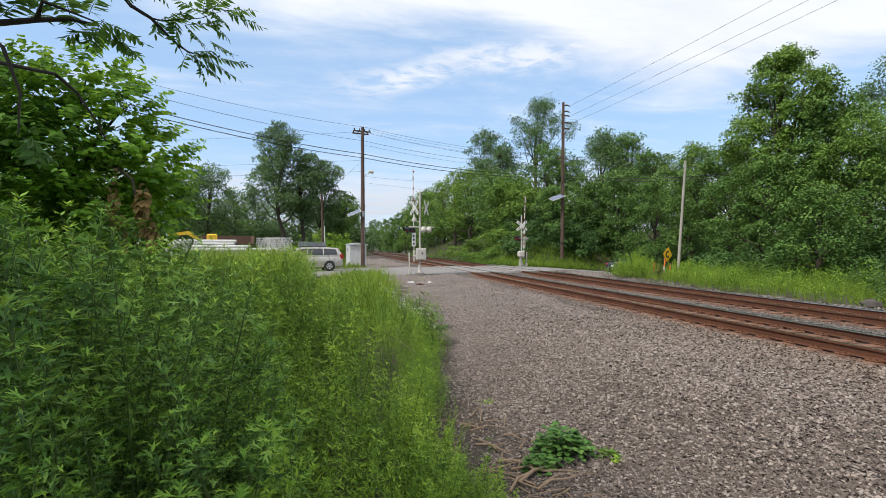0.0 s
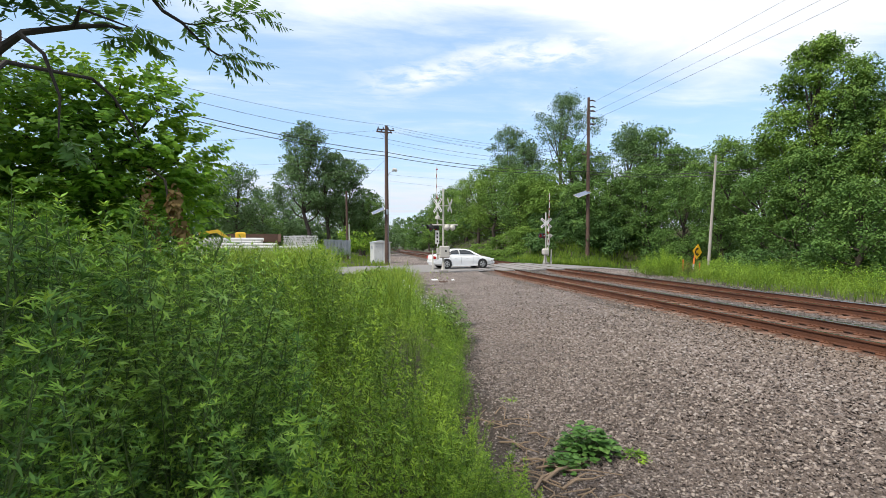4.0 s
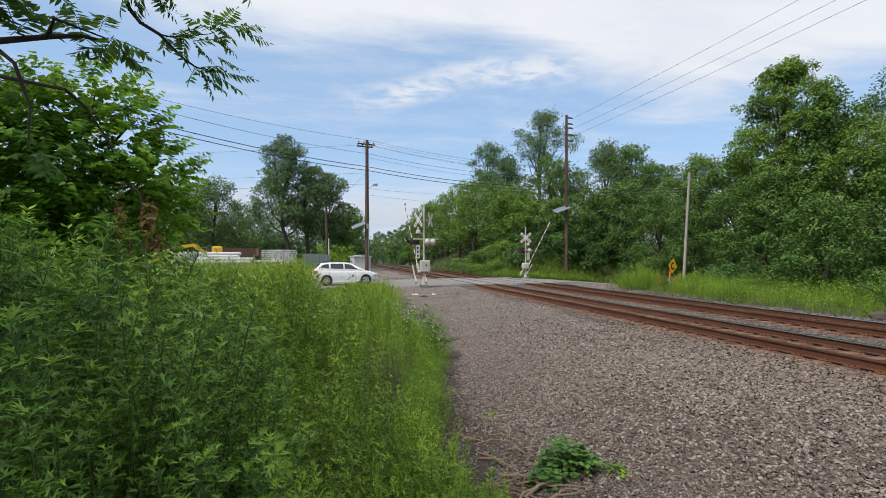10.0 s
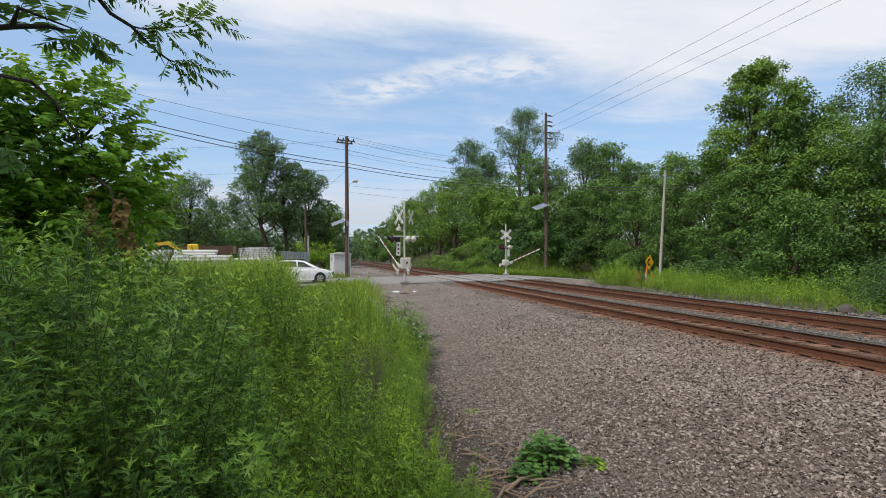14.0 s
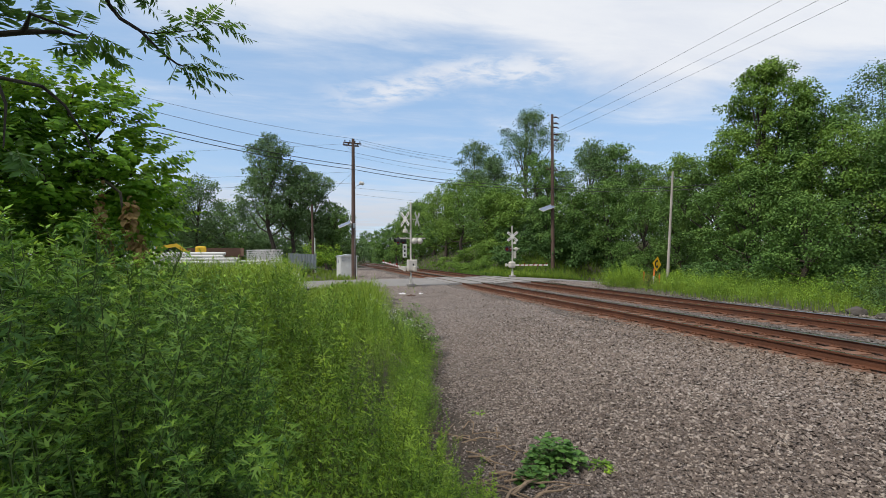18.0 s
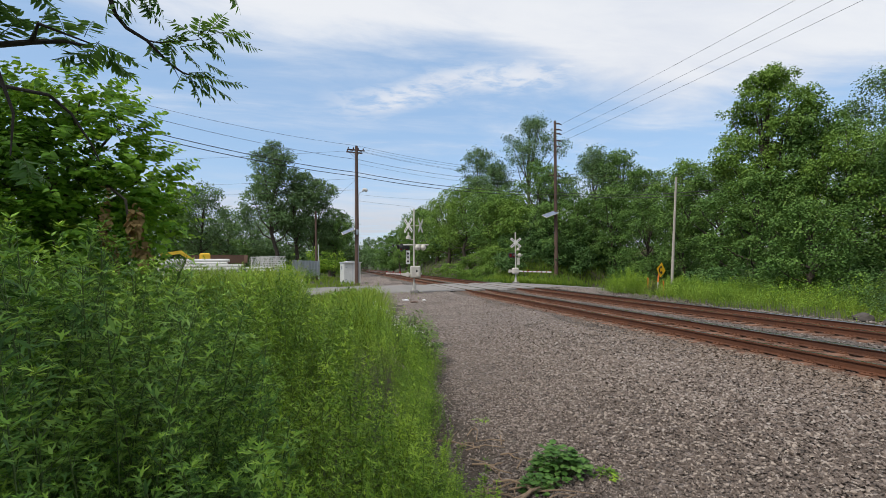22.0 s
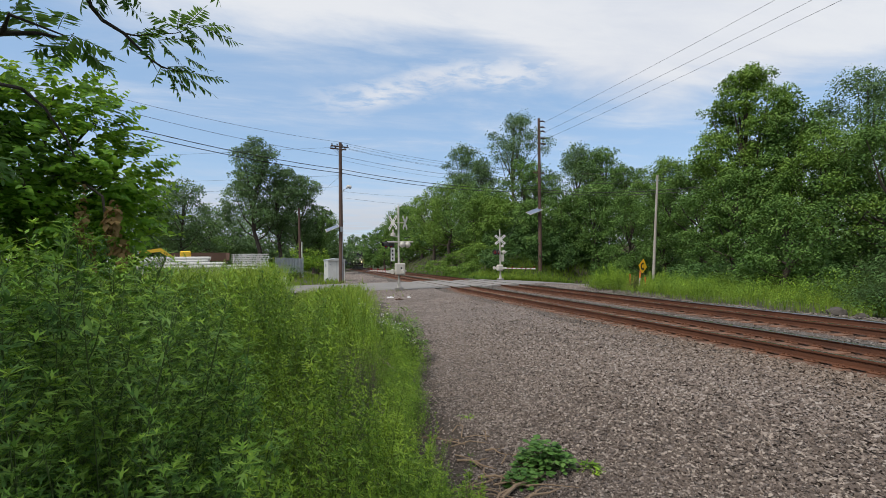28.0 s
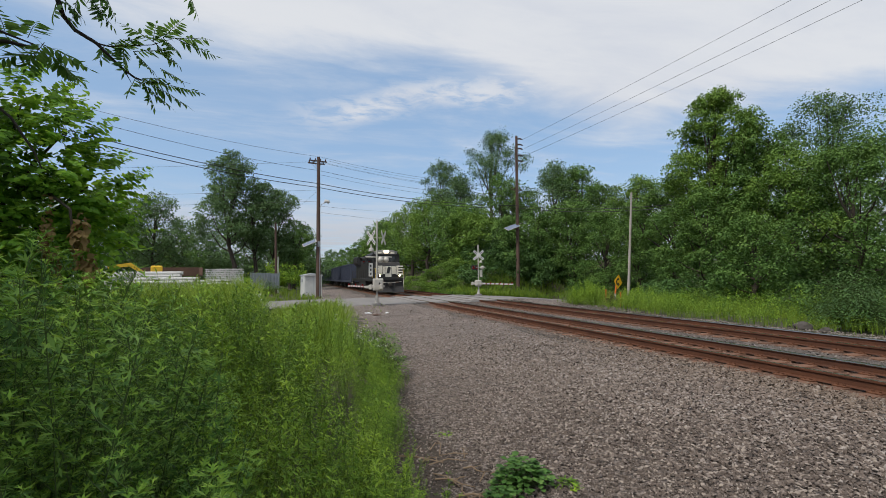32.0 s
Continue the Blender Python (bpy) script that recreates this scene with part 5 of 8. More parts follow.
M_GALV = surface("galvanised steel", (0.24, 0.26, 0.28), (0.36, 0.385, 0.41), 0.45, 0.5, grain=14, blotch=2, bump=0.1)
M_SOLAR = surface("solar cells", (0.10, 0.13, 0.19), (0.18, 0.22, 0.30), 0.12, 0.2, grain=6, blotch=3, bump=0.0)
M_PORC = surface("brown insulator", (0.05, 0.03, 0.025), (0.10, 0.06, 0.05), 0.2, grain=20, blotch=3, bump=0.0)
M_BAG = surface("white plastic", (0.70, 0.71, 0.72), (0.85, 0.85, 0.86), 0.4, grain=12, blotch=3, bump=0.5)
M_BLUE = surface("blue plastic", (0.02, 0.07, 0.35), (0.03, 0.11, 0.5), 0.35, bump=0.0)
M_ROCK = surface("grey field stone", (0.045, 0.038, 0.033), (0.10, 0.086, 0.076), 0.9, grain=9, blotch=2, bump=0.6)
M_PETAL = surface("white petals", (0.52, 0.53, 0.50), (0.66, 0.67, 0.63), 0.7, bump=0.0)
M_MULB = leaf_mat("mulberry leaves", (0.034, 0.095, 0.011), (0.135, 0.30, 0.028), (0.33, 0.55, 0.055), 0.50, 0.5, 2.0)
M_CLUMP = leaf_mat("lobed weed leaves", (0.03, 0.085, 0.014), (0.085, 0.19, 0.04), (0.19, 0.32, 0.08), 0.25, 0.55, 9.0)
M_PINN = leaf_mat("pinnate leaves", (0.024, 0.066, 0.016), (0.06, 0.145, 0.03), (0.11, 0.225, 0.045), 0.4, 0.5)
M_DRY = leaf_mat("withered leaves", (0.09, 0.06, 0.025), (0.19, 0.13, 0.05), (0.30, 0.22, 0.09), 0.3, 0.8)


def on_land(x, y, sink=0.04):
    return float(land(x, y)) - sink


# ---- utility poles and wires ----
def utility_pole(x, y, top, r, lean, mat, label, arms=(), turn=0.0):
    z0 = on_land(x, y, 0.3)
    root = empty("utility_pole", pose(x, y, z0), label, "utility pole")
    h = top - z0
    g = Geo()
    pts = [(lean[0] * u * h, lean[1] * u * h, h * u) for u in (0, 0.25, 0.5, 0.75, 1)]
    g.tube(pts, [r, r * 0.93, r * 0.84, r * 0.74, r * 0.64], 14)
    part("pole", g, mat, root, smooth=True)
    for z, length, off, tilt in arms:
        u = (z - z0) / h
        m = pose(lean[0] * u * h, lean[1] * u * h, z - z0, 0, tilt, turn)
        a = part("crossarm", Geo().box((off, r * 0.8, 0), (length, 0.10, 0.12), chamfer=0.01), mat, root, m=m)
        for k in range(4):
            sx = off + (k - 1.5) * length * 0.29
            part("insulator", Geo().tube([(sx, r * 0.8, 0.06), (sx, r * 0.8, 0.13), (sx, r * 0.8, 0.22), (sx, r * 0.8, 0.26)], [0.02, 0.055, 0.06, 0.02], 8), M_PORC, a)
        for s in (-1, 1):
            part("brace", Geo().tube([(off + s * length * 0.3, r, -0.04), (0, r * 0.7, -0.62)], 0.016, 5), M_GALV, a)
    return root


def wire(points, r, label="thin black overhead cable"):
    pts = []
    for (a, b, sag) in points:
        for k in range(13):
            u = k / 12
            p = Vector(a).lerp(Vector(b), u)
            p.z -= sag * 4 * u * (1 - u)
            if not pts or (pts[-1] - p).length > 0.01:
                pts.append(p)
    return tagged(part("overhead_wire", Geo().tube(pts, r, 5), M_WIRE, smooth=True), label, "wire", "wires between the poles")


PL, PR = (2.07, 46.5), (25.2, 50.8)
LW, RW = (-21.0, 31.3), (31.0, -12.0)


def solar_panel(parent, m, w, d, label="tilted solar panel on a bracket"):
    p = part("solar_panel", Geo().box((0, 0, 0), (w, d, 0.04), chamfer=0.008), M_ALU, parent, label, m)
    part("cell_sheet", Geo().box((0, 0, 0.023), (w - 0.08, d - 0.08, 0.008)), M_SOLAR, p)
    part("bracket", Geo().tube([(0, 0, -0.02), (w * 0.55, 0, -0.55)], 0.025, 6).tube([(0, 0, -0.02), (w * 0.55, 0, -0.05)], 0.025, 6), M_GALV, p)
    return p


def make_poles():
    p = utility_pole(*PL, 13.35, 0.225, (-0.004, 0.0), M_POLE, "brown wooden utility pole with two crossarms by the shed", ((13.0, 2.2, 0.1, -6), (12.75, 2.0, -0.1, -6)), 38)
    z0 = p.location.z
    arm = part("lamp_arm", Geo().tube([(0, -0.1, 8.2 - z0), (0.25, -0.15, 8.75 - z0), (0.7, -0.2, 8.95 - z0)], 0.03, 7), M_GALV, p, smooth=True)
    part("lamp_head", Geo().tube([(0.55, -0.2, 8.9 - z0), (0.62, -0.2, 9.06 - z0), (0.85, -0.2, 9.02 - z0), (0.95, -0.2, 8.9 - z0)], [0.10, 0.17, 0.19, 0.13], 10), M_WHITE, arm, "pale street-lamp head", smooth=True)
    solar_panel(p, pose(-0.85, -0.15, 5.0 - z0, 22, -24, 0), 1.3, 0.85)
    part("meter_box", Geo().box((0.02, -0.25, 4.9 - z0), (0.24, 0.16, 0.5), chamfer=0.02), M_GALV, p)
    part("conduit", Geo().tube([(0.1, -0.17, 0.3), (0.1, -0.17, 4.6 - z0)], 0.03, 7), M_GALV, p)
    q = utility_pole(*PR, 18.6, 0.23, (0.006, 0.0), M_POLE, "tall brown wooden pole with side insulators and a solar panel", ((12.1, 1.8, 0.1, 0),), 20)
    z0 = q.location.z
    for z in (18.3, 17.6, 17.1, 16.3, 15.6):
        k = part("side_insulator", Geo().tube([(0.1, 0, z - z0), (0.35, -0.1, z - z0 - 0.06), (0.5, -0.12, z - z0 - 0.02), (0.85, -0.2, z - z0 - 0.16)], [0.04, 0.09, 0.10, 0.05], 8), M_PORC, q, smooth=True)
    solar_panel(q, pose(-0.75, -0.2, 7.5 - z0, 22, -20, 0), 1.7, 1.1)
    part("guy_wire", Geo().tube([(-0.1, 0, 12.3 - z0), (-4.5, 2.0, 1.5)], 0.02, 5), M_WIRE, q)
    utility_pole(*LW, 14.2, 0.17, (0, 0), M_POLE, "wooden utility pole further along the road", ((13.6, 2.2, 0, 0),), 125)
    utility_pole(*RW, 19.5, 0.19, (0, 0), M_POLE, "wooden utility pole along the tracks")
    s = utility_pole(-2.2, 60, 8.4, 0.17, (-0.02, 0), M_POLE, "short brown wooden pole with a pale conduit")
    part("conduit", Geo().tube([(0.2, -0.2, 0.5), (0.17, -0.2, 4.8)], 0.06, 7), M_WHITE, s, "white conduit")
    utility_pole(26.9, 33.6, 8.75, 0.125, (0.048, -0.03), M_GREYPOLE, "bare silver-grey wooden pole leaning among trees")


make_poles()


def make_wires():
    far = (34.5, 32.0)
    for zl, zp, zr, zf, r, off in ((13.8, 13.4, 12.4, 9.7, 0.012, 0.0), (13.3, 11.95, 11.1, 9.0, 0.015, -0.4), (12.4, 10.7, 10.1, 8.2, 0.030, -0.3), (12.0, 10.33, 9.8, 7.9, 0.030, -0.3)):
        wire([((*LW, zl), (PL[0], PL[1] + off, zp), 0.65), ((PL[0], PL[1] + off, zp), (PR[0], PR[1] + off, zr), 0.55), ((PR[0], PR[1] + off, zr), (*far, zf), 0.6)], r, "thick black cable slung between poles" if r > 0.02 else "thin black overhead cable")
    for dx, dy, z, zr in ((0.95, 0.7, 13.2, 12.25), (0.75, 0.55, 12.95, 11.9), (-0.7, -0.5, 12.9, 11.6), (0.1, -0.2, 11.6, 10.75)):
        wire([((PL[0] + dx, PL[1] + dy, z), (PR[0], PR[1] - 0.3, zr), 0.6), ((PR[0], PR[1] - 0.3, zr), (far[0], far[1], zr - 2.9), 0.5)], 0.009)
    for z, zf in ((18.25, 19.2), (17.05, 18.0), (16.15, 17.2)):
        wire([((PR[0] + 0.95, PR[1] - 0.2, z), (RW[0], RW[1], zf), 0.45)], 0.012)
    # lines of another route beyond the yard
    for z in (10.2, 9.1, 13.0):
        wire([((-75, 78, z + 1.2), (PL[0] - 0.1, PL[1] + 0.3, z), 0.5)], 0.010)
    wire([((PL[0], PL[1], 8.6), (24, 92, 15), 0.3)], 0.010)
    wire([((PL[0], PL[1], 8.0), (26, 88, 12.4), 0.3)], 0.010)
    wire([((PL[0], PL[1], 10.2), (-2.2, 60, 8.2), 0.1)], 0.010)


make_wires()


# ---- crossing signals ----
GATE_LEN = {1: 5.5, 2: 5.2}


def crossbuck(parent, m, back=False):
    """Two white blades crossed at right angles, with a dark border of lettering bars."""
    c = part("crossbuck", Geo().box((0, 0, 0), (1.22, 0.012, 0.22), pose(0, 0, 0, 0, 42, 0), chamfer=0.004), M_WHITE, parent, "white crossbuck sign", m)
    part("blade", Geo().box((0, -0.014, 0), (1.22, 0.012, 0.22), pose(0, 0, 0, 0, -42, 0), chamfer=0.004), M_WHITE, c)
    if not back:
        for sgn in (-1, 1):
            for k in (-1, 1):
                part("lettering_bar", Geo().box((0, 0, 0), (0.32, 0.004, 0.055)).moved(pose(0, -0.024, 0, 0, sgn * 42, 0) @ pose(k * 0.37, 0, 0)), M_BLACK, c)
    return c


def flasher(parent, m, lit_disc=True):
    """A round lamp unit: background disc, hood and red lens."""
    d = part("lamp_disc", Geo().tube([(0, 0.03, 0), (0, 0.05, 0)], 0.26 if lit_disc else 0.19, 20), M_BLACK if lit_disc else M_ALU, parent, m=m)
    part("housing", Geo().tube([(0, 0.05, 0), (0, 0.14, 0), (0, 0.22, 0)], [0.19, 0.18, 0.08], 14), M_ALU if not lit_disc else M_BLACK, d, smooth=True)
    part("lens", Geo().tube([(0, -0.015, 0), (0, 0.03, 0)], 0.15, 16), M_REDLENS, d)
    hood = Geo()
    n = 12
    for k in range(n):
        a0, a1 = math.pi * (k / n * 1.3 - 0.15), math.pi * ((k + 1) / n * 1.3 - 0.15)
        q = []
        for rr in (0.165, 0.175):
            for a in (a0, a1):
                for y in (0.03, -0.32 + 0.14 * abs(math.cos(a))):
                    q.append((math.cos(a) * rr, y, math.sin(a) * rr))
        hood.add(q, [(0, 1, 3, 2), (4, 6, 7, 5), (1, 5, 7, 3), (0, 2, 6, 4)])
    part("hood", hood, M_BLACK, d)
    return d


def gate_arm(parent, pivot, rz, length, up):
    """The striped arm on its pivot, with counterweights behind."""
    g = Geo().box((length / 2 + 0.35, 0, 0), (length - 0.3, 0.03, 0.10), chamfer=0.008)
    a = part("gate_arm", g, M_WHITE, parent, "red and white striped gate arm", pose(*pivot, 0, -up, rz))
    n = int(length / 0.75)
    for k in range(n):
        x0 = 0.9 + k * (length - 0.8) / n
        q = [(x0, -0.06), (x0 + 0.22, -0.06), (x0 + 0.28, 0.06), (x0 + 0.06, 0.06)]
        part("stripe", Geo().prism([(u, v * 0.9) for u, v in q], "y", -0.019, 0.019), M_RED, a)
    part("root_bracket", Geo().box((0.05, 0, 0), (0.75, 0.12, 0.16), chamfer=0.02), M_ALU, a)
    for s in (-1, 1):
        part("counterweight_arm", Geo().prism([(-0.15, -0.07), (0.25, -0.07), (0.25, 0.07), (-0.15, 0.09), (-1.05, 0.13), (-1.15, -0.06)], "y", s * 0.34 - 0.02, s * 0.34 + 0.02), M_ALU, a)
        part("counterweight", Geo().box((-0.95, s * 0.34, 0.02), (0.30, 0.10, 0.30), chamfer=0.02), M_ALU, a)
    for x in (length * 0.35, length * 0.66, length):
        part("arm_lamp", Geo().tube([(x, 0, 0.05), (x, 0, 0.17)], 0.05, 8), M_REDLENS, a)
    return a


def crossing_signal(x, y, label, height, kind):
    z0 = on_land(x, y, 0.02)
    root = empty("crossing_signal", pose(x, y, z0), label, "crossing signal", "signals at the level crossing")
    part("foundation", Geo().box((0, 0, 0.10), (0.5, 0.5, 0.20), chamfer=0.03), M_CONCRETE, root)
    part("base_casting", Geo().tube([(0, 0, 0.2), (0, 0, 0.3), (0, 0, 0.65)], [0.15, 0.12, 0.08], 10), M_ALU, root, smooth=True)
    part("mast", Geo().tube([(0, 0, 0.2), (0, 0, height - z0)], 0.062, 12), M_ALU, root, "dull aluminium mast", smooth=True)
    part("mast_cap", Geo().tube([(0, 0, height - z0), (0, 0, height - z0 + 0.08)], [0.07, 0.02], 12), M_ALU, root)
    return root, z0


def make_signals():
    r, z0 = crossing_signal(4.94, 29.95, "aluminium crossing signal with two crossbucks and a gate, by the gravel", 5.25, 1)
    H = lambda z: z - z0
    crossbuck(r, pose(-0.36, 0.0, H(4.22), 0, 0, -66))
    crossbuck(r, pose(0.42, 0.0, H(4.22), 0, 0, 62), True)
    part("sign_arm", Geo().tube([(-0.4, 0.03, H(4.22)), (0.5, 0.03, H(4.22))], 0.025, 6), M_ALU, r)
    bell = part("bell", Geo().tube([(-0.36, 0, H(3.36)), (-0.36, 0, H(3.52)), (-0.36, 0, H(3.62))], [0.17, 0.15, 0.03], 14), M_ALU, r, "crossing bell", smooth=True)
    part("bell_bracket", Geo().tube([(-0.36, 0, H(3.36)), (0, 0, H(3.30))], 0.03, 6), M_ALU, bell)
    part("bell_cover", Geo().box((-0.36, 0, H(3.70)), (0.1, 0.1, 0.16), chamfer=0.02), M_ALU, bell)
    part("lamp_crossarm", Geo().tube([(-0.75, 0, H(2.98)), (0.95, 0, H(2.98))], 0.045, 8), M_ALU, r, smooth=True)
    flasher(r, pose(-0.85, -0.05, H(2.80), 0, 0, -72))
    flasher(r, pose(-0.45, 0.25, H(2.80), 0, 0, -72))
    flasher(r, pose(0.60, -0.02, H(2.80), 0, 0, 152), False)
    flasher(r, pose(0.22, -0.10, H(2.80), 0, 0, 164), False)
    sg = part("tall_notice", Geo().box((-0.40, -0.05, H(2.18)), (0.26, 0.015, 0.86), pose(0, 0, 0, 0, 0, 0), chamfer=0.01), M_WHITE, r, "narrow white notice with dark lettering bars")
    for k in range(3):
        part("lettering_bar", Geo().box((-0.40, -0.06, H(1.92 + k * 0.25)), (0.10, 0.006, 0.13)), M_BLACK, sg)
    for z in (2.4, 1.9):
        part("notice_bracket", Geo().tube([(-0.4, -0.03, H(z)), (0, 0, H(z))], 0.02, 5), M_BLACK, r)
    mech = part("gate_mechanism", Geo().box((0.05, -0.16, H(1.24)), (0.62, 0.48, 0.76), chamfer=0.05), M_ALU, r, "aluminium gate mechanism case")
    part("case_door", Geo().box((0.05, -0.405, H(1.24)), (0.52, 0.02, 0.64), chamfer=0.008), M_ALU, mech)
    part("case_mark", Geo().box((0.10, -0.418, H(1.30)), (0.10, 0.004, 0.13)), M_BLACK, mech)
    part("pivot_shaft", Geo().tube([(-0.45, 0.05, H(1.12)), (0.5, 0.05, H(1.12))], 0.06, 10), M_ALU, mech)
    one = gate_arm(r, (-0.35, 0.1, H(1.08)), 98.5, GATE_LEN[1], 86)
    r2, z0 = crossing_signal(16.45, 41.45, "aluminium crossing signal with one crossbuck and a gate, by the grass", 4.62, 2)
    H2 = lambda z: z - z0
    crossbuck(r2, pose(0, -0.09, H2(3.70), 0, 0, -22))
    part("notice", Geo().box((0.02, -0.13, H2(3.72)), (0.24, 0.012, 0.34), chamfer=0.006), M_WHITE, r2, "small white notice plate")
    part("lamp_crossarm", Geo().tube([(-0.62, 0, H2(2.55)), (0.72, 0, H2(2.55))], 0.045, 8), M_ALU, r2, smooth=True)
    flasher(r2, pose(-0.52, -0.06, H2(2.53), 0, 0, -30))
    flasher(r2, pose(-0.14, 0.10, H2(2.53), 0, 0, -30))
    flasher(r2, pose(0.42, 0.05, H2(2.53), 0, 0, 150), False)
    part("bell", Geo().tube([(0.22, -0.1, H2(3.0)), (0.22, -0.1, H2(3.16)), (0.22, -0.1, H2(3.26))], [0.15, 0.13, 0.03], 12), M_ALU, r2, "crossing bell", smooth=True)
    part("white_plate", Geo().box((0.22, -0.1, H2(1.98)), (0.28, 0.012, 0.66), chamfer=0.006), M_ALU, r2, "narrow pale notice plate")
    mech = part("gate_mechanism", Geo().box((-0.08, -0.10, H2(1.06)), (0.62, 0.5, 0.60), chamfer=0.12), M_ALU, r2, "aluminium gate mechanism case")
    part("case_door", Geo().box((-0.08, -0.355, H2(1.06)), (0.40, 0.02, 0.40), chamfer=0.008), M_ALU, mech)
    two = gate_arm(r2, (0.15, -0.15, H2(1.02)), -81.5, GATE_LEN[2], 86)
    return one, two, r, r2


GATE_ONE, GATE_TWO, SIGNAL_ONE, SIGNAL_TWO = make_signals()


# ---- shed, signs and small roadside things ----
def make_shed():
    x, y = 1.58, 52.0
    r = empty("equipment_shed", pose(x, y, on_land(x, y, 0.05), 0, 0, 13), "small white sheet-metal equipment shed beside the pole", "shed")
    part("body", Geo().box((0, 0, 1.2), (1.8, 1.75, 2.2), chamfer=0.02), M_SHED, r)
    part("roof", Geo().prism([(-0.98, 2.30), (0.98, 2.30), (0.98, 2.38), (0, 2.54), (-0.98, 2.38)], "y", -1.0, 1.0), M_SHEDROOF, r, "shallow grey metal roof")
    d = part("door", Geo().box((0.02, -0.89, 1.2), (1.45, 0.03, 1.98), chamfer=0.008), M_SHED, r)
    part("door_handle", Geo().box((0.5, -0.925, 1.15), (0.05, 0.05, 0.2), chamfer=0.01), M_GALV, d)
    part("door_post", Geo().box((0.0, -0.91, 1.2), (0.04, 0.02, 1.98)), M_SHEDROOF, d)
    for z in (0.55, 1.85):
        part("hinge", Geo().box((-0.68, -0.912, z), (0.14, 0.02, 0.08)), M_GALV, d)
    part("eave_trim", Geo().box((0, -1.012, 2.33), (2.0, 0.03, 0.08)), M_SHED, r)
    part("side_vent", Geo().box((-0.912, 0.1, 1.8), (0.03, 0.5, 0.35), chamfer=0.006), M_GALV, r)
    part("plinth", Geo().box((0, 0, 0.06), (2.0, 1.95, 0.14), chamfer=0.02), M_CONCRETE, r)


make_shed()


def make_sign():
    x, y = 21.4, 28.2
    z0 = on_land(x, y, 0.1)
    r = empty("warning_sign", pose(x, y, z0, 0, 8, 0), "tilted yellow diamond warning sign on an orange post", "sign")
    part("post", Geo().tube([(0, 0, 0.95), (0, 0, 1.7)], 0.05, 8), M_ORANGE, r, "orange post")
    part("post_foot", Geo().tube([(0, 0, 0), (0, 0, 0.95)], 0.05, 8), M_WHITE, r, "white foot of the post")
    p = part("plate", Geo().prism([(-0.52, 0), (0, -0.52), (0.52, 0), (0, 0.52)], "y", -0.006, 0.006).moved(pose(0.10, -0.06, 1.80, 0, 0, 20)), M_YELLOW, r, "yellow diamond plate")
    g = Geo()
    for k in range(8):
        a, b = radians(70 + k * 25), radians(70 + (k + 1) * 25)
        g.add([(math.cos(a) * 0.13, -0.009, math.sin(a) * 0.13), (math.cos(b) * 0.13, -0.009, math.sin(b) * 0.13), (math.cos(b) * 0.26, -0.009, math.sin(b) * 0.26), (math.cos(a) * 0.26, -0.009, math.sin(a) * 0.26)], [(0, 1, 2, 3)])
    g.add([(0.02, -0.009, -0.32), (0.20, -0.009, -0.18), (0.02, -0.009, -0.04)], [(0, 1, 2)])
    part("arrow", g.moved(pose(0.10, -0.06, 1.80, 0, 0, 20)), M_BLACK, p)
    for px, py, h in ((20.9, 28.4, 1.15), (21.5, 27.6, 1.0)):
        tagged(part("marker_post", Geo().tube([(px, py, on_land(px, py)), (px, py, on_land(px, py) + h)], 0.045, 8), M_ORANGE), "thin faded orange marker post in the grass", "marker post")


make_sign()


def lumpy(name, c, s, seed, mat, label, category, sub=2, rough=0.22):
    bm = bmesh.new()
    bmesh.ops.create_icosphere(bm, subdivisions=sub, radius=1)
    for v in bm.verts:
        k = 1 + rough * noise.noise(v.co * 1.6 + Vector((seed, 0, 0))) + 0.5 * rough * noise.noise(v.co * 4 + Vector((0, seed, 0)))
        v.co = Vector((v.co.x * s[0], v.co.y * s[1], max(v.co.z, -0.5) * s[2])) * k
    me = bpy.data.meshes.new(name)
    bm.to_mesh(me)
    bm.free()
    me.polygons.foreach_set("use_smooth", [True] * len(me.polygons))
    me.materials.append(mat)
    ob = new(name, me)
    ob.matrix_basis = pose(*c)
    return tagged(ob, label, category)


lumpy("boulder", (17.25, 12.3, on_land(17.25, 12.3) + 0.12), (0.34, 0.26, 0.18), 3, M_ROCK, "grey rounded boulder at the edge of the ballast", "rock", 3)
lumpy("boulder", (16.9, 11.3, on_land(16.9, 11.3) + 0.06), (0.2, 0.18, 0.12), 8, M_ROCK, "small grey boulder at the edge of the ballast", "rock", 3)
lumpy("bottle_cap", (2.38, 3.40, on_land(2.38, 3.40) + 0.035), (0.022, 0.022, 0.016), 1, M_BLUE, "small blue plastic cap on the gravel", "litter", 1, 0.1)


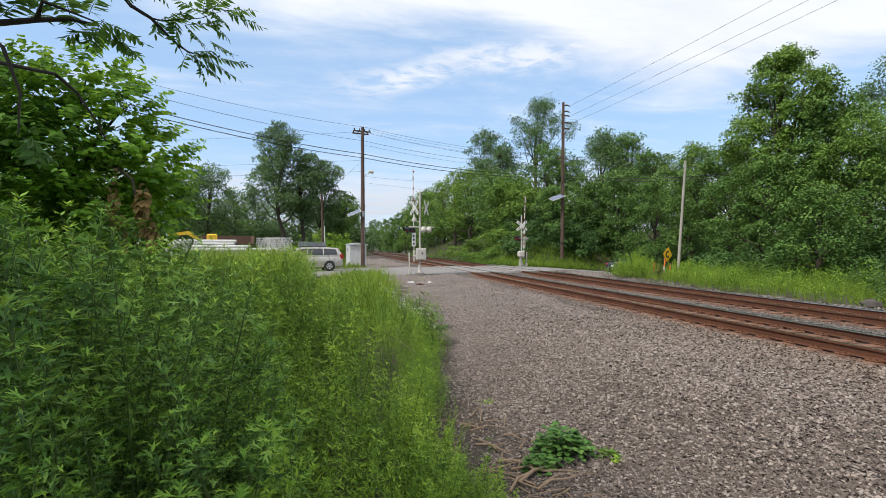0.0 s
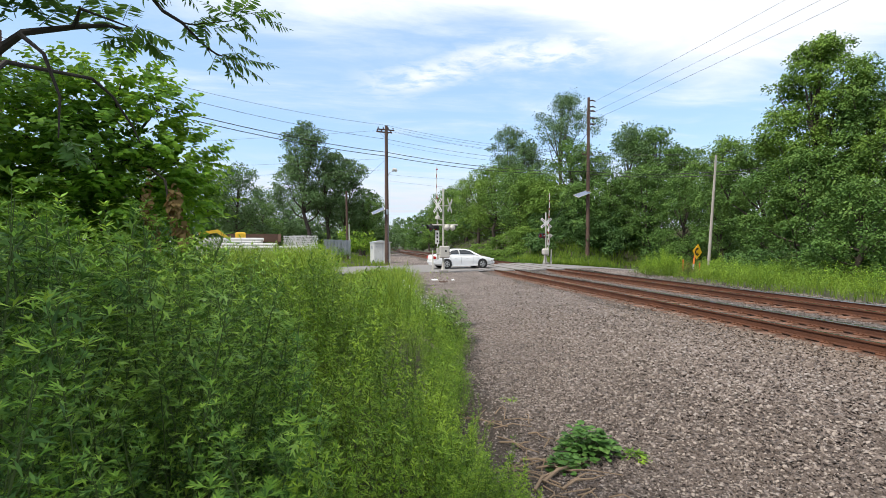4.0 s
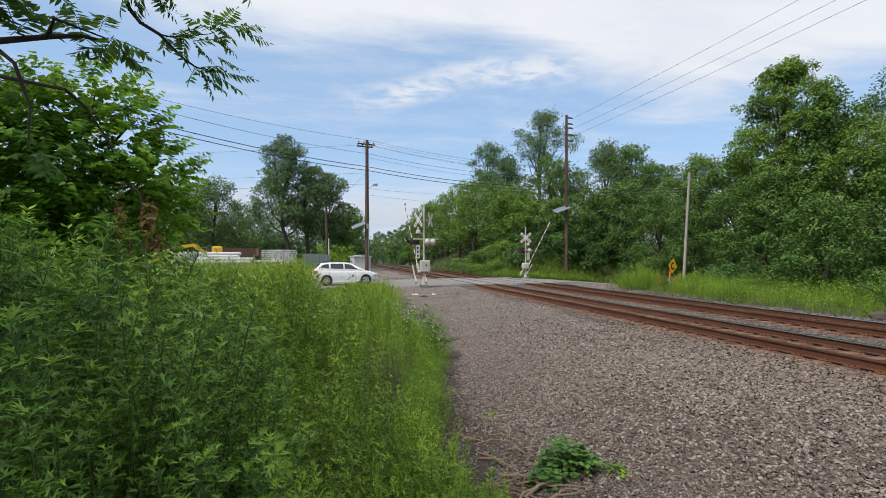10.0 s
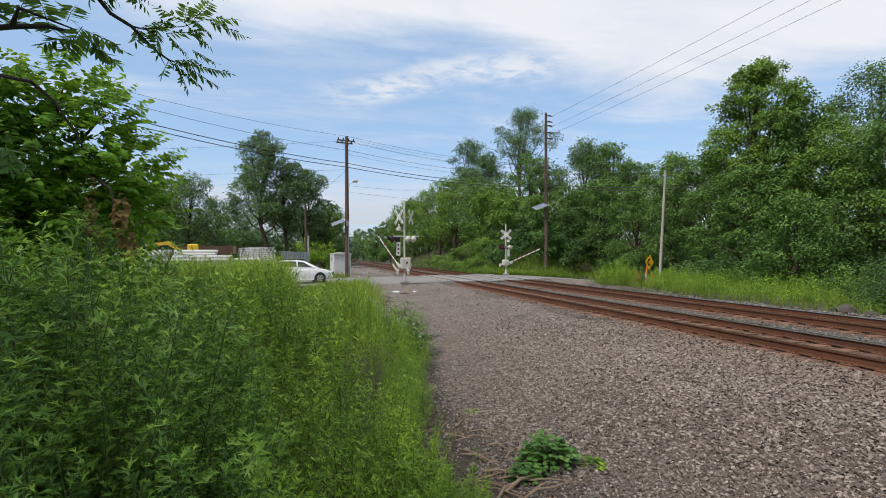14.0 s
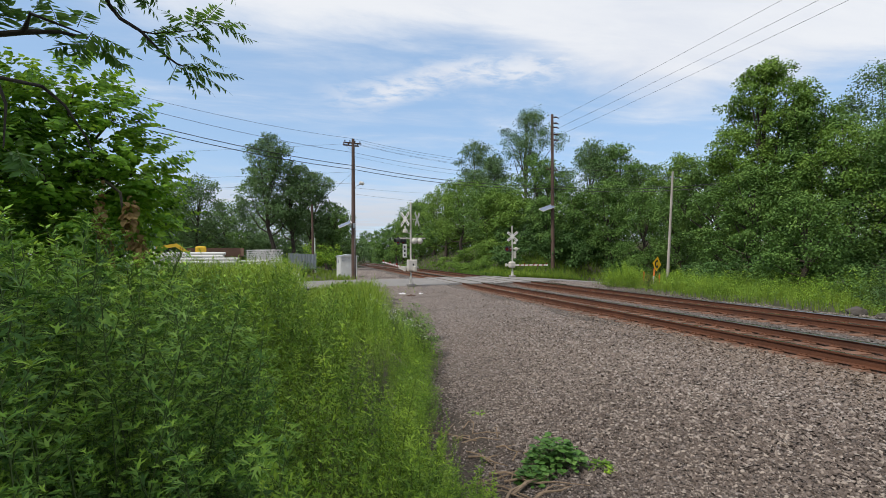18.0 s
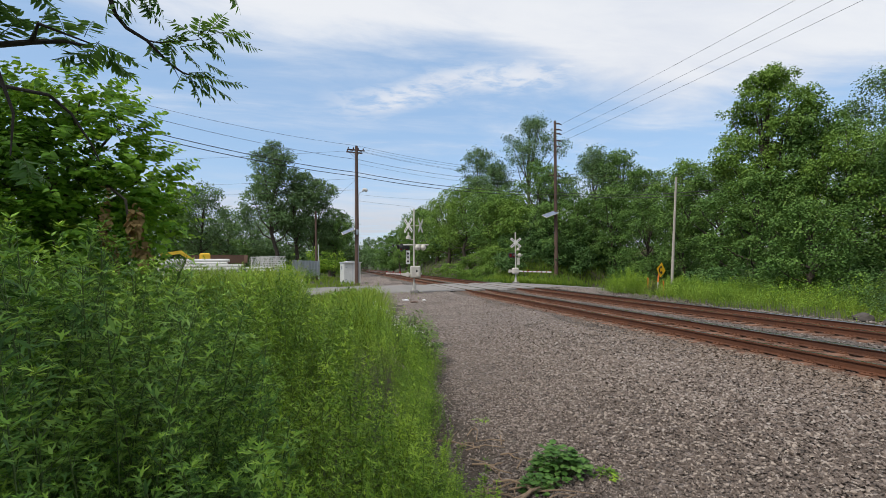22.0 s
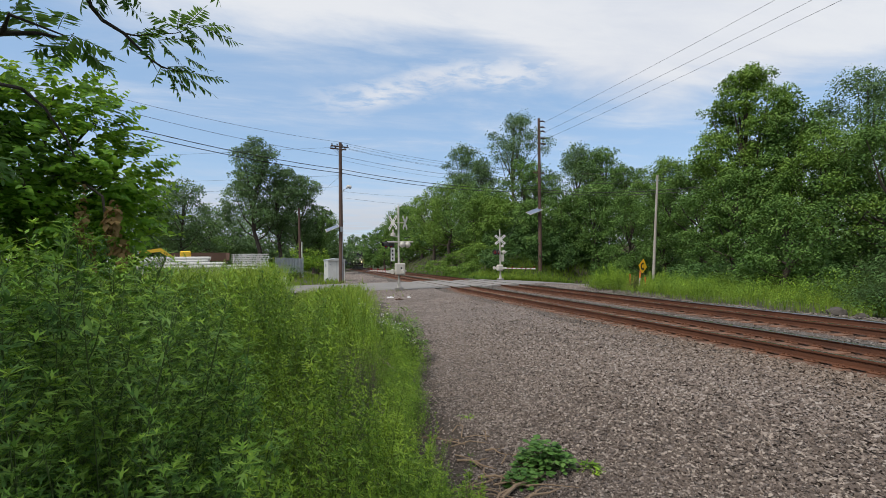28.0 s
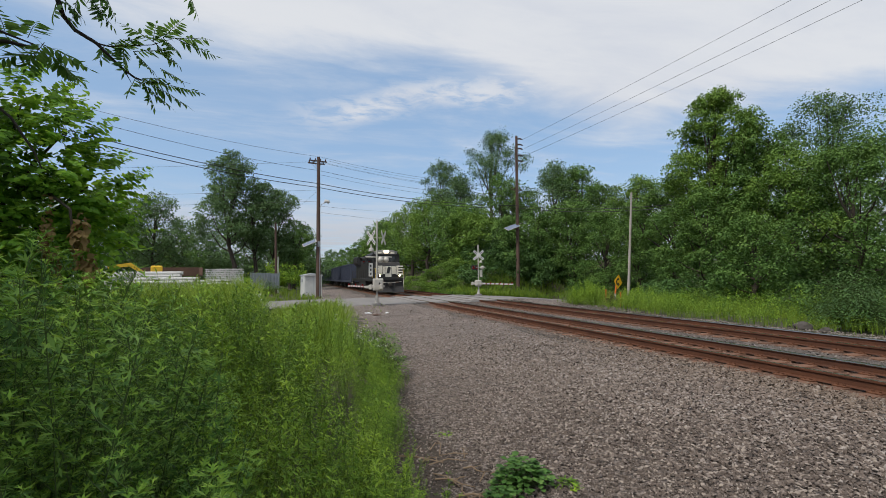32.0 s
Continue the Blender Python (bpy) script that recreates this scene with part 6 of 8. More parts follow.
def make_litter():
    rng = random.Random(4)
    for x, y, w, mat, lab in ((4.03, 24.4, 0.55, M_RUST, "dark rusty scrap lying on the gravel"), (3.75, 25.6, 0.35, M_BAG, "white scrap of plastic on the gravel"), (4.75, 25.4, 0.3, M_BAG, "white paper scrap on the gravel")):
        g = Geo().box((0, 0, 0.03), (w, 0.18, 0.05), pose(0, 0, 0, 6, 3, 0), chamfer=0.01).box((0.08, 0.05, 0.05), (w * 0.4, 0.1, 0.05), pose(0, 0, 0, 0, 12, 40), chamfer=0.01)
        tagged(part("scrap", g, mat, m=pose(x, y, on_land(x, y, 0.0) + 0.01, 0, 0, rng.uniform(0, 180))), lab, "litter")
    g = Geo().tube([(0, 0, 0.02), (0.45, 0.2, 0.03), (0.9, 0.55, 0.02)], [0.018, 0.014, 0.008], 6)
    tagged(part("stick", g, M_PALEBARK, m=pose(5.75, 13.85, on_land(5.75, 13.85, -0.02))), "bleached stick on the gravel", "stick")
    for x, y, a, l, r in ((1.42, 3.62, 24, 0.62, 0.017), (1.30, 3.50, 38, 0.50, 0.013), (1.36, 4.02, -38, 0.42, 0.012), (1.28, 4.40, -52, 0.40, 0.010), (1.62, 4.55, -60, 0.22, 0.009), (1.52, 3.48, 12, 0.45, 0.012), (1.44, 3.85, -30, 0.36, 0.010)):
        g = Geo().tube([(0, 0, 0.02), (l * 0.35, 0.04, 0.045), (l * 0.7, 0.02, 0.035), (l, 0.06, 0.02)], [r, r * 0.9, r * 0.7, r * 0.4], 7).tube([(l * 0.4, 0.04, 0.04), (l * 0.62, 0.13, 0.05)], [r * 0.5, r * 0.25], 5)
        tagged(part("dry_branch", g, M_DEAD, m=pose(x, y, on_land(x, y, -0.02), 0, 0, a)), "pale dry branch lying at the weeds' edge", "branch", "dry stalks on the gravel")
    for k in range(40):
        x, y = rng.uniform(1.0, 1.9), rng.uniform(3.3, 5.2)
        a, l = rng.uniform(0, 360), rng.uniform(0.15, 0.55)
        g = Geo().tube([(0, 0, 0.01), (l * 0.5, 0.03 * rng.uniform(-1, 1), 0.03 + 0.03 * rng.random()), (l, 0.06 * rng.uniform(-1, 1), 0.02)], [0.007, 0.006, 0.003], 5)
        tagged(part("dead_stalk", g, M_DEAD, m=pose(x, y, on_land(x, y, -0.02), 0, 0, a)), "dry broken stalk at the weeds' edge", "twig", "dry stalks on the gravel")


make_litter()


# ---- yard across the road ----
def make_yard():
    rng = random.Random(9)
    for x, y, n, layers, length, rz, z in ((-14.0, 53.0, 7, 6, 6.0, 4, 0.30), (-9.8, 54.5, 6, 3, 5.6, -3, 0.30), (-11.6, 50.6, 6, 4, 5.0, 2, 0.35), (-17.4, 51.5, 7, 6, 5.0, 6, 0.35)):
        r = empty("pipe_stack", pose(x, y, on_land(x, y, 0.02), 0, 0, rz), "stack of white plastic pipes on timber bearers", "pipe stack", "pipe stacks in the yard")
        for b in (-0.35, 0.35):
            part("bearer", Geo().box((length * b, 0, 0.15), (0.2, n * 0.34, 0.32), chamfer=0.02), M_TIE, r)
        for j in range(layers):
            for i in range(n - (j % 2)):
                yy, zz = (i - (n - 1) / 2 + 0.5 * (j % 2)) * 0.34, 0.31 + 0.17 + j * 0.30
                dx = rng.uniform(-0.2, 0.2)
                part("pipe", Geo().tube([(-length / 2 + dx, yy, zz), (length / 2 + dx, yy, zz)], 0.165, 10), M_WHITE, r)
    for x, y, w in ((-8.4, 57.0, 1.9), (-6.5, 57.4, 1.8), (-7.5, 58.8, 2.0)):
        r = empty("rack_bundle", pose(x, y, on_land(x, y, 0.02), 0, 0, rng.uniform(-6, 6)), "bundle of silvery welded frames strapped together", "metal frames", "frame bundles in the yard")
        part("pallet", Geo().box((0, 0, 0.5), (w, 1.2, 1.0), chamfer=0.03), M_GALV, r)
        for k in range(7):
            zz = 1.1 + k * 0.22
            part("frame_ring", Geo().tube([(-w / 2, -0.6, zz), (w / 2, -0.6, zz + rng.uniform(-.05, .05)), (w / 2, 0.6, zz), (-w / 2, 0.6, zz), (-w / 2, -0.6, zz)], 0.03, 5), M_WHITE, r)
        for k in range(10):
            a, b = rng.uniform(-w / 2, w / 2), rng.uniform(-w / 2, w / 2)
            part("strut", Geo().tube([(a, -0.62, 1.0), (b, -0.62, 2.5)], 0.035, 5), M_WHITE, r)
    x, y = -15.0, 64.0
    r = empty("steel_trough", pose(x, y, on_land(x, y), 0, 0, -5), "long brown rusted steel trough on stands", "steel trough")
    part("trough", Geo().prism([(-0.7, 1.7), (0.7, 1.7), (0.9, 2.75), (0.8, 2.75), (0.6, 1.8), (-0.6, 1.8), (-0.8, 2.75), (-0.9, 2.75)], "x", -2.2, 4), M_RUST, r)
    for k in range(3):
        part("stand", Geo().box((-1.8 + 2.7 * k, 0, 0.85), (0.3, 1.3, 1.7)), M_RUST, r)
    x, y = -13.8, 58.6
    r = empty("excavator", pose(x, y, on_land(x, y), 0, 0, 196), "yellow tracked excavator parked among the pipes", "excavator")
    for s in (-1, 1):
        part("crawler_track", Geo().prism([(-1.5, 0.1), (-1.2, 0.0), (1.2, 0.0), (1.5, 0.1), (1.6, 0.45), (1.3, 0.75), (-1.3, 0.75), (-1.6, 0.45)], "y", s * 0.95 - 0.25, s * 0.95 + 0.25), M_BLACK, r)
    part("engine_body", Geo().box((-0.5, 0, 1.55), (2.2, 2.2, 1.1), chamfer=0.12), M_MACHINE, r)
    cab = part("cab", Geo().box((0.75, 0.55, 1.95), (1.1, 1.0, 1.75), chamfer=0.12), M_MACHINE, r)
    part("cab_glass", Geo().box((0.78, 0.02, 2.25), (0.8, 0.03, 0.8)).box((1.32, 0.55, 2.2), (0.03, 0.8, 0.9)), M_BLACK, cab)
    part("boom", Geo().prism([(0.9, 1.5), (1.2, 1.3), (3.2, 2.75), (5.0, 2.5), (5.0, 2.8), (3.1, 3.15)], "y", -0.45, -0.1), M_MACHINE, r)
    part("stick_arm", Geo().prism([(4.7, 2.85), (5.1, 2.75), (4.4, 0.6), (4.1, 0.7)], "y", -0.4, -0.15), M_MACHINE, r)
    part("bucket", Geo().prism([(4.0, 0.7), (4.5, 0.6), (4.6, 0.1), (4.0, 0.0), (3.7, 0.3)], "y", -0.75, 0.2), M_RUST, r)
    # corrugated fence panels by the tree
    r = empty("sheet_fence", pose(-3.4, 58.5, on_land(-3.4, 58.5), 0, 0, 6), "grey corrugated sheet-metal fence panel by a tree", "fence")
    for k in range(3):
        g = Geo()
        o = []
        for i in range(25):
            o.append((-1.55 + k * 1.04 + i / 24 * 1.0, 0.03 * (1 if i % 4 in (1, 2) else -1)))
        n = len(o)
        g.add([(u, v, 0.5) for u, v in o] + [(u, v, 2.35 - 0.05 * k) for u, v in o] + [(u, v + 0.01, 0.5) for u, v in o] + [(u, v + 0.01, 2.35 - 0.05 * k) for u, v in o],
              [(i, i + 1, n + i + 1, n + i) for i in range(n - 1)] + [(2 * n + i, 3 * n + i, 3 * n + i + 1, 2 * n + i + 1) for i in range(n - 1)] + [(n + i, n + i + 1, 3 * n + i + 1, 3 * n + i) for i in range(n - 1)])
        part("panel", g, M_GALV, r)
    for k in range(4):
        part("post", Geo().box((-1.57 + k * 1.05, 0.08, 1.2), (0.06, 0.06, 2.4)), M_GALV, r)
    g = empty("guard_rail", pose(-8, 47.5, on_land(-8, 47.5), 0, 0, -4), "low weathered steel guard rail beside the road", "guard rail")
    part("rail_beam", Geo().prism([(-0.04, 0.62), (0.03, 0.66), (-0.02, 0.74), (0.03, 0.82), (-0.04, 0.86), (-0.06, 0.86), (0.0, 0.82), (-0.05, 0.74), (0.0, 0.66), (-0.06, 0.62)], "x", -5, 5), M_GALV, g)
    for k in range(6):
        part("post", Geo().box((-4.8 + k * 1.92, 0.08, 0.4), (0.12, 0.12, 0.85)), M_POLE, g)


make_yard()


# ---- nearest tree, its hanging boughs, and the leafy tree behind ----
def pinnate(rng, a, b, leaflets=11, size=0.115, droop=0.06):
    """One compound leaf from a to b: leaflets in pairs, on a thin rib. Returns leaf quads and the rib's points."""
    a, b = np.array(a, float), np.array(b, float)
    d = b - a
    n = np.linalg.norm(d)
    side = np.cross(d, (0, 0, 1.0))
    side /= np.linalg.norm(side) + 1e-9
    up = np.cross(side, d / n)
    V, F = [], []
    for i in range(leaflets):
        u = 0.12 + 0.88 * i / (leaflets - 1)
        p = a + d * u - np.array([0, 0, droop * u * u * n * 3])
        for s in ((-1, 1) if i < leaflets - 1 else (0,)):
            l = size * (0.75 + 0.5 * math.sin(math.pi * u)) * rng.uniform(0.85, 1.15)
            out = (side * s * 0.9 + d / n * (0.38 if s else 1.0) - up * rng.uniform(0.1, 0.7) + rng.normal(size=3) * 0.12)
            out /= np.linalg.norm(out)
            w = np.cross(out, up + rng.normal(size=3) * 0.3)
            w /= np.linalg.norm(w)
            o = len(V)
            V += [p, p + out * l * 0.3 + w * l * 0.14, p + out * l * 0.65 + w * l * 0.11, p + out * l, p + out * l * 0.65 - w * l * 0.11, p + out * l * 0.3 - w * l * 0.14]
            F += [(o, o + 1, o + 2, o + 3), (o, o + 3, o + 4, o + 5)]
    return np.array(V), np.array(F), [a, a + d * 0.5 - np.array([0, 0, droop * 0.75 * n]), b - np.array([0, 0, droop * 3 * n])]


def make_near_tree():
    rng = np.random.default_rng(77)
    x, y = -3.62, 4.80
    z0 = on_land(x, y, 0.1)
    r = empty("overhanging_tree", pose(0, 0, 0), "dark-barked tree with feathery compound leaves hanging over the weeds", "tree")
    M_DARKBARK = surface("dark furrowed bark", (0.014, 0.011, 0.009), (0.045, 0.036, 0.029), 0.95, grain=18, blotch=3, bump=0.9)
    t = part("trunk", Geo().tube([(x, y, z0), (-3.57, 4.83, 2.2), (-3.5, 4.88, 3.5), (-3.4, 4.95, 4.3), (-3.3, 5.0, 6.2), (-3.35, 5.1, 8.5)], [0.17, 0.115, 0.105, 0.09, 0.08, 0.04], 12), M_DARKBARK, r, smooth=True)
    boughs = [
        ([(-3.48, 4.86, 3.2), (-3.23, 4.75, 3.38), (-3.03, 4.8, 3.6), (-2.68, 4.92, 3.73), (-2.47, 5.03, 3.81), (-2.27, 5.12, 3.81)], 0.045),
        ([(-2.68, 4.92, 3.73), (-2.57, 4.80, 3.85), (-2.2, 4.93, 3.76)], 0.025),
        ([(-3.0, 4.7, 3.55), (-2.75, 4.6, 3.35), (-2.66, 4.66, 3.0), (-2.64, 4.6, 2.62)], 0.022),
        ([(-3.42, 4.93, 4.2), (-2.9, 4.6, 4.75), (-2.1, 4.3, 4.4), (-1.84, 4.24, 4.07), (-1.8, 4.39, 3.81), (-1.74, 4.46, 3.73), (-1.61, 4.53, 3.67), (-1.5, 4.61, 3.56), (-1.44, 4.65, 3.51), (-1.37, 4.69, 3.47), (-1.32, 4.71, 3.46)], 0.026),
        ([(-1.61, 4.53, 3.67), (-1.53, 4.56, 3.67), (-1.43, 4.58, 3.7), (-1.23, 4.61, 3.75), (-1.06, 4.64, 3.85)], 0.008),
        ([(-1.44, 4.65, 3.51), (-1.4, 4.7, 3.42)], 0.006),
        ([(-1.5, 4.61, 3.56), (-1.46, 4.63, 3.55)], 0.005),
        ([(-1.84, 4.24, 4.07), (-1.63, 4.33, 4.10), (-1.36, 4.35, 4.19), (-0.94, 4.44, 4.24)], 0.010),
        ([(-3.4, 4.9, 4.6), (-3.3, 4.6, 5.2), (-2.9, 4.4, 5.6)], 0.04),
        ([(-3.55, 4.85, 3.0), (-3.7, 5.6, 3.6), (-3.44, 6.67, 3.81), (-3.24, 6.76, 3.62), (-3.05, 6.85, 3.26), (-2.97, 6.89, 3.05)], 0.03),
        ([(-3.5, 4.9, 3.8), (-3.2, 4.5, 4.3), (-2.9, 4.3, 4.3), (-2.6, 4.35, 4.15)], 0.03),
    ]
    LV, LF, no = [], [], 0
    ribs = Geo()
    for pts, rad in boughs:
        k = len(pts)
        part("bough", Geo().tube(pts, [rad * (1 - 0.75 * i / (k - 1)) for i in range(k)], 7), M_DARKBARK, r, smooth=True)

    def spray(p, d, count, length, spread=0.5):
        nonlocal no
        for _ in range(count):
            v = np.array(d, float) + rng.normal(size=3) * spread * (1, 1, 0.25)
            v = v / np.linalg.norm(v) * length * rng.uniform(0.75, 1.2)
            q = np.array(p) + rng.normal(size=3) * 0.05
            V, F, rib = pinnate(rng, q, q + v)
            LV.append(V), LF.append(F + no)
            no += len(V)
            ribs.tube(rib, [0.004, 0.003, 0.0015], 3)
    def frond(p, q):
        nonlocal no
        V, F, rib = pinnate(rng, p, q, leaflets=max(6, int(math.dist(p, q) / 0.026)), size=0.082, droop=0.02)
        LV.append(V), LF.append(F + no)
        no += len(V)
        ribs.tube(rib, [0.004, 0.003, 0.0015], 3)
    # fronds along the lowest bough, fanned out from its twigs
    for p, ends in (((-1.58, 4.59, 3.68), ((-1.35, 4.52, 3.75), (-1.58, 4.53, 3.55))), ((-1.45, 4.62, 3.71), ((-1.42, 4.57, 3.6), (-1.33, 4.52, 3.76), (-1.43, 4.61, 3.49))),
                    ((-1.38, 4.65, 3.69), ((-1.21, 4.66, 3.53), (-1.06, 4.61, 3.74))), ((-1.23, 4.64, 3.80), ((-1.40, 4.47, 3.85), (-1.17, 4.50, 3.91), (-1.02, 4.66, 3.63), (-1.09, 4.55, 3.86))),
                    ((-1.15, 4.64, 3.84), ((-0.98, 4.51, 3.97), (-1.0, 4.58, 3.70))), ((-1.06, 4.66, 3.86), ((-0.78, 4.60, 3.88), (-0.72, 4.66, 3.76))),
                    ((-1.38, 4.73, 3.48), ((-0.86, 4.76, 3.45), (-1.10, 4.77, 3.28), (-1.42, 4.67, 3.32))), ((-1.33, 4.74, 3.49), ((-0.96, 4.79, 3.31), (-1.23, 4.75, 3.25), (-1.14, 4.69, 3.50))), ((-1.19, 4.74, 3.60), ((-0.98, 4.72, 3.50),)),
                    ((-1.82, 4.37, 3.96), ((-1.85, 4.34, 3.76), (-1.66, 4.39, 3.81))), ((-1.68, 4.38, 4.06), ((-1.47, 4.46, 3.81), (-1.74, 4.38, 3.76))), ((-1.56, 4.38, 4.12), ((-1.45, 4.43, 3.88), (-1.54, 4.42, 3.83))), ((-0.94, 4.46, 4.25), ((-0.85, 4.51, 4.03),))):
        for q in ends:
            frond(p, q)
    for p, d, c, l in (
                       ((-2.27, 5.12, 3.81), (0.4, 0.1, 0.0), 4, 0.32), ((-2.47, 5.03, 3.83), (0.2, -0.1, 0.3), 5, 0.36), ((-2.68, 4.92, 3.76), (0.1, -0.1, 0.35), 5, 0.38), ((-2.2, 4.93, 3.78), (0.3, 0, -0.1), 4, 0.34),
                       ((-2.9, 4.85, 3.7), (-0.1, -0.1, 0.4), 5, 0.4), ((-3.1, 4.8, 3.7), (-0.3, -0.1, 0.4), 5, 0.42), ((-2.6, 4.35, 4.15), (0.3, 0, -0.1), 4, 0.4), ((-2.9, 4.3, 4.3), (0.1, -0.1, -0.1), 5, 0.42), ((-2.9, 4.4, 5.6), (0.3, 0, 0), 5, 0.5),
                       ((-2.64, 4.6, 2.62), (0.05, 0, -0.4), 2, 0.25), ((-3.2, 4.5, 4.5), (0.0, -0.2, 0.2), 5, 0.5), ((-3.35, 5.0, 6.0), (0, -0.2, 0.3), 12, 0.6), ((-3.3, 5.1, 7.6), (0, 0, 0.3), 14, 0.6)):
        spray(p, d, int(c * (0.75 if p[0] < -2.1 else 1.15) + 0.5), l)
    tagged(part("leaves", np_mesh("leaves", np.concatenate(LV), np.concatenate(LF), M_PINN), None, r), kind="stuff")
    # unseen lobes and their boughs, added to shade the weeds and the mulberry
    over = [((-5.6, 1.6, 6.6), (1.8, 1.8, 1.3)), ((-5.2, 0.0, 7.2), (1.8, 1.8, 1.2)), ((-7.0, 1.0, 6.4), (1.8, 1.8, 1.3)), ((-9.4, 7.0, 8.8), (2.1, 2.1, 1.5)), ((-11.2, 7.4, 8.6), (2.0, 2.0, 1.5))]
    for c, _ in over:
        part("bough", Geo().tube([(-3.35, 5.0, 5.6), ((c[0] - 3.35) / 2, (c[1] + 5.0) / 2, c[2] - 0.6), c], [0.07, 0.05, 0.02], 7), M_BARK, r, smooth=True)
    V, F = scatter(LEAF_V, LEAF_F, leaf_places(rng, [c for c, _ in over], [q for _, q in over], 8500, 0.29, shell=0.15))
    tagged(part("upper_crown", np_mesh("upper_crown", V, F, M_PINN), None, r), kind="stuff")
    tagged(part("leaf_ribs", ribs, M_STALK, r), kind="stuff")
    # the tree with broad leaves behind the weeds
    x, y = -4.5, 9.2
    r = empty("mulberry_tree", pose(x, y, on_land(x, y, 0.1)), "dense mulberry tree with large glossy green leaves behind the weeds", "tree")
    part("trunk", Geo().tube([(0, 0, 0), (0.05, 0, 1.2), (-0.1, 0.1, 2.4), (0, 0.1, 3.8)], [0.16, 0.13, 0.10, 0.04], 10), M_BARK, r, smooth=True)
    lobes = [((0.95, -0.3, 4.55), (0.6, 0.7, 0.55)), ((0.4, -0.4, 4.9), (0.8, 0.8, 0.6)), ((-0.5, -0.2, 4.7), (0.9, 0.9, 0.7)), ((1.25, -0.2, 3.7), (0.75, 0.8, 0.7)), ((1.35, -0.1, 3.0), (0.65, 0.7, 0.6)), ((1.1, -0.2, 2.3), (0.6, 0.7, 0.5)), ((0.2, -0.9, 3.7), (1.0, 0.8, 0.9)), ((0.3, -0.9, 2.7), (1.0, 0.8, 0.7)),
             ((-0.9, -0.9, 3.9), (1.1, 0.8, 0.9)), ((-0.9, -0.8, 2.8), (1.1, 0.9, 0.8)), ((-2.2, -0.6, 3.6), (1.2, 1.0, 1.0)), ((-2.2, -0.6, 2.4), (1.2, 1.0, 0.9)), ((-3.4, -0.4, 3.2), (1.2, 1.0, 1.1)), ((-1.5, -0.2, 4.6), (1.0, 0.9, 0.7)), ((-2.7, 0, 4.6), (1.1, 0.9, 0.8)), ((0.5, 0.3, 3.2), (1.2, 1.0, 1.2)), ((-4.6, -0.4, 3.6), (1.2, 1.0, 1.4)), ((-1.6, 1.0, 3.3), (1.8, 0.8, 1.3)), ((-3.4, 1.0, 3.2), (1.6, 0.8, 1.3))]
    for c, rr in lobes:
        part("branch", Geo().tube([(0, 0.05, max(0.8, c[2] - 1.6)), (c[0] * 0.5, c[1] * 0.5, c[2] - 0.5), c], [0.05, 0.03, 0.01], 5), M_BARK, r)
    # leafy shoots grow out of every lobe, leaves in two ranks, hanging from their stalks
    rg, rows = np.random.default_rng(5), []
    C, Q = np.array([c for c, _ in lobes]), np.array([q for _, q in lobes])
    weight = (Q[:, 0] * Q[:, 2]) / (Q[:, 0] * Q[:, 2]).sum()
    for _ in range(3000):
        k = rg.choice(len(C), p=weight)
        d = rg.normal(size=3)
        d /= np.linalg.norm(d)
        p = C[k] + d * Q[k] * rg.uniform(0.35, 0.85)
        d = d * (1, 1, 0.6) + rg.normal(size=3) * 0.3 + (0, 0, 0.55)
        d *= rg.uniform(0.35, 0.62) / np.linalg.norm(d)
        side = np.cross(d, (0, 0, 1.0))
        side /= np.linalg.norm(side) + 1e-9
        for j in range(12):
            t = (j + 0.5) / 12
            v = side * (1 if j % 2 else -1) + d * 1.1 + (0, 0, rg.uniform(-0.9, 0.0)) + rg.normal(size=3) * 0.2
            rows.append((p + d * t - np.array([0, 0, 0.12 * t * t]), v, np.array([0, 0, 0.6]) + d * 1.8 + rg.normal(size=3) * 0.3, rg.uniform(0.09, 0.14) * (1.1 - 0.4 * t)))
    P = blade_frames(*[np.array([r_[i] for r_ in rows]) for i in range(4)])
    heart = np.array([(0, 0, 0), (0.36, 0.16, 0.05), (0.36, 0.50, 0.05), (0, 1.0, -0.12), (-0.36, 0.50, 0.05), (-0.36, 0.16, 0.05)], float)
    V, F = scatter(heart, np.array([(0, 1, 2, 3), (0, 3, 4, 5)]), P)
    tagged(part("crown", np_mesh("crown", V, F, M_MULB), None, r), kind="stuff")
    lob = [((1.55, -1.25, 2.75), (0.10, 0.10, 0.5)), ((1.2, -1.35, 2.85), (0.07, 0.07, 0.5)), ((1.66, -1.2, 2.3), (0.11, 0.11, 0.3)), ((1.3, -1.3, 2.4), (0.06, 0.06, 0.3))]
    P = leaf_places(np.random.default_rng(6), [c for c, _ in lob], [q for _, q in lob], 230, 0.10, droop=1.2, shell=0.1)
    V, F = scatter(heart, np.array([(0, 1, 2, 3), (0, 3, 4, 5)]), P)
    d = part("withered_leaves", np_mesh("withered_leaves", V, F, M_DRY), None, r, "brown withered leaves hanging from a broken branch")
    part("broken_branch", Geo().tube([(0.9, -0.6, 3.5), (1.4, -1.2, 3.2), (1.55, -1.25, 2.2)], [0.03, 0.02, 0.008], 5), M_BARK, d)


make_near_tree()


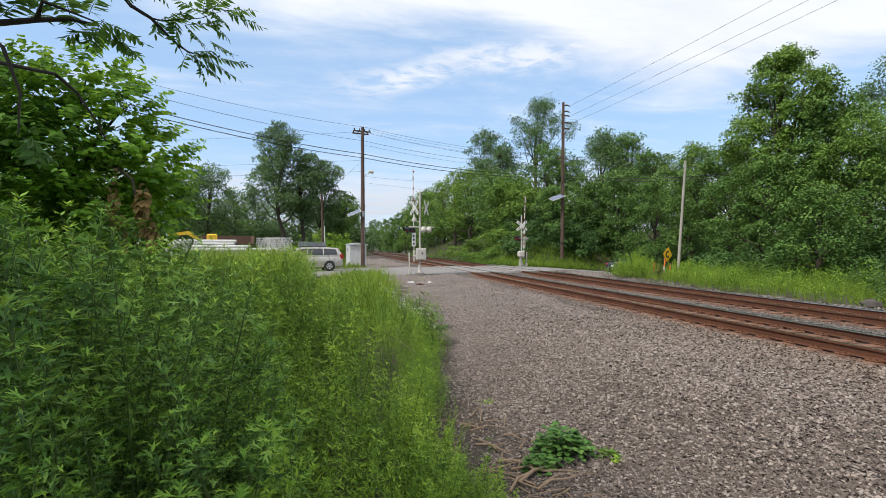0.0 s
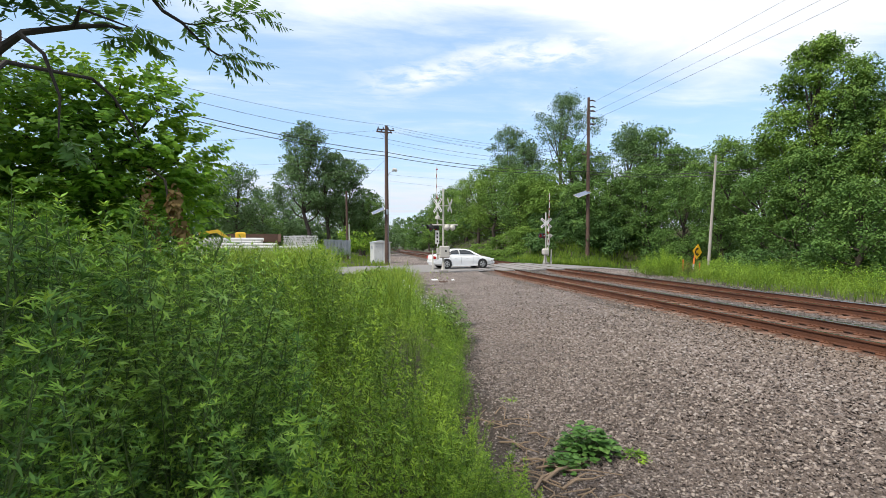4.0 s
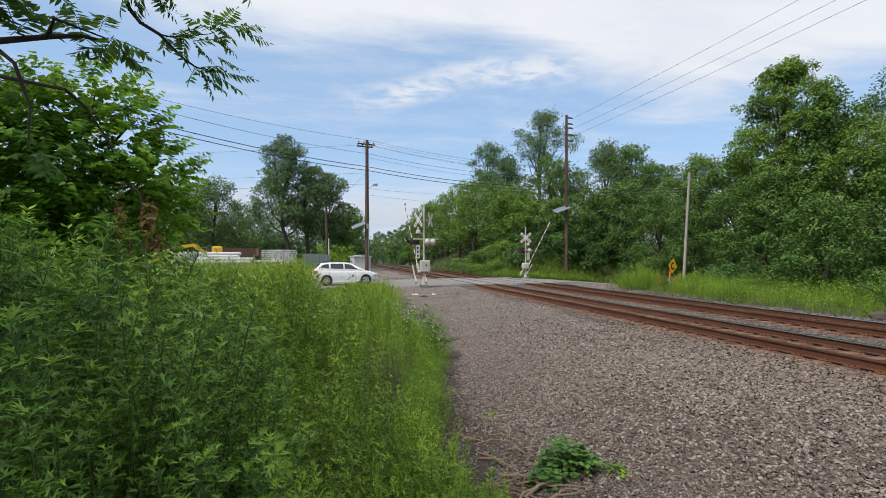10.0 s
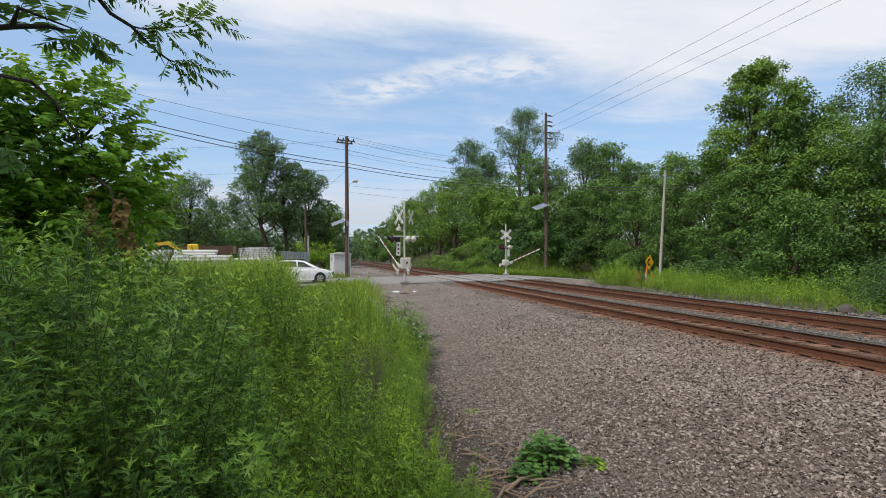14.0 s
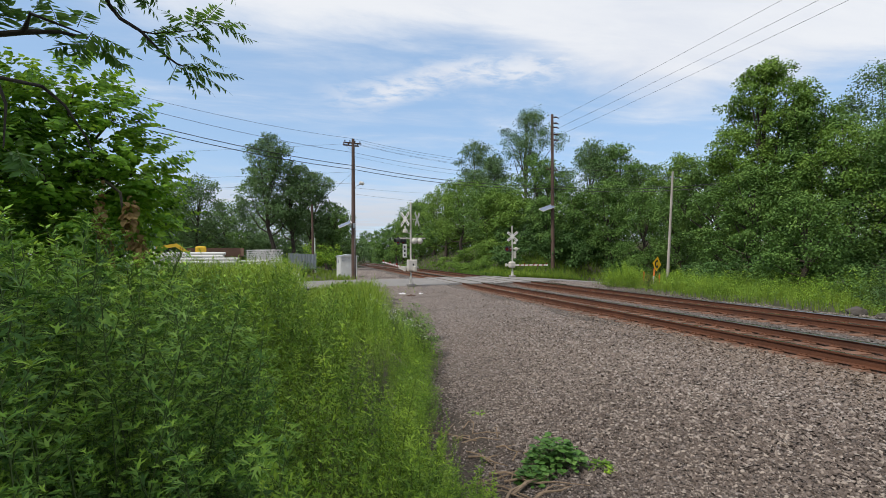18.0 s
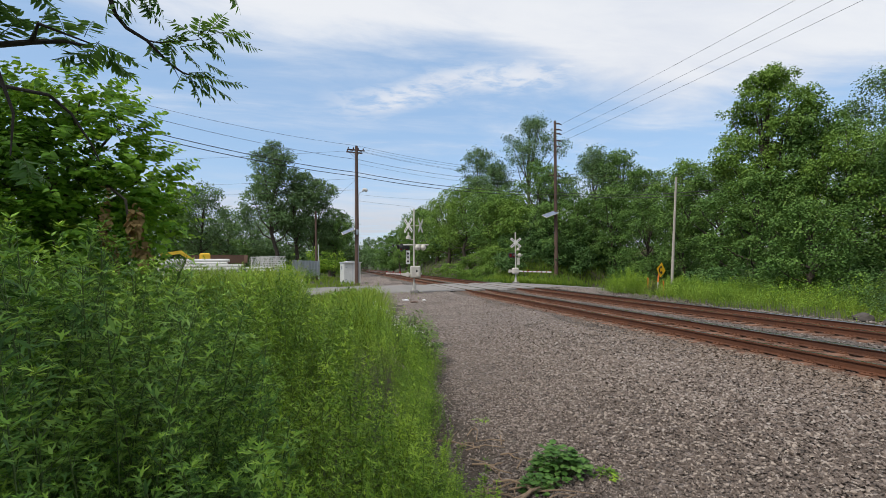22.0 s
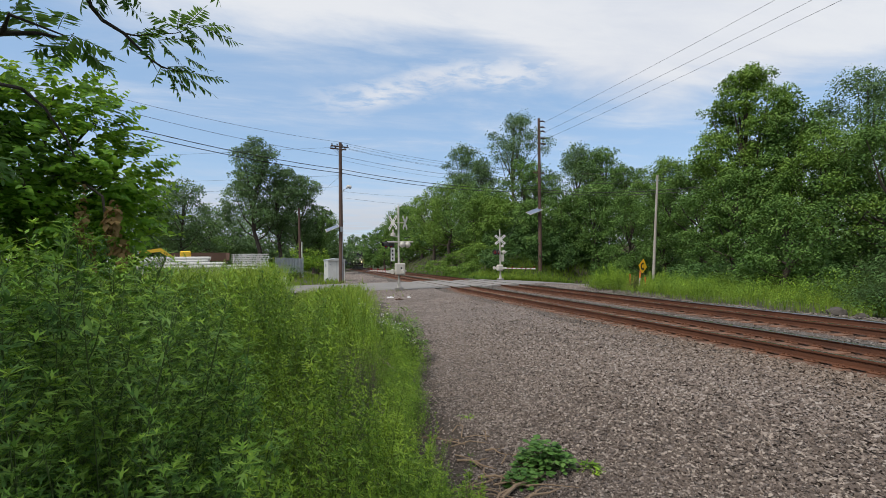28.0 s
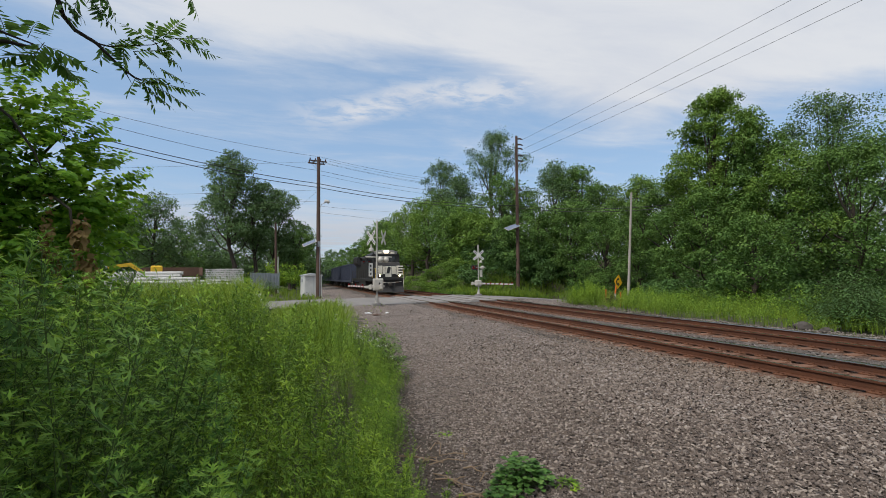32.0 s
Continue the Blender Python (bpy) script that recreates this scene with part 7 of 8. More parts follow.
# ---- single plants ----
def round_leaf():
    """A broad leaf with five blunt lobes, cupped along its rib."""
    V = [(0, 0.42, -0.06)]
    n = 15
    for k in range(n):
        a = 2 * math.pi * k / n - math.pi / 2
        r = 0.50 * (1 + 0.20 * math.cos(5 * (a - math.pi / 2)))
        V.append((math.cos(a) * r, 0.48 + math.sin(a) * r, 0.05 * abs(math.cos(a)) - 0.12 * max(0, math.sin(a))))
    return np.array(V), np.array([(0, 1 + k, 1 + (k + 1) % n) for k in range(n)])


def leafy_plant(name, x, y, n, spread, height, leaf, mat, label, seed, lobes=2):
    rng = np.random.default_rng(seed)
    r = empty(name, pose(x, y, on_land(x, y, 0.0)), label, "plant")
    V0, F0 = lobed_leaf(lobes, 1.0, 1.1, 0.25) if lobes >= 0 else round_leaf()
    pos, yaw, tilt, s = [], [], [], []
    st = Geo()
    for k in range(n):
        a, d = rng.uniform(0, 6.28), spread * rng.random() ** 0.6
        h = height * (1 - 0.65 * (d / spread) ** 2) * rng.uniform(0.35, 1.0)
        p = (math.cos(a) * d, math.sin(a) * d * 0.8, h)
        pos.append(p), yaw.append(a - math.pi / 2 + rng.normal() * 0.7), tilt.append(rng.uniform(-0.5, 0.4)), s.append(leaf * rng.uniform(0.6, 1.2))
        if k % 4 == 0:
            st.tube([(p[0] * 0.2, p[1] * 0.2, 0.0), (p[0] * 0.7, p[1] * 0.7, h * 0.7), p], [0.006, 0.004, 0.002], 4)
    yaw, tilt = np.array(yaw), np.array(tilt)
    V, F = scatter(V0, F0, frames_of(np.array(pos), yaw, tilt, yaw + np.pi / 2, np.array(s)))
    tagged(part("leaves", np_mesh("leaves", V, F, mat), None, r), kind="stuff")
    part("stem", st, M_STALK, r)
    return r


leafy_plant("gravel_weed", 2.02, 4.08, 300, 0.27, 0.30, 0.060, M_CLUMP, "low clump of lobed green leaves growing out of the gravel", 1, -1)
leafy_plant("gravel_weed", 1.72, 3.85, 110, 0.17, 0.15, 0.052, M_CLUMP, "flat clump of lobed green leaves on the gravel", 5, -1)
leafy_plant("gravel_weed", 2.42, 3.95, 50, 0.11, 0.09, 0.06, M_MUG_Y, "small bright green seedling clump on the gravel", 2, 1)
leafy_plant("gravel_weed", 1.75, 5.6, 18, 0.09, 0.05, 0.05, M_MUG_Y, "tiny green seedling on the gravel", 3, 1)
leafy_plant("shrub", 19.6, 26.1, 900, 0.6, 1.0, 0.09, M_DRY, "dull grey-green dried shrub in the grass", 4, 0)
# the next two shrubs also carry shade in their leaf colour
leafy_plant("shrub", 19.5, 11.8, 3400, 1.8, 1.6, 0.16, M_SHADED, "spreading leafy shrub at the wood's edge", 6, 0)
leafy_plant("shrub", 23.4, 14.4, 4200, 2.4, 2.4, 0.17, M_SHADED, "large leafy shrub at the wood's edge", 7, 0)
leafy_plant("shrub", 24.0, 17.6, 1600, 1.4, 1.3, 0.17, M_TREE, "leafy shrub among the long grass", 8, 0)
leafy_plant("shrub", -3.0, 56.0, 900, 1.6, 1.6, 0.25, M_TREE, "round dark green shrub before the fence panel", 9, 0)
leafy_plant("shrub", 26.5, 24.5, 1100, 2.2, 2.0, 0.22, M_TREE, "leafy shrub at the wood's edge", 10, 0)
leafy_plant("shrub", 29.5, 27.5, 1100, 2.4, 2.2, 0.24, M_TREE, "leafy shrub below the trees", 11, 0)


def weed_clump(x, y, spread, height, n, seed, label):
    """A mound of upright feathery weeds."""
    rng = np.random.default_rng(seed)
    kinds = [shoot_plant(rng, 1.0, 12, 0.20, 5, 0.085, 0, 0.9, start=0.1, rise=1.8, tip=4) for _ in range(4)]
    spots = []
    for _ in range(n):
        a, d = rng.uniform(0, 6.28), spread * rng.random() ** 0.5
        px, py = x + math.cos(a) * d, y + math.sin(a) * d * 0.8
        spots.append((px, py, float(land(px, py)) - 0.03, height * (1 - 0.5 * (d / spread) ** 2) * rng.uniform(0.7, 1.1)))
    sow("weed_clump", spots, kinds, M_MUG_Y, label, "weeds", M_STALK_Y)


weed_clump(20.0, 29.0, 1.7, 1.75, 150, 21, "tall bright green clump of weeds beside the marker posts")
weed_clump(22.6, 27.6, 1.8, 1.35, 130, 22, "bright green weeds round the warning sign")
weed_clump(18.7, 27.4, 1.4, 1.45, 110, 23, "dense bright green weeds beside the ballast")
weed_clump(24.6, 25.4, 1.9, 1.15, 110, 24, "bright green weeds before the dark wood")
weed_clump(21.2, 23.2, 1.8, 0.95, 100, 25, "knee-high bright green weeds along the ballast")
leafy_plant("broad_leaf_weed", 1.66, 9.4, 620, 0.50, 0.80, 0.12, M_TREE_B, "broad-leaved green weed leaning over the gravel", 12, 0)
leafy_plant("broad_leaf_weed", 1.88, 11.2, 620, 0.55, 0.95, 0.125, M_TREE_B, "broad-leaved green weed beside the white flowers", 13, 0)


def make_fleabane():
    """White daisy heads over the weeds."""
    rng = np.random.default_rng(41)
    r = empty("white_flowers", pose(0, 0, 0), "loose patch of small white daisies over green weeds", "flowers", kind="stuff")
    g = Geo()
    pet = [(math.cos(k * math.pi / 4) * (1 if k % 2 else 0.8), math.sin(k * math.pi / 4) * (1 if k % 2 else 0.8), 0) for k in range(8)]
    V, F, S = [], [], Geo()
    for _ in range(75):
        y0 = rng.normal(11.8, 1.4)
        x0 = weed_edge(y0) - abs(rng.normal(0.22, 0.25))
        z0 = on_land(x0, y0) + max(0.55, thicket_height(x0, y0)) * rng.uniform(0.9, 1.08)
        for _ in range(rng.integers(3, 8)):
            x, y, z = x0 + rng.normal() * 0.05, y0 + rng.normal() * 0.05, z0 + rng.normal() * 0.02
            o = len(V)
            tx, ty = rng.normal(size=2) * 0.5
            s = rng.uniform(0.009, 0.016)
            V += [(x + p[0] * s, y + p[1] * s, z + (p[0] * tx + p[1] * ty) * s) for p in pet]
            F += [(o, o + 1, o + 2, o + 3), (o, o + 3, o + 4, o + 7), (o + 4, o + 5, o + 6, o + 7)]
            S.tube([(x0, y0, z0 - 0.35), (x, y, z)], 0.002, 3)
    tagged(part("flower_heads", np_mesh("flower_heads", V, F, M_PETAL), None, r), kind="stuff")
    tagged(part("stems", S, M_STALK, r), kind="stuff")


make_fleabane()


def make_tall_stalks():
    """A few tall dark horseweed stalks that stand over the rest."""
    rng = np.random.default_rng(61)
    for x, y, h in ((-0.60, 6.0, 1.90), (-0.47, 6.2, 1.78), (-0.70, 6.3, 1.62), (0.9, 17.0, 1.25)):
        sv, sf, lv, lf = stem_plant(rng, h, 90, 0.11, 0, branch=0.05, lean=0.05, start=0.3)
        r = empty("horseweed", pose(x, y, on_land(x, y)), "tall dark green horseweed stalk with narrow leaves", "weed")
        tagged(part("leaves", np_mesh("leaves", lv, lf, M_MUG), None, r), kind="stuff")
        part("stalk", np_mesh("stalk", sv, sf, M_STALK), None, r)


make_tall_stalks()

# ---- cars ----
M_CARWHITE = surface("white car paint", (0.70, 0.71, 0.71), (0.78, 0.785, 0.79), 0.22, grain=3, blotch=1, bump=0.0, spec=0.6)
M_CARSILVER = surface("champagne silver car paint", (0.40, 0.37, 0.33), (0.48, 0.45, 0.41), 0.3, 0.5, grain=3, blotch=1, bump=0.0)
M_CARDARK = surface("dark blue car paint", (0.02, 0.024, 0.035), (0.04, 0.045, 0.06), 0.25, 0.2, grain=3, blotch=1, bump=0.0)
M_GLASS = surface("tinted car glass", (0.016, 0.02, 0.023), (0.03, 0.035, 0.04), 0.06, grain=3, blotch=1, bump=0.0, spec=0.8)
M_TYRE = surface("tyre rubber", (0.012, 0.012, 0.012), (0.028, 0.027, 0.026), 0.85, grain=20, blotch=3, bump=0.1)
M_ALLOY = surface("alloy wheel", (0.38, 0.38, 0.39), (0.55, 0.55, 0.56), 0.3, 0.7, grain=20, blotch=3, bump=0.0)
M_TAIL = surface("red tail lamp", (0.35, 0.015, 0.015), (0.48, 0.03, 0.025), 0.15, bump=0.0)
M_HEADLAMP = surface("clear headlamp", (0.45, 0.46, 0.48), (0.62, 0.63, 0.65), 0.08, bump=0.0)


def loft(rings):
    g = Geo()
    n = len(rings[0])
    for r in rings:
        g.v += [tuple(p) for p in r]
    for i in range(len(rings) - 1):
        for k in range(n):
            a, b = i * n + k, i * n + (k + 1) % n
            g.f.append((a, b, b + n, a + n))
    g.f.append(tuple(range(n))[::-1])
    g.f.append(tuple((len(rings) - 1) * n + k for k in range(n)))
    return g


def interp(st, x):
    for a, b in zip(st, st[1:]):
        if a[0] <= x <= b[0]:
            u = (x - a[0]) / (b[0] - a[0])
            return [p + (q - p) * u for p, q in zip(a, b)]
    return list(st[0] if x < st[0][0] else st[-1])


def make_car(name, label, paint, body, top, wheels, wr, panes, rack=False, suv=False):
    """body: stations (x, z under, z shoulder, half width); top: stations (x, z belt, z roof, half width at belt, at roof); rear to front."""
    root = empty(name, pose(0, 0, 0), label, "car")
    rings = []
    for x, zb, zs, hw in body:
        prof = [(0.80, zb), (0.97, zb + 0.10), (1.0, zb + (zs - zb) * 0.45), (0.985, zs - 0.13), (0.90, zs - 0.02), (0.45, zs + 0.015)]
        rings.append([(x, hw * u, z) for u, z in prof] + [(x, -hw * u, z) for u, z in prof[::-1]])
    b = part("body", loft(rings), paint, root, smooth=True)
    rings = []
    for x, zb, zr, h0, h1 in top:
        prof = [(h0, zb - 0.06), (h0 * 0.985, zb + (zr - zb) * 0.35), (h1 * 1.02, zb + (zr - zb) * 0.86), (h1 * 0.86, zb + (zr - zb) * 0.97), (h1 * 0.4, zr)]
        rings.append([(x, u, z) for u, z in prof] + [(x, -u, z) for u, z in prof[::-1]])
    part("cabin", loft(rings), paint, root, smooth=True)

    def side(x, v):
        _, zb, zr, h0, h1 = interp(top, x)
        return h0 * 0.985 + (h1 * 1.02 - h0 * 0.985) * (v - 0.35) / 0.51 if v > 0.35 else h0 + (h0 * 0.985 - h0) * v / 0.35, zb + (zr - zb) * v
    for s in (-1, 1):
        for quad in panes:
            (x0, v0), (x1, v1), (x2, v2), (x3, v3) = quad
            g, nu, nv = Geo(), 8, 5
            for j in range(nv + 1):
                for i in range(nu + 1):
                    u, w = i / nu, j / nv
                    x = (x0 + (x1 - x0) * u) * (1 - w) + (x3 + (x2 - x3) * u) * w
                    v = (v0 + (v1 - v0) * u) * (1 - w) + (v3 + (v2 - v3) * u) * w
                    hy, z = side(x, v)
                    g.v.append((x, s * (hy + 0.014), z))
            g.f = [(a, a + 1, a + nu + 2, a + nu + 1) for j in range(nv) for i in range(nu) for a in [j * (nu + 1) + i]]
            part("side_window", g, M_GLASS, root)
    for name2, i0, i1 in (("rear_window", 0, 1), ("windscreen", -1, -2)):
        a, c = top[i0], top[i1]
        pts = []
        for u, f in ((0.16, 0.80), (0.90, 0.78)):
            x, zb, zr, h0, h1 = [p + (q - p) * u for p, q in zip(a, c)]
            hh = (h0 + (h1 - h0) * 0.9) * f
            pts += [(x, hh, zr + 0.014), (x, -hh, zr + 0.014)]
        pts = [pts[0], pts[1], pts[3], pts[2]]
        sx = -0.012 if i0 == 0 else 0.012
        pts = [(p[0] + sx, p[1], p[2]) for p in pts]
        part(name2, Geo().add(pts + [(p[0], p[1], p[2] - 0.03) for p in pts], [(0, 1, 2, 3), (7, 6, 5, 4), (0, 4, 5, 1), (1, 5, 6, 2), (2, 6, 7, 3), (3, 7, 4, 0)]), M_GLASS, root)
    xr, xf = body[0][0], body[-1][0]
    zs_r, zs_f = body[1][2], body[-2][2]
    hw = max(q[3] for q in body)
    for s in (-1, 1):
        part("tail_lamp", Geo().box((xr + 0.10, s * hw * 0.80, zs_r - 0.18 + (0.12 if suv else 0)), (0.26, 0.22, 0.20 + (0.2 if suv else 0)), pose(0, 0, 0, 0, 8, s * 14), chamfer=0.04), M_TAIL, root)
        part("headlamp", Geo().box((xf - 0.20, s * hw * 0.76, zs_f - 0.13), (0.34, 0.30, 0.15), pose(0, 0, 0, 0, -12, s * -22), chamfer=0.05), M_HEADLAMP, root)
        mx = top[-1][0] - 0.35
        part("mirror", Geo().box((mx, s * (hw + 0.09), top[-1][1] + 0.06), (0.12, 0.18, 0.13), chamfer=0.04), paint, root)
        for dx in (0.15, -0.75):
            part("door_handle", Geo().box((dx, s * (hw + 0.004), top[-1][1] - 0.14), (0.18, 0.03, 0.03), chamfer=0.008), paint, root)
        for dx in (0.62, -0.30, -1.1):
            part("door_gap", Geo().box((dx, s * (hw * 0.995 + 0.003), body[2][1] + 0.42), (0.008, 0.008, 0.52)), M_BLACK, root)
        part("sill", Geo().box((0, s * hw * 0.93, body[2][1] + 0.03), (wheels[1] - wheels[0] - wr * 2.2, 0.12, 0.10), chamfer=0.03), paint if not suv else M_BLACK, root)
    part("number_plate", Geo().box((xr - 0.005, 0, 0.62 if not suv else 0.85), (0.02, 0.32, 0.16)), M_WHITE, root, "blank pale number plate")
    part("rear_bumper", Geo().box((xr + 0.08, 0, 0.48), (0.20, hw * 1.8, 0.22), chamfer=0.07), paint, root)
    part("front_bumper", Geo().box((xf - 0.08, 0, 0.42), (0.20, hw * 1.7, 0.24), chamfer=0.07), paint, root)
    part("grille", Geo().box((xf + 0.005, 0, 0.60), (0.04, hw * 0.9, 0.10), chamfer=0.01), M_BLACK, root)
    if rack:
        for s in (-1, 1):
            part("roof_rail", Geo().tube([(-1.4, s * 0.55, top[2][2] + 0.03), (0.4, s * 0.55, top[2][2] + 0.05)], 0.02, 6), M_BLACK, root)
    spin = []
    for x in wheels:
        for s in (-1, 1):
            part("wheel_arch", Geo().tube([(x, s * hw * 0.90, wr + 0.02), (x, s * (hw + 0.006), wr + 0.02)], wr * 1.14, 24), M_BLACK, root)
            w = part("wheel", Geo().tube([(0, -0.10, 0), (0, -0.09, 0), (0, 0.09, 0), (0, 0.10, 0)], [wr * 0.9, wr, wr, wr * 0.9], 24), M_TYRE, root, m=pose(x, s * (hw - 0.085), wr), smooth=True)
            part("rim", Geo().tube([(0, s * 0.095, 0), (0, s * 0.108, 0)], [wr * 0.66, wr * 0.62], 20), M_ALLOY, w)
            for k in range(5):
                part("spoke_gap", Geo().box((0, 0, 0), (0.07, 0.006, 0.11), chamfer=0.002).moved(pose(0, s * 0.110, 0, 0, k * 72, 0) @ pose(0, 0, wr * 0.40)), M_BLACK, w)
            part("hub", Geo().tube([(0, s * 0.10, 0), (0, s * 0.12, 0)], wr * 0.14, 10), M_ALLOY, w)
            spin.append((w, x, s * (hw - 0.085), wr))
    return root, spin


SEDAN, SEDAN_WHEELS = make_car(
    "white_sedan", "white four-door sedan driving over the crossing", M_CARWHITE,
    [(-2.40, 0.42, 0.86, 0.62), (-2.32, 0.26, 0.98, 0.80), (-1.6, 0.20, 1.01, 0.88), (-0.4, 0.18, 0.97, 0.90), (0.7, 0.18, 0.95, 0.90), (1.6, 0.20, 0.88, 0.88), (2.15, 0.24, 0.76, 0.80), (2.38, 0.34, 0.62, 0.58)],
    [(-1.95, 0.96, 1.00, 0.74, 0.66), (-1.05, 0.97, 1.37, 0.80, 0.60), (-0.5, 0.97, 1.44, 0.82, 0.61), (0.1, 0.96, 1.43, 0.82, 0.61), (0.55, 0.95, 1.33, 0.82, 0.62), (1.25, 0.92, 0.96, 0.78, 0.68)],
    (-1.40, 1.36), 0.33, [[(-1.40, 0.22), (-0.47, 0.20), (-0.47, 0.84), (-0.95, 0.82)], [(-0.40, 0.20), (0.85, 0.22), (0.42, 0.80), (-0.40, 0.85)]])
HATCH, HATCH_WHEELS = make_car(
    "white_hatchback", "white five-door hatchback with roof rails waiting at the crossing", M_CARWHITE,
    [(-2.10, 0.44, 0.98, 0.66), (-2.02, 0.28, 1.06, 0.80), (-1.4, 0.22, 1.06, 0.87), (-0.4, 0.20, 1.02, 0.885), (0.7, 0.20, 1.00, 0.885), (1.45, 0.22, 0.95, 0.86), (1.98, 0.26, 0.82, 0.78), (2.18, 0.36, 0.66, 0.58)],
    [(-2.0, 1.04, 1.10, 0.74, 0.68), (-1.62, 1.03, 1.46, 0.80, 0.62), (-1.0, 1.02, 1.53, 0.82, 0.64), (0.0, 1.00, 1.53, 0.82, 0.64), (0.45, 0.99, 1.44, 0.82, 0.64), (1.28, 0.97, 1.01, 0.78, 0.68)],
    (-1.28, 1.32), 0.33, [[(-1.75, 0.42), (-1.12, 0.24), (-1.12, 0.84), (-1.5, 0.80)], [(-1.02, 0.22), (-0.18, 0.20), (-0.18, 0.85), (-1.02, 0.85)], [(-0.10, 0.20), (0.88, 0.24), (0.34, 0.80), (-0.10, 0.85)]], rack=True)
VAN, VAN_WHEELS = make_car(
    "silver_minivan", "champagne silver minivan driving away along the road", M_CARSILVER,
    [(-2.50, 0.44, 1.02, 0.78), (-2.44, 0.28, 1.10, 0.90), (-1.7, 0.22, 1.10, 0.96), (-0.4, 0.20, 1.06, 0.98), (0.9, 0.20, 1.04, 0.98), (1.75, 0.22, 0.98, 0.95), (2.35, 0.28, 0.84, 0.84), (2.55, 0.38, 0.70, 0.62)],
    [(-2.48, 1.06, 1.14, 0.84, 0.80), (-2.22, 1.06, 1.66, 0.88, 0.70), (-1.4, 1.06, 1.74, 0.90, 0.72), (0.2, 1.05, 1.74, 0.90, 0.72), (0.75, 1.04, 1.62, 0.90, 0.72), (1.75, 1.00, 1.04, 0.84, 0.76)],
    (-1.50, 1.50), 0.35, [[(-2.10, 0.22), (-1.12, 0.18), (-1.12, 0.84), (-2.02, 0.82)], [(-1.04, 0.18), (0.0, 0.18), (0.0, 0.85), (-1.04, 0.85)], [(0.08, 0.18), (1.30, 0.22), (0.66, 0.82), (0.08, 0.85)]], rack=True, suv=True)
DARK, DARK_WHEELS = make_car(
    "dark_sedan", "dark blue sedan driving away beyond the grass", M_CARDARK,
    [(-2.35, 0.42, 0.88, 0.62), (-2.28, 0.26, 0.98, 0.80), (-1.6, 0.20, 1.00, 0.88), (-0.4, 0.18, 0.97, 0.89), (0.7, 0.18, 0.95, 0.89), (1.6, 0.20, 0.88, 0.87), (2.1, 0.24, 0.76, 0.80), (2.32, 0.34, 0.62, 0.58)],
    [(-1.95, 0.96, 1.00, 0.74, 0.66), (-1.05, 0.97, 1.38, 0.80, 0.60), (-0.5, 0.97, 1.45, 0.82, 0.61), (0.1, 0.96, 1.44, 0.82, 0.61), (0.55, 0.95, 1.33, 0.82, 0.62), (1.25, 0.92, 0.96, 0.78, 0.68)],
    (-1.38, 1.34), 0.33, [[(-1.40, 0.22), (-0.47, 0.20), (-0.47, 0.84), (-0.95, 0.82)], [(-0.40, 0.20), (0.85, 0.22), (0.42, 0.80), (-0.40, 0.85)]])

# ---- train ----
M_LOCO = surface("black locomotive paint", (0.009, 0.009, 0.0095), (0.024, 0.022, 0.021), 0.6, grain=12, blotch=1, bump=0.05, wear=0.25, wear_col=(0.09, 0.08, 0.07))
M_CREAM = surface("cream stripe paint", (0.62, 0.58, 0.48), (0.74, 0.70, 0.60), 0.5, grain=12, blotch=1, bump=0.05, wear=0.2, wear_col=(0.35, 0.30, 0.24))
M_ROOF = surface("pale grey roof", (0.20, 0.20, 0.20), (0.34, 0.335, 0.33), 0.7, grain=12, blotch=1, bump=0.05)
M_GONDOLA = surface("dark blue-grey car paint", (0.03, 0.038, 0.062), (0.065, 0.075, 0.11), 0.6, grain=8, blotch=0.8, bump=0.08, wear=0.3, wear_col=(0.085, 0.06, 0.05))
M_TRUCK = surface("grimy cast steel", (0.02, 0.018, 0.016), (0.06, 0.05, 0.042), 0.8, 0.2, grain=12, blotch=2, bump=0.2)
M_GOLD = surface("yellow handrail paint", (0.50, 0.36, 0.06), (0.62, 0.46, 0.10), 0.5, bump=0.0)
M_LIGHT = glow_mat("lit headlight", (1.0, 0.88, 0.62), 26.0)
M_DITCH = glow_mat("lit ditch light", (1.0, 0.70, 0.32), 11.0)


def bogie(parent, x, axles, r):
    """A truck: side frames, axles and wheels."""
    half = (len(axles) - 1) and max(abs(a) for a in axles)
    t = part("truck", Geo().box((x, 0, r + 0.12), (half * 2 + 0.5, 2.0, 0.28), chamfer=0.05), M_TRUCK, parent)
    for s in (-1, 1):
        part("side_frame", Geo().prism([(x - half - 0.75, r - 0.05), (x - half - 0.75, r + 0.25), (x - 0.5, r + 0.50), (x + 0.5, r + 0.50), (x + half + 0.75, r + 0.25), (x + half + 0.75, r - 0.05), (x + 0.45, r - 0.25), (x - 0.45, r - 0.25)], "y", s * 1.08 - 0.09, s * 1.08 + 0.09), M_TRUCK, t)
        for a in axles:
            part("wheel", Geo().tube([(x + a, s * 0.71, r), (x + a, s * 0.74, r), (x + a, s * 0.86, r)], [r + 0.025, r, r], 20), M_TRUCK, t)
    return t


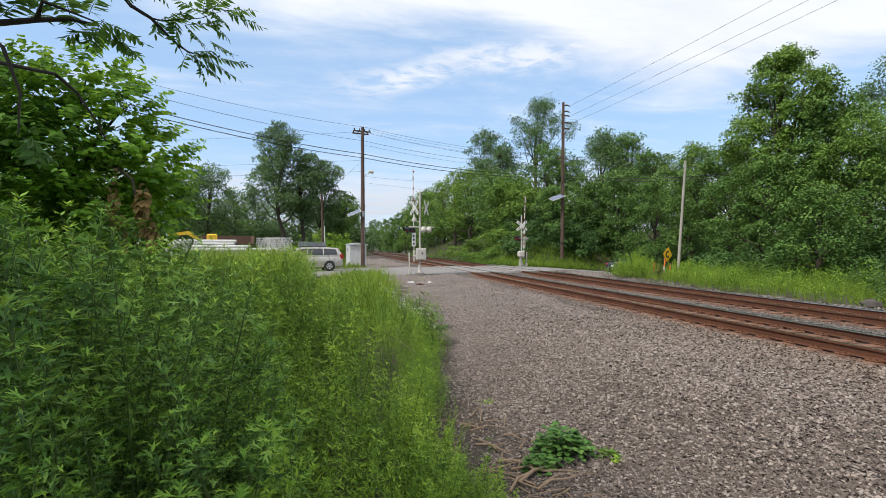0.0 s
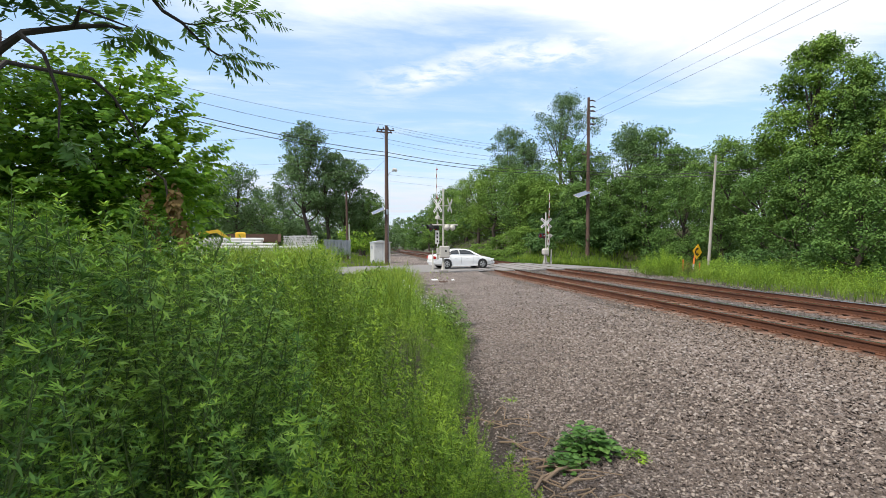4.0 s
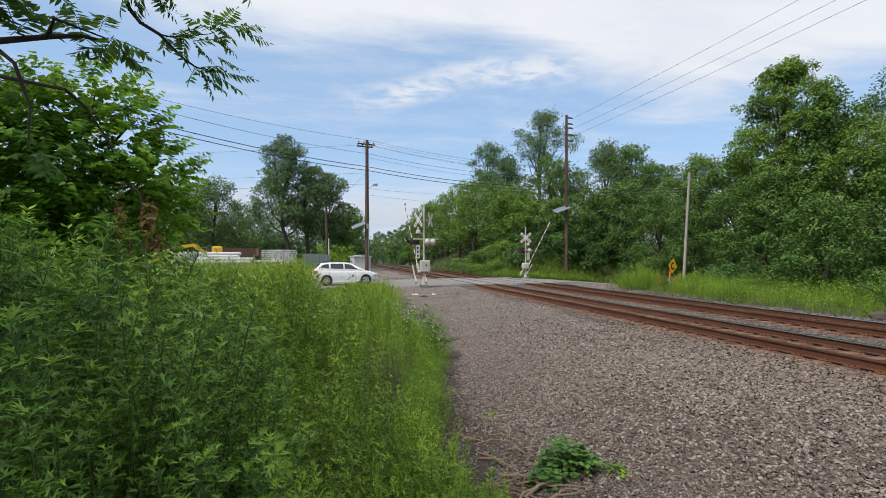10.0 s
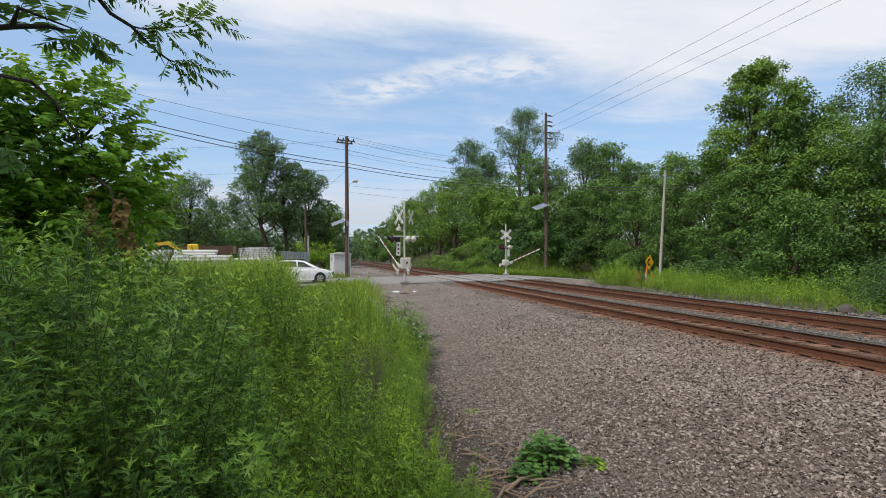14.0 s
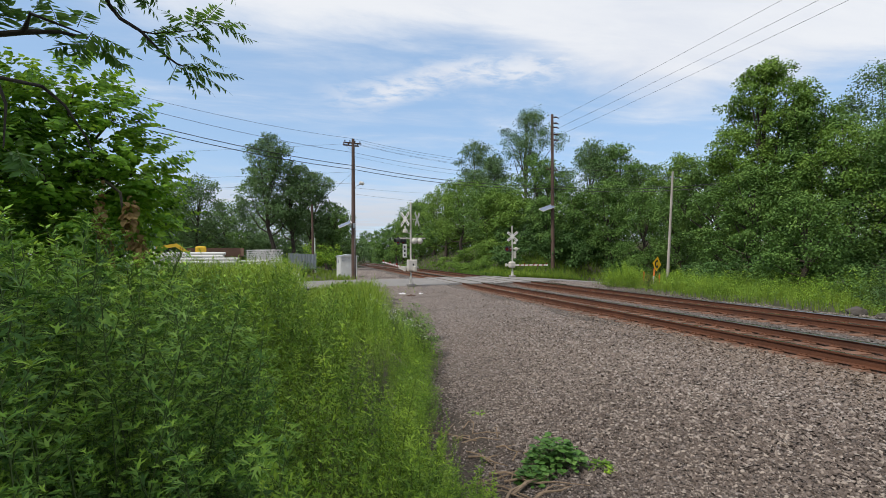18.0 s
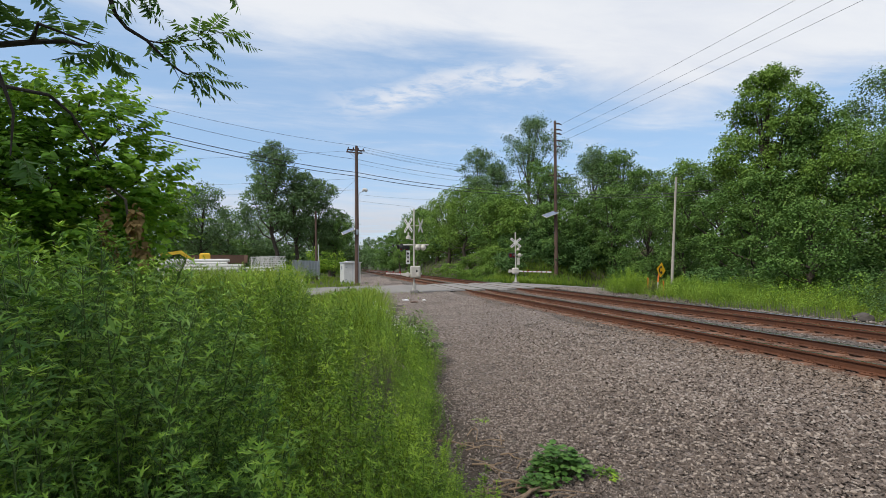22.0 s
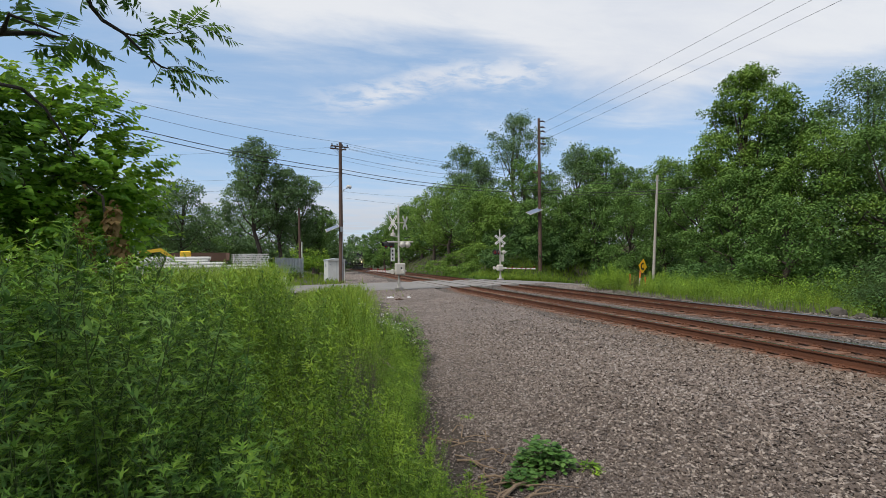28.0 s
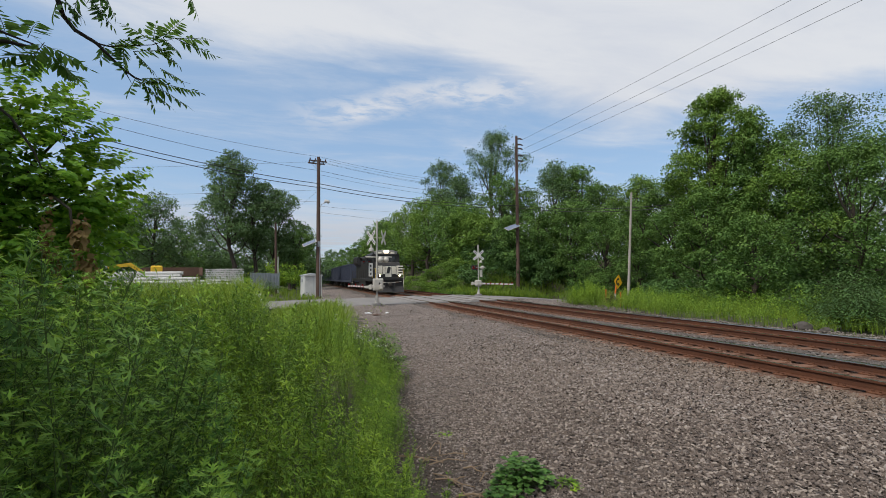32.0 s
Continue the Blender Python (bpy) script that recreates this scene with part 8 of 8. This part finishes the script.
def make_loco():
    L = 11.0
    r = empty("locomotive", pose(0, 0, 0), "black freight locomotive with cream nose panels and lit headlights", "locomotive")
    part("underframe", Geo().box((0, 0, 1.42), (2 * L - 0.8, 3.0, 0.36), chamfer=0.03), M_LOCO, r)
    part("fuel_tank", Geo().prism([(-1.25, 0.45), (1.25, 0.45), (1.4, 0.8), (1.4, 1.25), (-1.4, 1.25), (-1.4, 0.8)], "x", -3.2, 2.6), M_LOCO, r)
    part("long_hood", Geo().prism([(-0.95, 1.6), (0.95, 1.6), (0.95, 4.0), (0.65, 4.35), (-0.65, 4.35), (-0.95, 4.0)], "x", -10.2, 5.4), M_LOCO, r)
    part("radiator", Geo().prism([(-1.0, 3.3), (1.0, 3.3), (1.45, 3.7), (1.45, 4.45), (-1.45, 4.45), (-1.45, 3.7)], "x", -9.6, -5.2), M_LOCO, r)
    part("dynamic_brake", Geo().box((2.6, 0, 4.2), (4.6, 2.2, 0.7), chamfer=0.12), M_LOCO, r)
    part("exhaust_stack", Geo().box((-1.4, 0, 4.5), (1.2, 0.6, 0.3), chamfer=0.04), M_BLACK, r)
    cab = part("cab", Geo().prism([(-1.52, 1.6), (1.52, 1.6), (1.52, 4.15), (1.25, 4.52), (0.5, 4.66), (-0.5, 4.66), (-1.25, 4.52), (-1.52, 4.15)], "x", 5.4, 8.5), M_LOCO, r)
    part("cab_roof", Geo().prism([(-1.3, 4.53), (1.3, 4.53), (0.55, 4.70), (-0.55, 4.70)], "x", 5.3, 8.75), M_ROOF, cab, "pale grey cab roof")
    part("cab_brow", Geo().box((8.55, 0, 4.38), (0.22, 2.5, 0.34), chamfer=0.08), M_ROOF, cab)
    for y in (-0.62, 0.62):
        part("windscreen", Geo().box((8.52, y, 3.72), (0.05, 0.95, 0.62), chamfer=0.02), M_GLASS, cab)
    for s in (-1, 1):
        part("cab_side_window", Geo().box((6.9, s * 1.53, 3.65), (1.5, 0.03, 0.62), chamfer=0.01), M_GLASS, cab)
        part("number_board", Geo().box((8.70, s * 0.72, 4.40), (0.04, 0.42, 0.2)), M_CREAM, cab, "blank number board")
    nose = part("nose", Geo().prism([(8.4, 1.6), (10.05, 1.6), (10.05, 2.85), (9.75, 3.25), (8.4, 3.42)], "y", -1.3, 1.3), M_LOCO, r)
    for y, w in ((-0.72, 0.72), (0.72, 0.72)):
        part("nose_panel", Geo().box((10.065, y, 2.45), (0.02, w, 0.80), chamfer=0.005), M_CREAM, nose, "cream nose panel")
    part("nose_emblem", Geo().prism([(-0.22, 2.10), (0.10, 2.10), (0.26, 2.72), (0.02, 2.86), (-0.12, 2.60)], "x", 10.07, 10.09), M_BLACK, nose)
    part("nose_door", Geo().box((10.06, 0.0, 2.3), (0.012, 0.66, 1.15), chamfer=0.003), M_CREAM, nose)
    for k, z in enumerate((2.02, 2.30, 2.58, 2.86)):
        for s in (-1, 1):
            part("rail_board", Geo().box((10.62, s * 1.12, z), (0.03, 0.72, 0.13)), M_CREAM, r, "cream stripe on the front railing")
    for s in (-1, 1):
        part("headlight", Geo().tube([(8.72, s * 0.13, 4.52), (8.80, s * 0.13, 4.52)], 0.11, 14), M_LIGHT, r, "lit headlight")
        d = part("ditch_lamp", Geo().box((10.72, s * 1.05, 1.86), (0.25, 0.32, 0.30), chamfer=0.03), M_LOCO, r)
        part("ditch_light", Geo().tube([(10.85, s * 1.05, 1.86), (10.88, s * 1.05, 1.86)], 0.10, 14), M_DITCH, d, "lit ditch light")
        part("hand_rail", Geo().tube([(8.6, s * 1.48, 1.6), (8.6, s * 1.48, 2.6), (10.7, s * 1.48, 2.6), (10.7, s * 1.48, 1.6)], 0.025, 6), M_GOLD, r)
        part("side_rail", Geo().tube([(5.3, s * 1.46, 2.6), (-10.6, s * 1.46, 2.6)], 0.018, 6), M_TRUCK, r)
        for k in range(9):
            part("stanchion", Geo().tube([(5.2 - k * 1.95, s * 1.46, 1.6), (5.2 - k * 1.95, s * 1.46, 2.6)], 0.016, 5), M_TRUCK, r)
        for xx in (10.2, -10.4):
            st = part("step_well", Geo().box((xx, s * 1.35, 0.95), (0.9, 0.30, 1.0), chamfer=0.03), M_LOCO, r)
            for z in (0.55, 0.95, 1.3):
                part("step", Geo().box((xx, s * 1.51, z), (0.7, 0.04, 0.05)), M_CREAM, st)
    for s in (-1, 1):
        part("grab_iron", Geo().tube([(10.78, s * 1.42, 0.5), (10.9, s * 1.46, 1.0), (10.82, s * 1.44, 1.9), (10.75, s * 1.40, 2.3)], 0.022, 6), M_CREAM, r, "pale curved grab iron")
        part("corner_post", Geo().tube([(10.64, s * 0.72, 1.6), (10.64, s * 0.72, 2.95)], 0.025, 6), M_TRUCK, r)
        part("cab_wiper", Geo().box((8.56, s * 0.62, 3.50), (0.02, 0.03, 0.42), pose(0, 0, 0, 25 * s, 0, 0)), M_BLACK, cab)
        part("cab_corner", Geo().box((8.5, s * 1.32, 3.55), (0.12, 0.10, 1.3), chamfer=0.03), M_LOCO, cab)
        part("hose_rack", Geo().box((10.70, s * 0.75, 1.15), (0.10, 0.45, 0.18), chamfer=0.03), M_RUST, r)
    part("uncoupling_lever", Geo().tube([(10.75, -1.3, 1.25), (10.85, -0.3, 1.1), (10.85, 0.3, 1.1), (10.75, 1.3, 1.25)], 0.02, 6), M_CREAM, r)
    part("plow_edge", Geo().box((11.14, 0, 0.16), (0.05, 2.7, 0.06), chamfer=0.01), M_RUST, r)
    part("anticlimber", Geo().box((10.75, 0, 1.52), (0.30, 2.6, 0.26), chamfer=0.04), M_LOCO, r)
    part("pilot", Geo().box((10.55, 0, 1.0), (0.24, 2.9, 0.9), chamfer=0.03), M_LOCO, r)
    part("plow", Geo().prism([(10.5, 0.9), (10.95, 0.55), (11.2, 0.12), (11.05, 0.12), (10.5, 0.5)], "y", -1.45, 1.45), M_LOCO, r, "black snow plow blade")
    part("coupler", Geo().box((11.1, 0, 0.92), (0.6, 0.26, 0.30), chamfer=0.05), M_TRUCK, r)
    for y in (-0.5, 0.5, -0.8):
        part("air_hose", Geo().tube([(10.8, y, 1.1), (11.0, y, 0.8), (10.95, y, 0.5)], 0.03, 6), M_BLACK, r)
    part("horn", Geo().tube([(4.9, 0.3, 4.6), (5.3, 0.3, 4.62)], [0.03, 0.08], 8), M_ROOF, r)
    for k in range(5):
        for s in (-1, 1):
            part("hood_door", Geo().box((4.4 - k * 2.0, s * 0.957, 2.7), (1.6, 0.016, 1.7), chamfer=0.005), M_LOCO, r)
    bogie(r, 7.0, (-2.0, 0, 2.0), 0.52)
    bogie(r, -7.0, (-2.0, 0, 2.0), 0.52)
    return r


def make_gondola():
    r = empty("freight_car", pose(0, 0, 0), "dark blue-grey open freight car with ribbed steel sides", "freight car", "cars of the train")
    b = part("car_body", Geo().prism([(-1.5, 1.05), (1.5, 1.05), (1.55, 1.5), (1.55, 3.75), (1.45, 3.75), (1.4, 1.5), (-1.4, 1.5), (-1.45, 3.75), (-1.55, 3.75), (-1.55, 1.5)], "x", -7.7, 7.7), M_GONDOLA, r)
    for s in (-1, 1):
        part("end_wall", Geo().box((s * 7.65, 0, 2.6), (0.12, 3.0, 2.3)), M_GONDOLA, b)
        part("top_chord", Geo().box((0, s * 1.58, 3.74), (15.4, 0.14, 0.12)), M_GONDOLA, b)
        for k in range(13):
            part("rib", Geo().box((-7.2 + k * 1.2, s * 1.60, 2.5), (0.14, 0.12, 2.4)), M_GONDOLA, b)
        part("sill", Geo().box((0, s * 1.5, 1.12), (15.6, 0.12, 0.32)), M_GONDOLA, b)
        part("coupler", Geo().box((s * 8.0, 0, 0.92), (0.8, 0.26, 0.28), chamfer=0.05), M_TRUCK, r)
    bogie(r, 5.6, (-0.9, 0.9), 0.46)
    bogie(r, -5.6, (-0.9, 0.9), 0.46)
    return r


LOCO = make_loco()
_first = make_gondola()
FREIGHT = [_first] + [copy_thing(_first, pose(0, 0, 0)) for _ in range(9)]


# ---- what moves ----
def along(rows, t):
    for (a, x), (b, z) in zip(rows, rows[1:]):
        if a <= t <= b:
            return x + (z - x) * (t - a) / (b - a)
    return rows[-1][1]


def drive(car, spin, rows, off, heading):
    """A car along the road: rows of (seconds, x); off: its lane; heading: 1 towards +x, -1 towards -x."""
    def at(t):
        x = along(rows, t)
        slope = (road_y(x + 0.2) - road_y(x - 0.2)) / 0.4
        fall = (road_z(x + 1.0) - road_z(x - 1.0)) / 2.0
        yaw = math.degrees(math.atan(slope)) + (0 if heading > 0 else 180)
        return pose(x, road_y(x) + off, road_z(x) - 0.05 * (off / ROAD_HALF) ** 2, 0, -math.degrees(math.atan(fall)) * heading, yaw)
    walk(car, [(t, at(t)) for t, _ in rows])
    for w, wx, wy, r in spin:
        keys, t = [], 0.0
        while t < 32.0:
            keys.append(t)
            v = abs(along(rows, min(32, t + 0.1)) - along(rows, t)) / 0.1
            t = round(t + (0.1 if v < 5.0 and v > 0.02 else 0.0333333 if v >= 5.0 and t < 2.5 else 0.5), 4)
        keys.append(32.0)
        out, seen, turn, last = [], set(), 0.0, along(rows, 0)
        for t in keys:
            x = along(rows, t)
            turn += max(-80, min(80, math.degrees((x - last) / r) * heading))
            last = x
            if frame(t) not in seen:
                seen.add(frame(t))
                out.append((t, pose(wx, wy, r, 0, turn, 0)))
        walk(w, out)


def motions():
    drive(SEDAN, SEDAN_WHEELS, [(0.0, -15.8), (1.0, -9.6), (2.0, -3.4), (2.5, -0.35), (3.0, 2.5), (3.6, 5.45), (4.0, 7.0), (4.5, 9.1), (5.5, 12.3), (6.5, 15.5), (7.0, 18.0), (7.6, 21.4), (8.3, 25.2), (8.8, 28.3), (9.2, 31.0), (10.0, 37.0), (12.0, 50.0), (20.0, 75.0), (32.0, 95.0)], -1.5, 1)
    drive(HATCH, HATCH_WHEELS, [(0.0, -44.0), (4.0, -24.0), (6.5, -11.0), (7.5, -5.8), (8.3, -2.2), (8.6, -1.05), (9.0, -0.25), (9.5, -0.06), (10.5, -0.08), (11.5, -0.10), (12.0, -0.17), (12.5, -0.36), (13.1, -0.72), (13.4, -0.98), (14.0, -1.78), (14.5, -2.5), (15.0, -3.2), (15.6, -3.8), (16.5, -4.15), (17.3, -4.3), (24.0, -4.3), (32.0, -4.3)], -1.7, 1)
    drive(VAN, VAN_WHEELS, [(0.0, -2.5), (0.3, -5.6), (1.0, -12.5), (2.0, -22.0), (4.0, -38.0), (8.0, -54.0), (16.0, -56.0), (32.0, -57.0)], 1.6, -1)
    drive(DARK, DARK_WHEELS, [(0.0, 28.4), (0.3, 31.2), (1.0, 37.5), (2.5, 48.0), (8.0, 88.0), (32.0, 112.0)], -1.5, 1)
    # the gates stay up, then come down slowly
    z1 = 1.08 - SIGNAL_ONE.location.z
    z2 = 1.02 - SIGNAL_TWO.location.z
    walk(GATE_ONE, [(t, pose(-0.35, 0.1, z1, 0, -e, 98.5)) for t, e in ((0, 87), (7.5, 87), (8.2, 85), (9, 68), (10, 54), (11, 41), (12, 34), (13, 28), (14, 22.5), (15.2, 16), (16.5, 9.5), (18, 3.5), (19, 1), (20, 0), (26, 0), (32, 0))])
    walk(GATE_TWO, [(t, pose(0.15, -0.15, z2, 0, -e, -81.5)) for t, e in ((0, 87), (7.4, 87), (8, 84), (9, 62), (10, 46), (11, 35), (12, 27), (13, 20), (14, 13.5), (15.2, 8), (16.5, 3.6), (18, 0.8), (19, 0), (20, 0), (26, 0), (32, 0))])
    # the train comes on at an even speed
    cx = (RAILS[0] + RAILS[1]) / 2
    for k, car in enumerate([LOCO] + FREIGHT):
        back = 11.0 if k == 0 else 22.4 + 8.4 + (k - 1) * 16.8
        rows = []
        for t in (0, 4, 8, 12, 14, 16, 18, 20, 21, 22, 23, 24, 25, 26, 27, 28, 29, 30, 31, 32):
            y = 49.0 + 18.3 * (32 - t) + back
            lean = math.degrees(math.atan((bend(y + 4) - bend(y - 4)) / 8))
            rows.append((t, pose(cx + bend(y), y, 0.004, 0, 0, -90 - lean)))
        walk(car, rows)


motions()
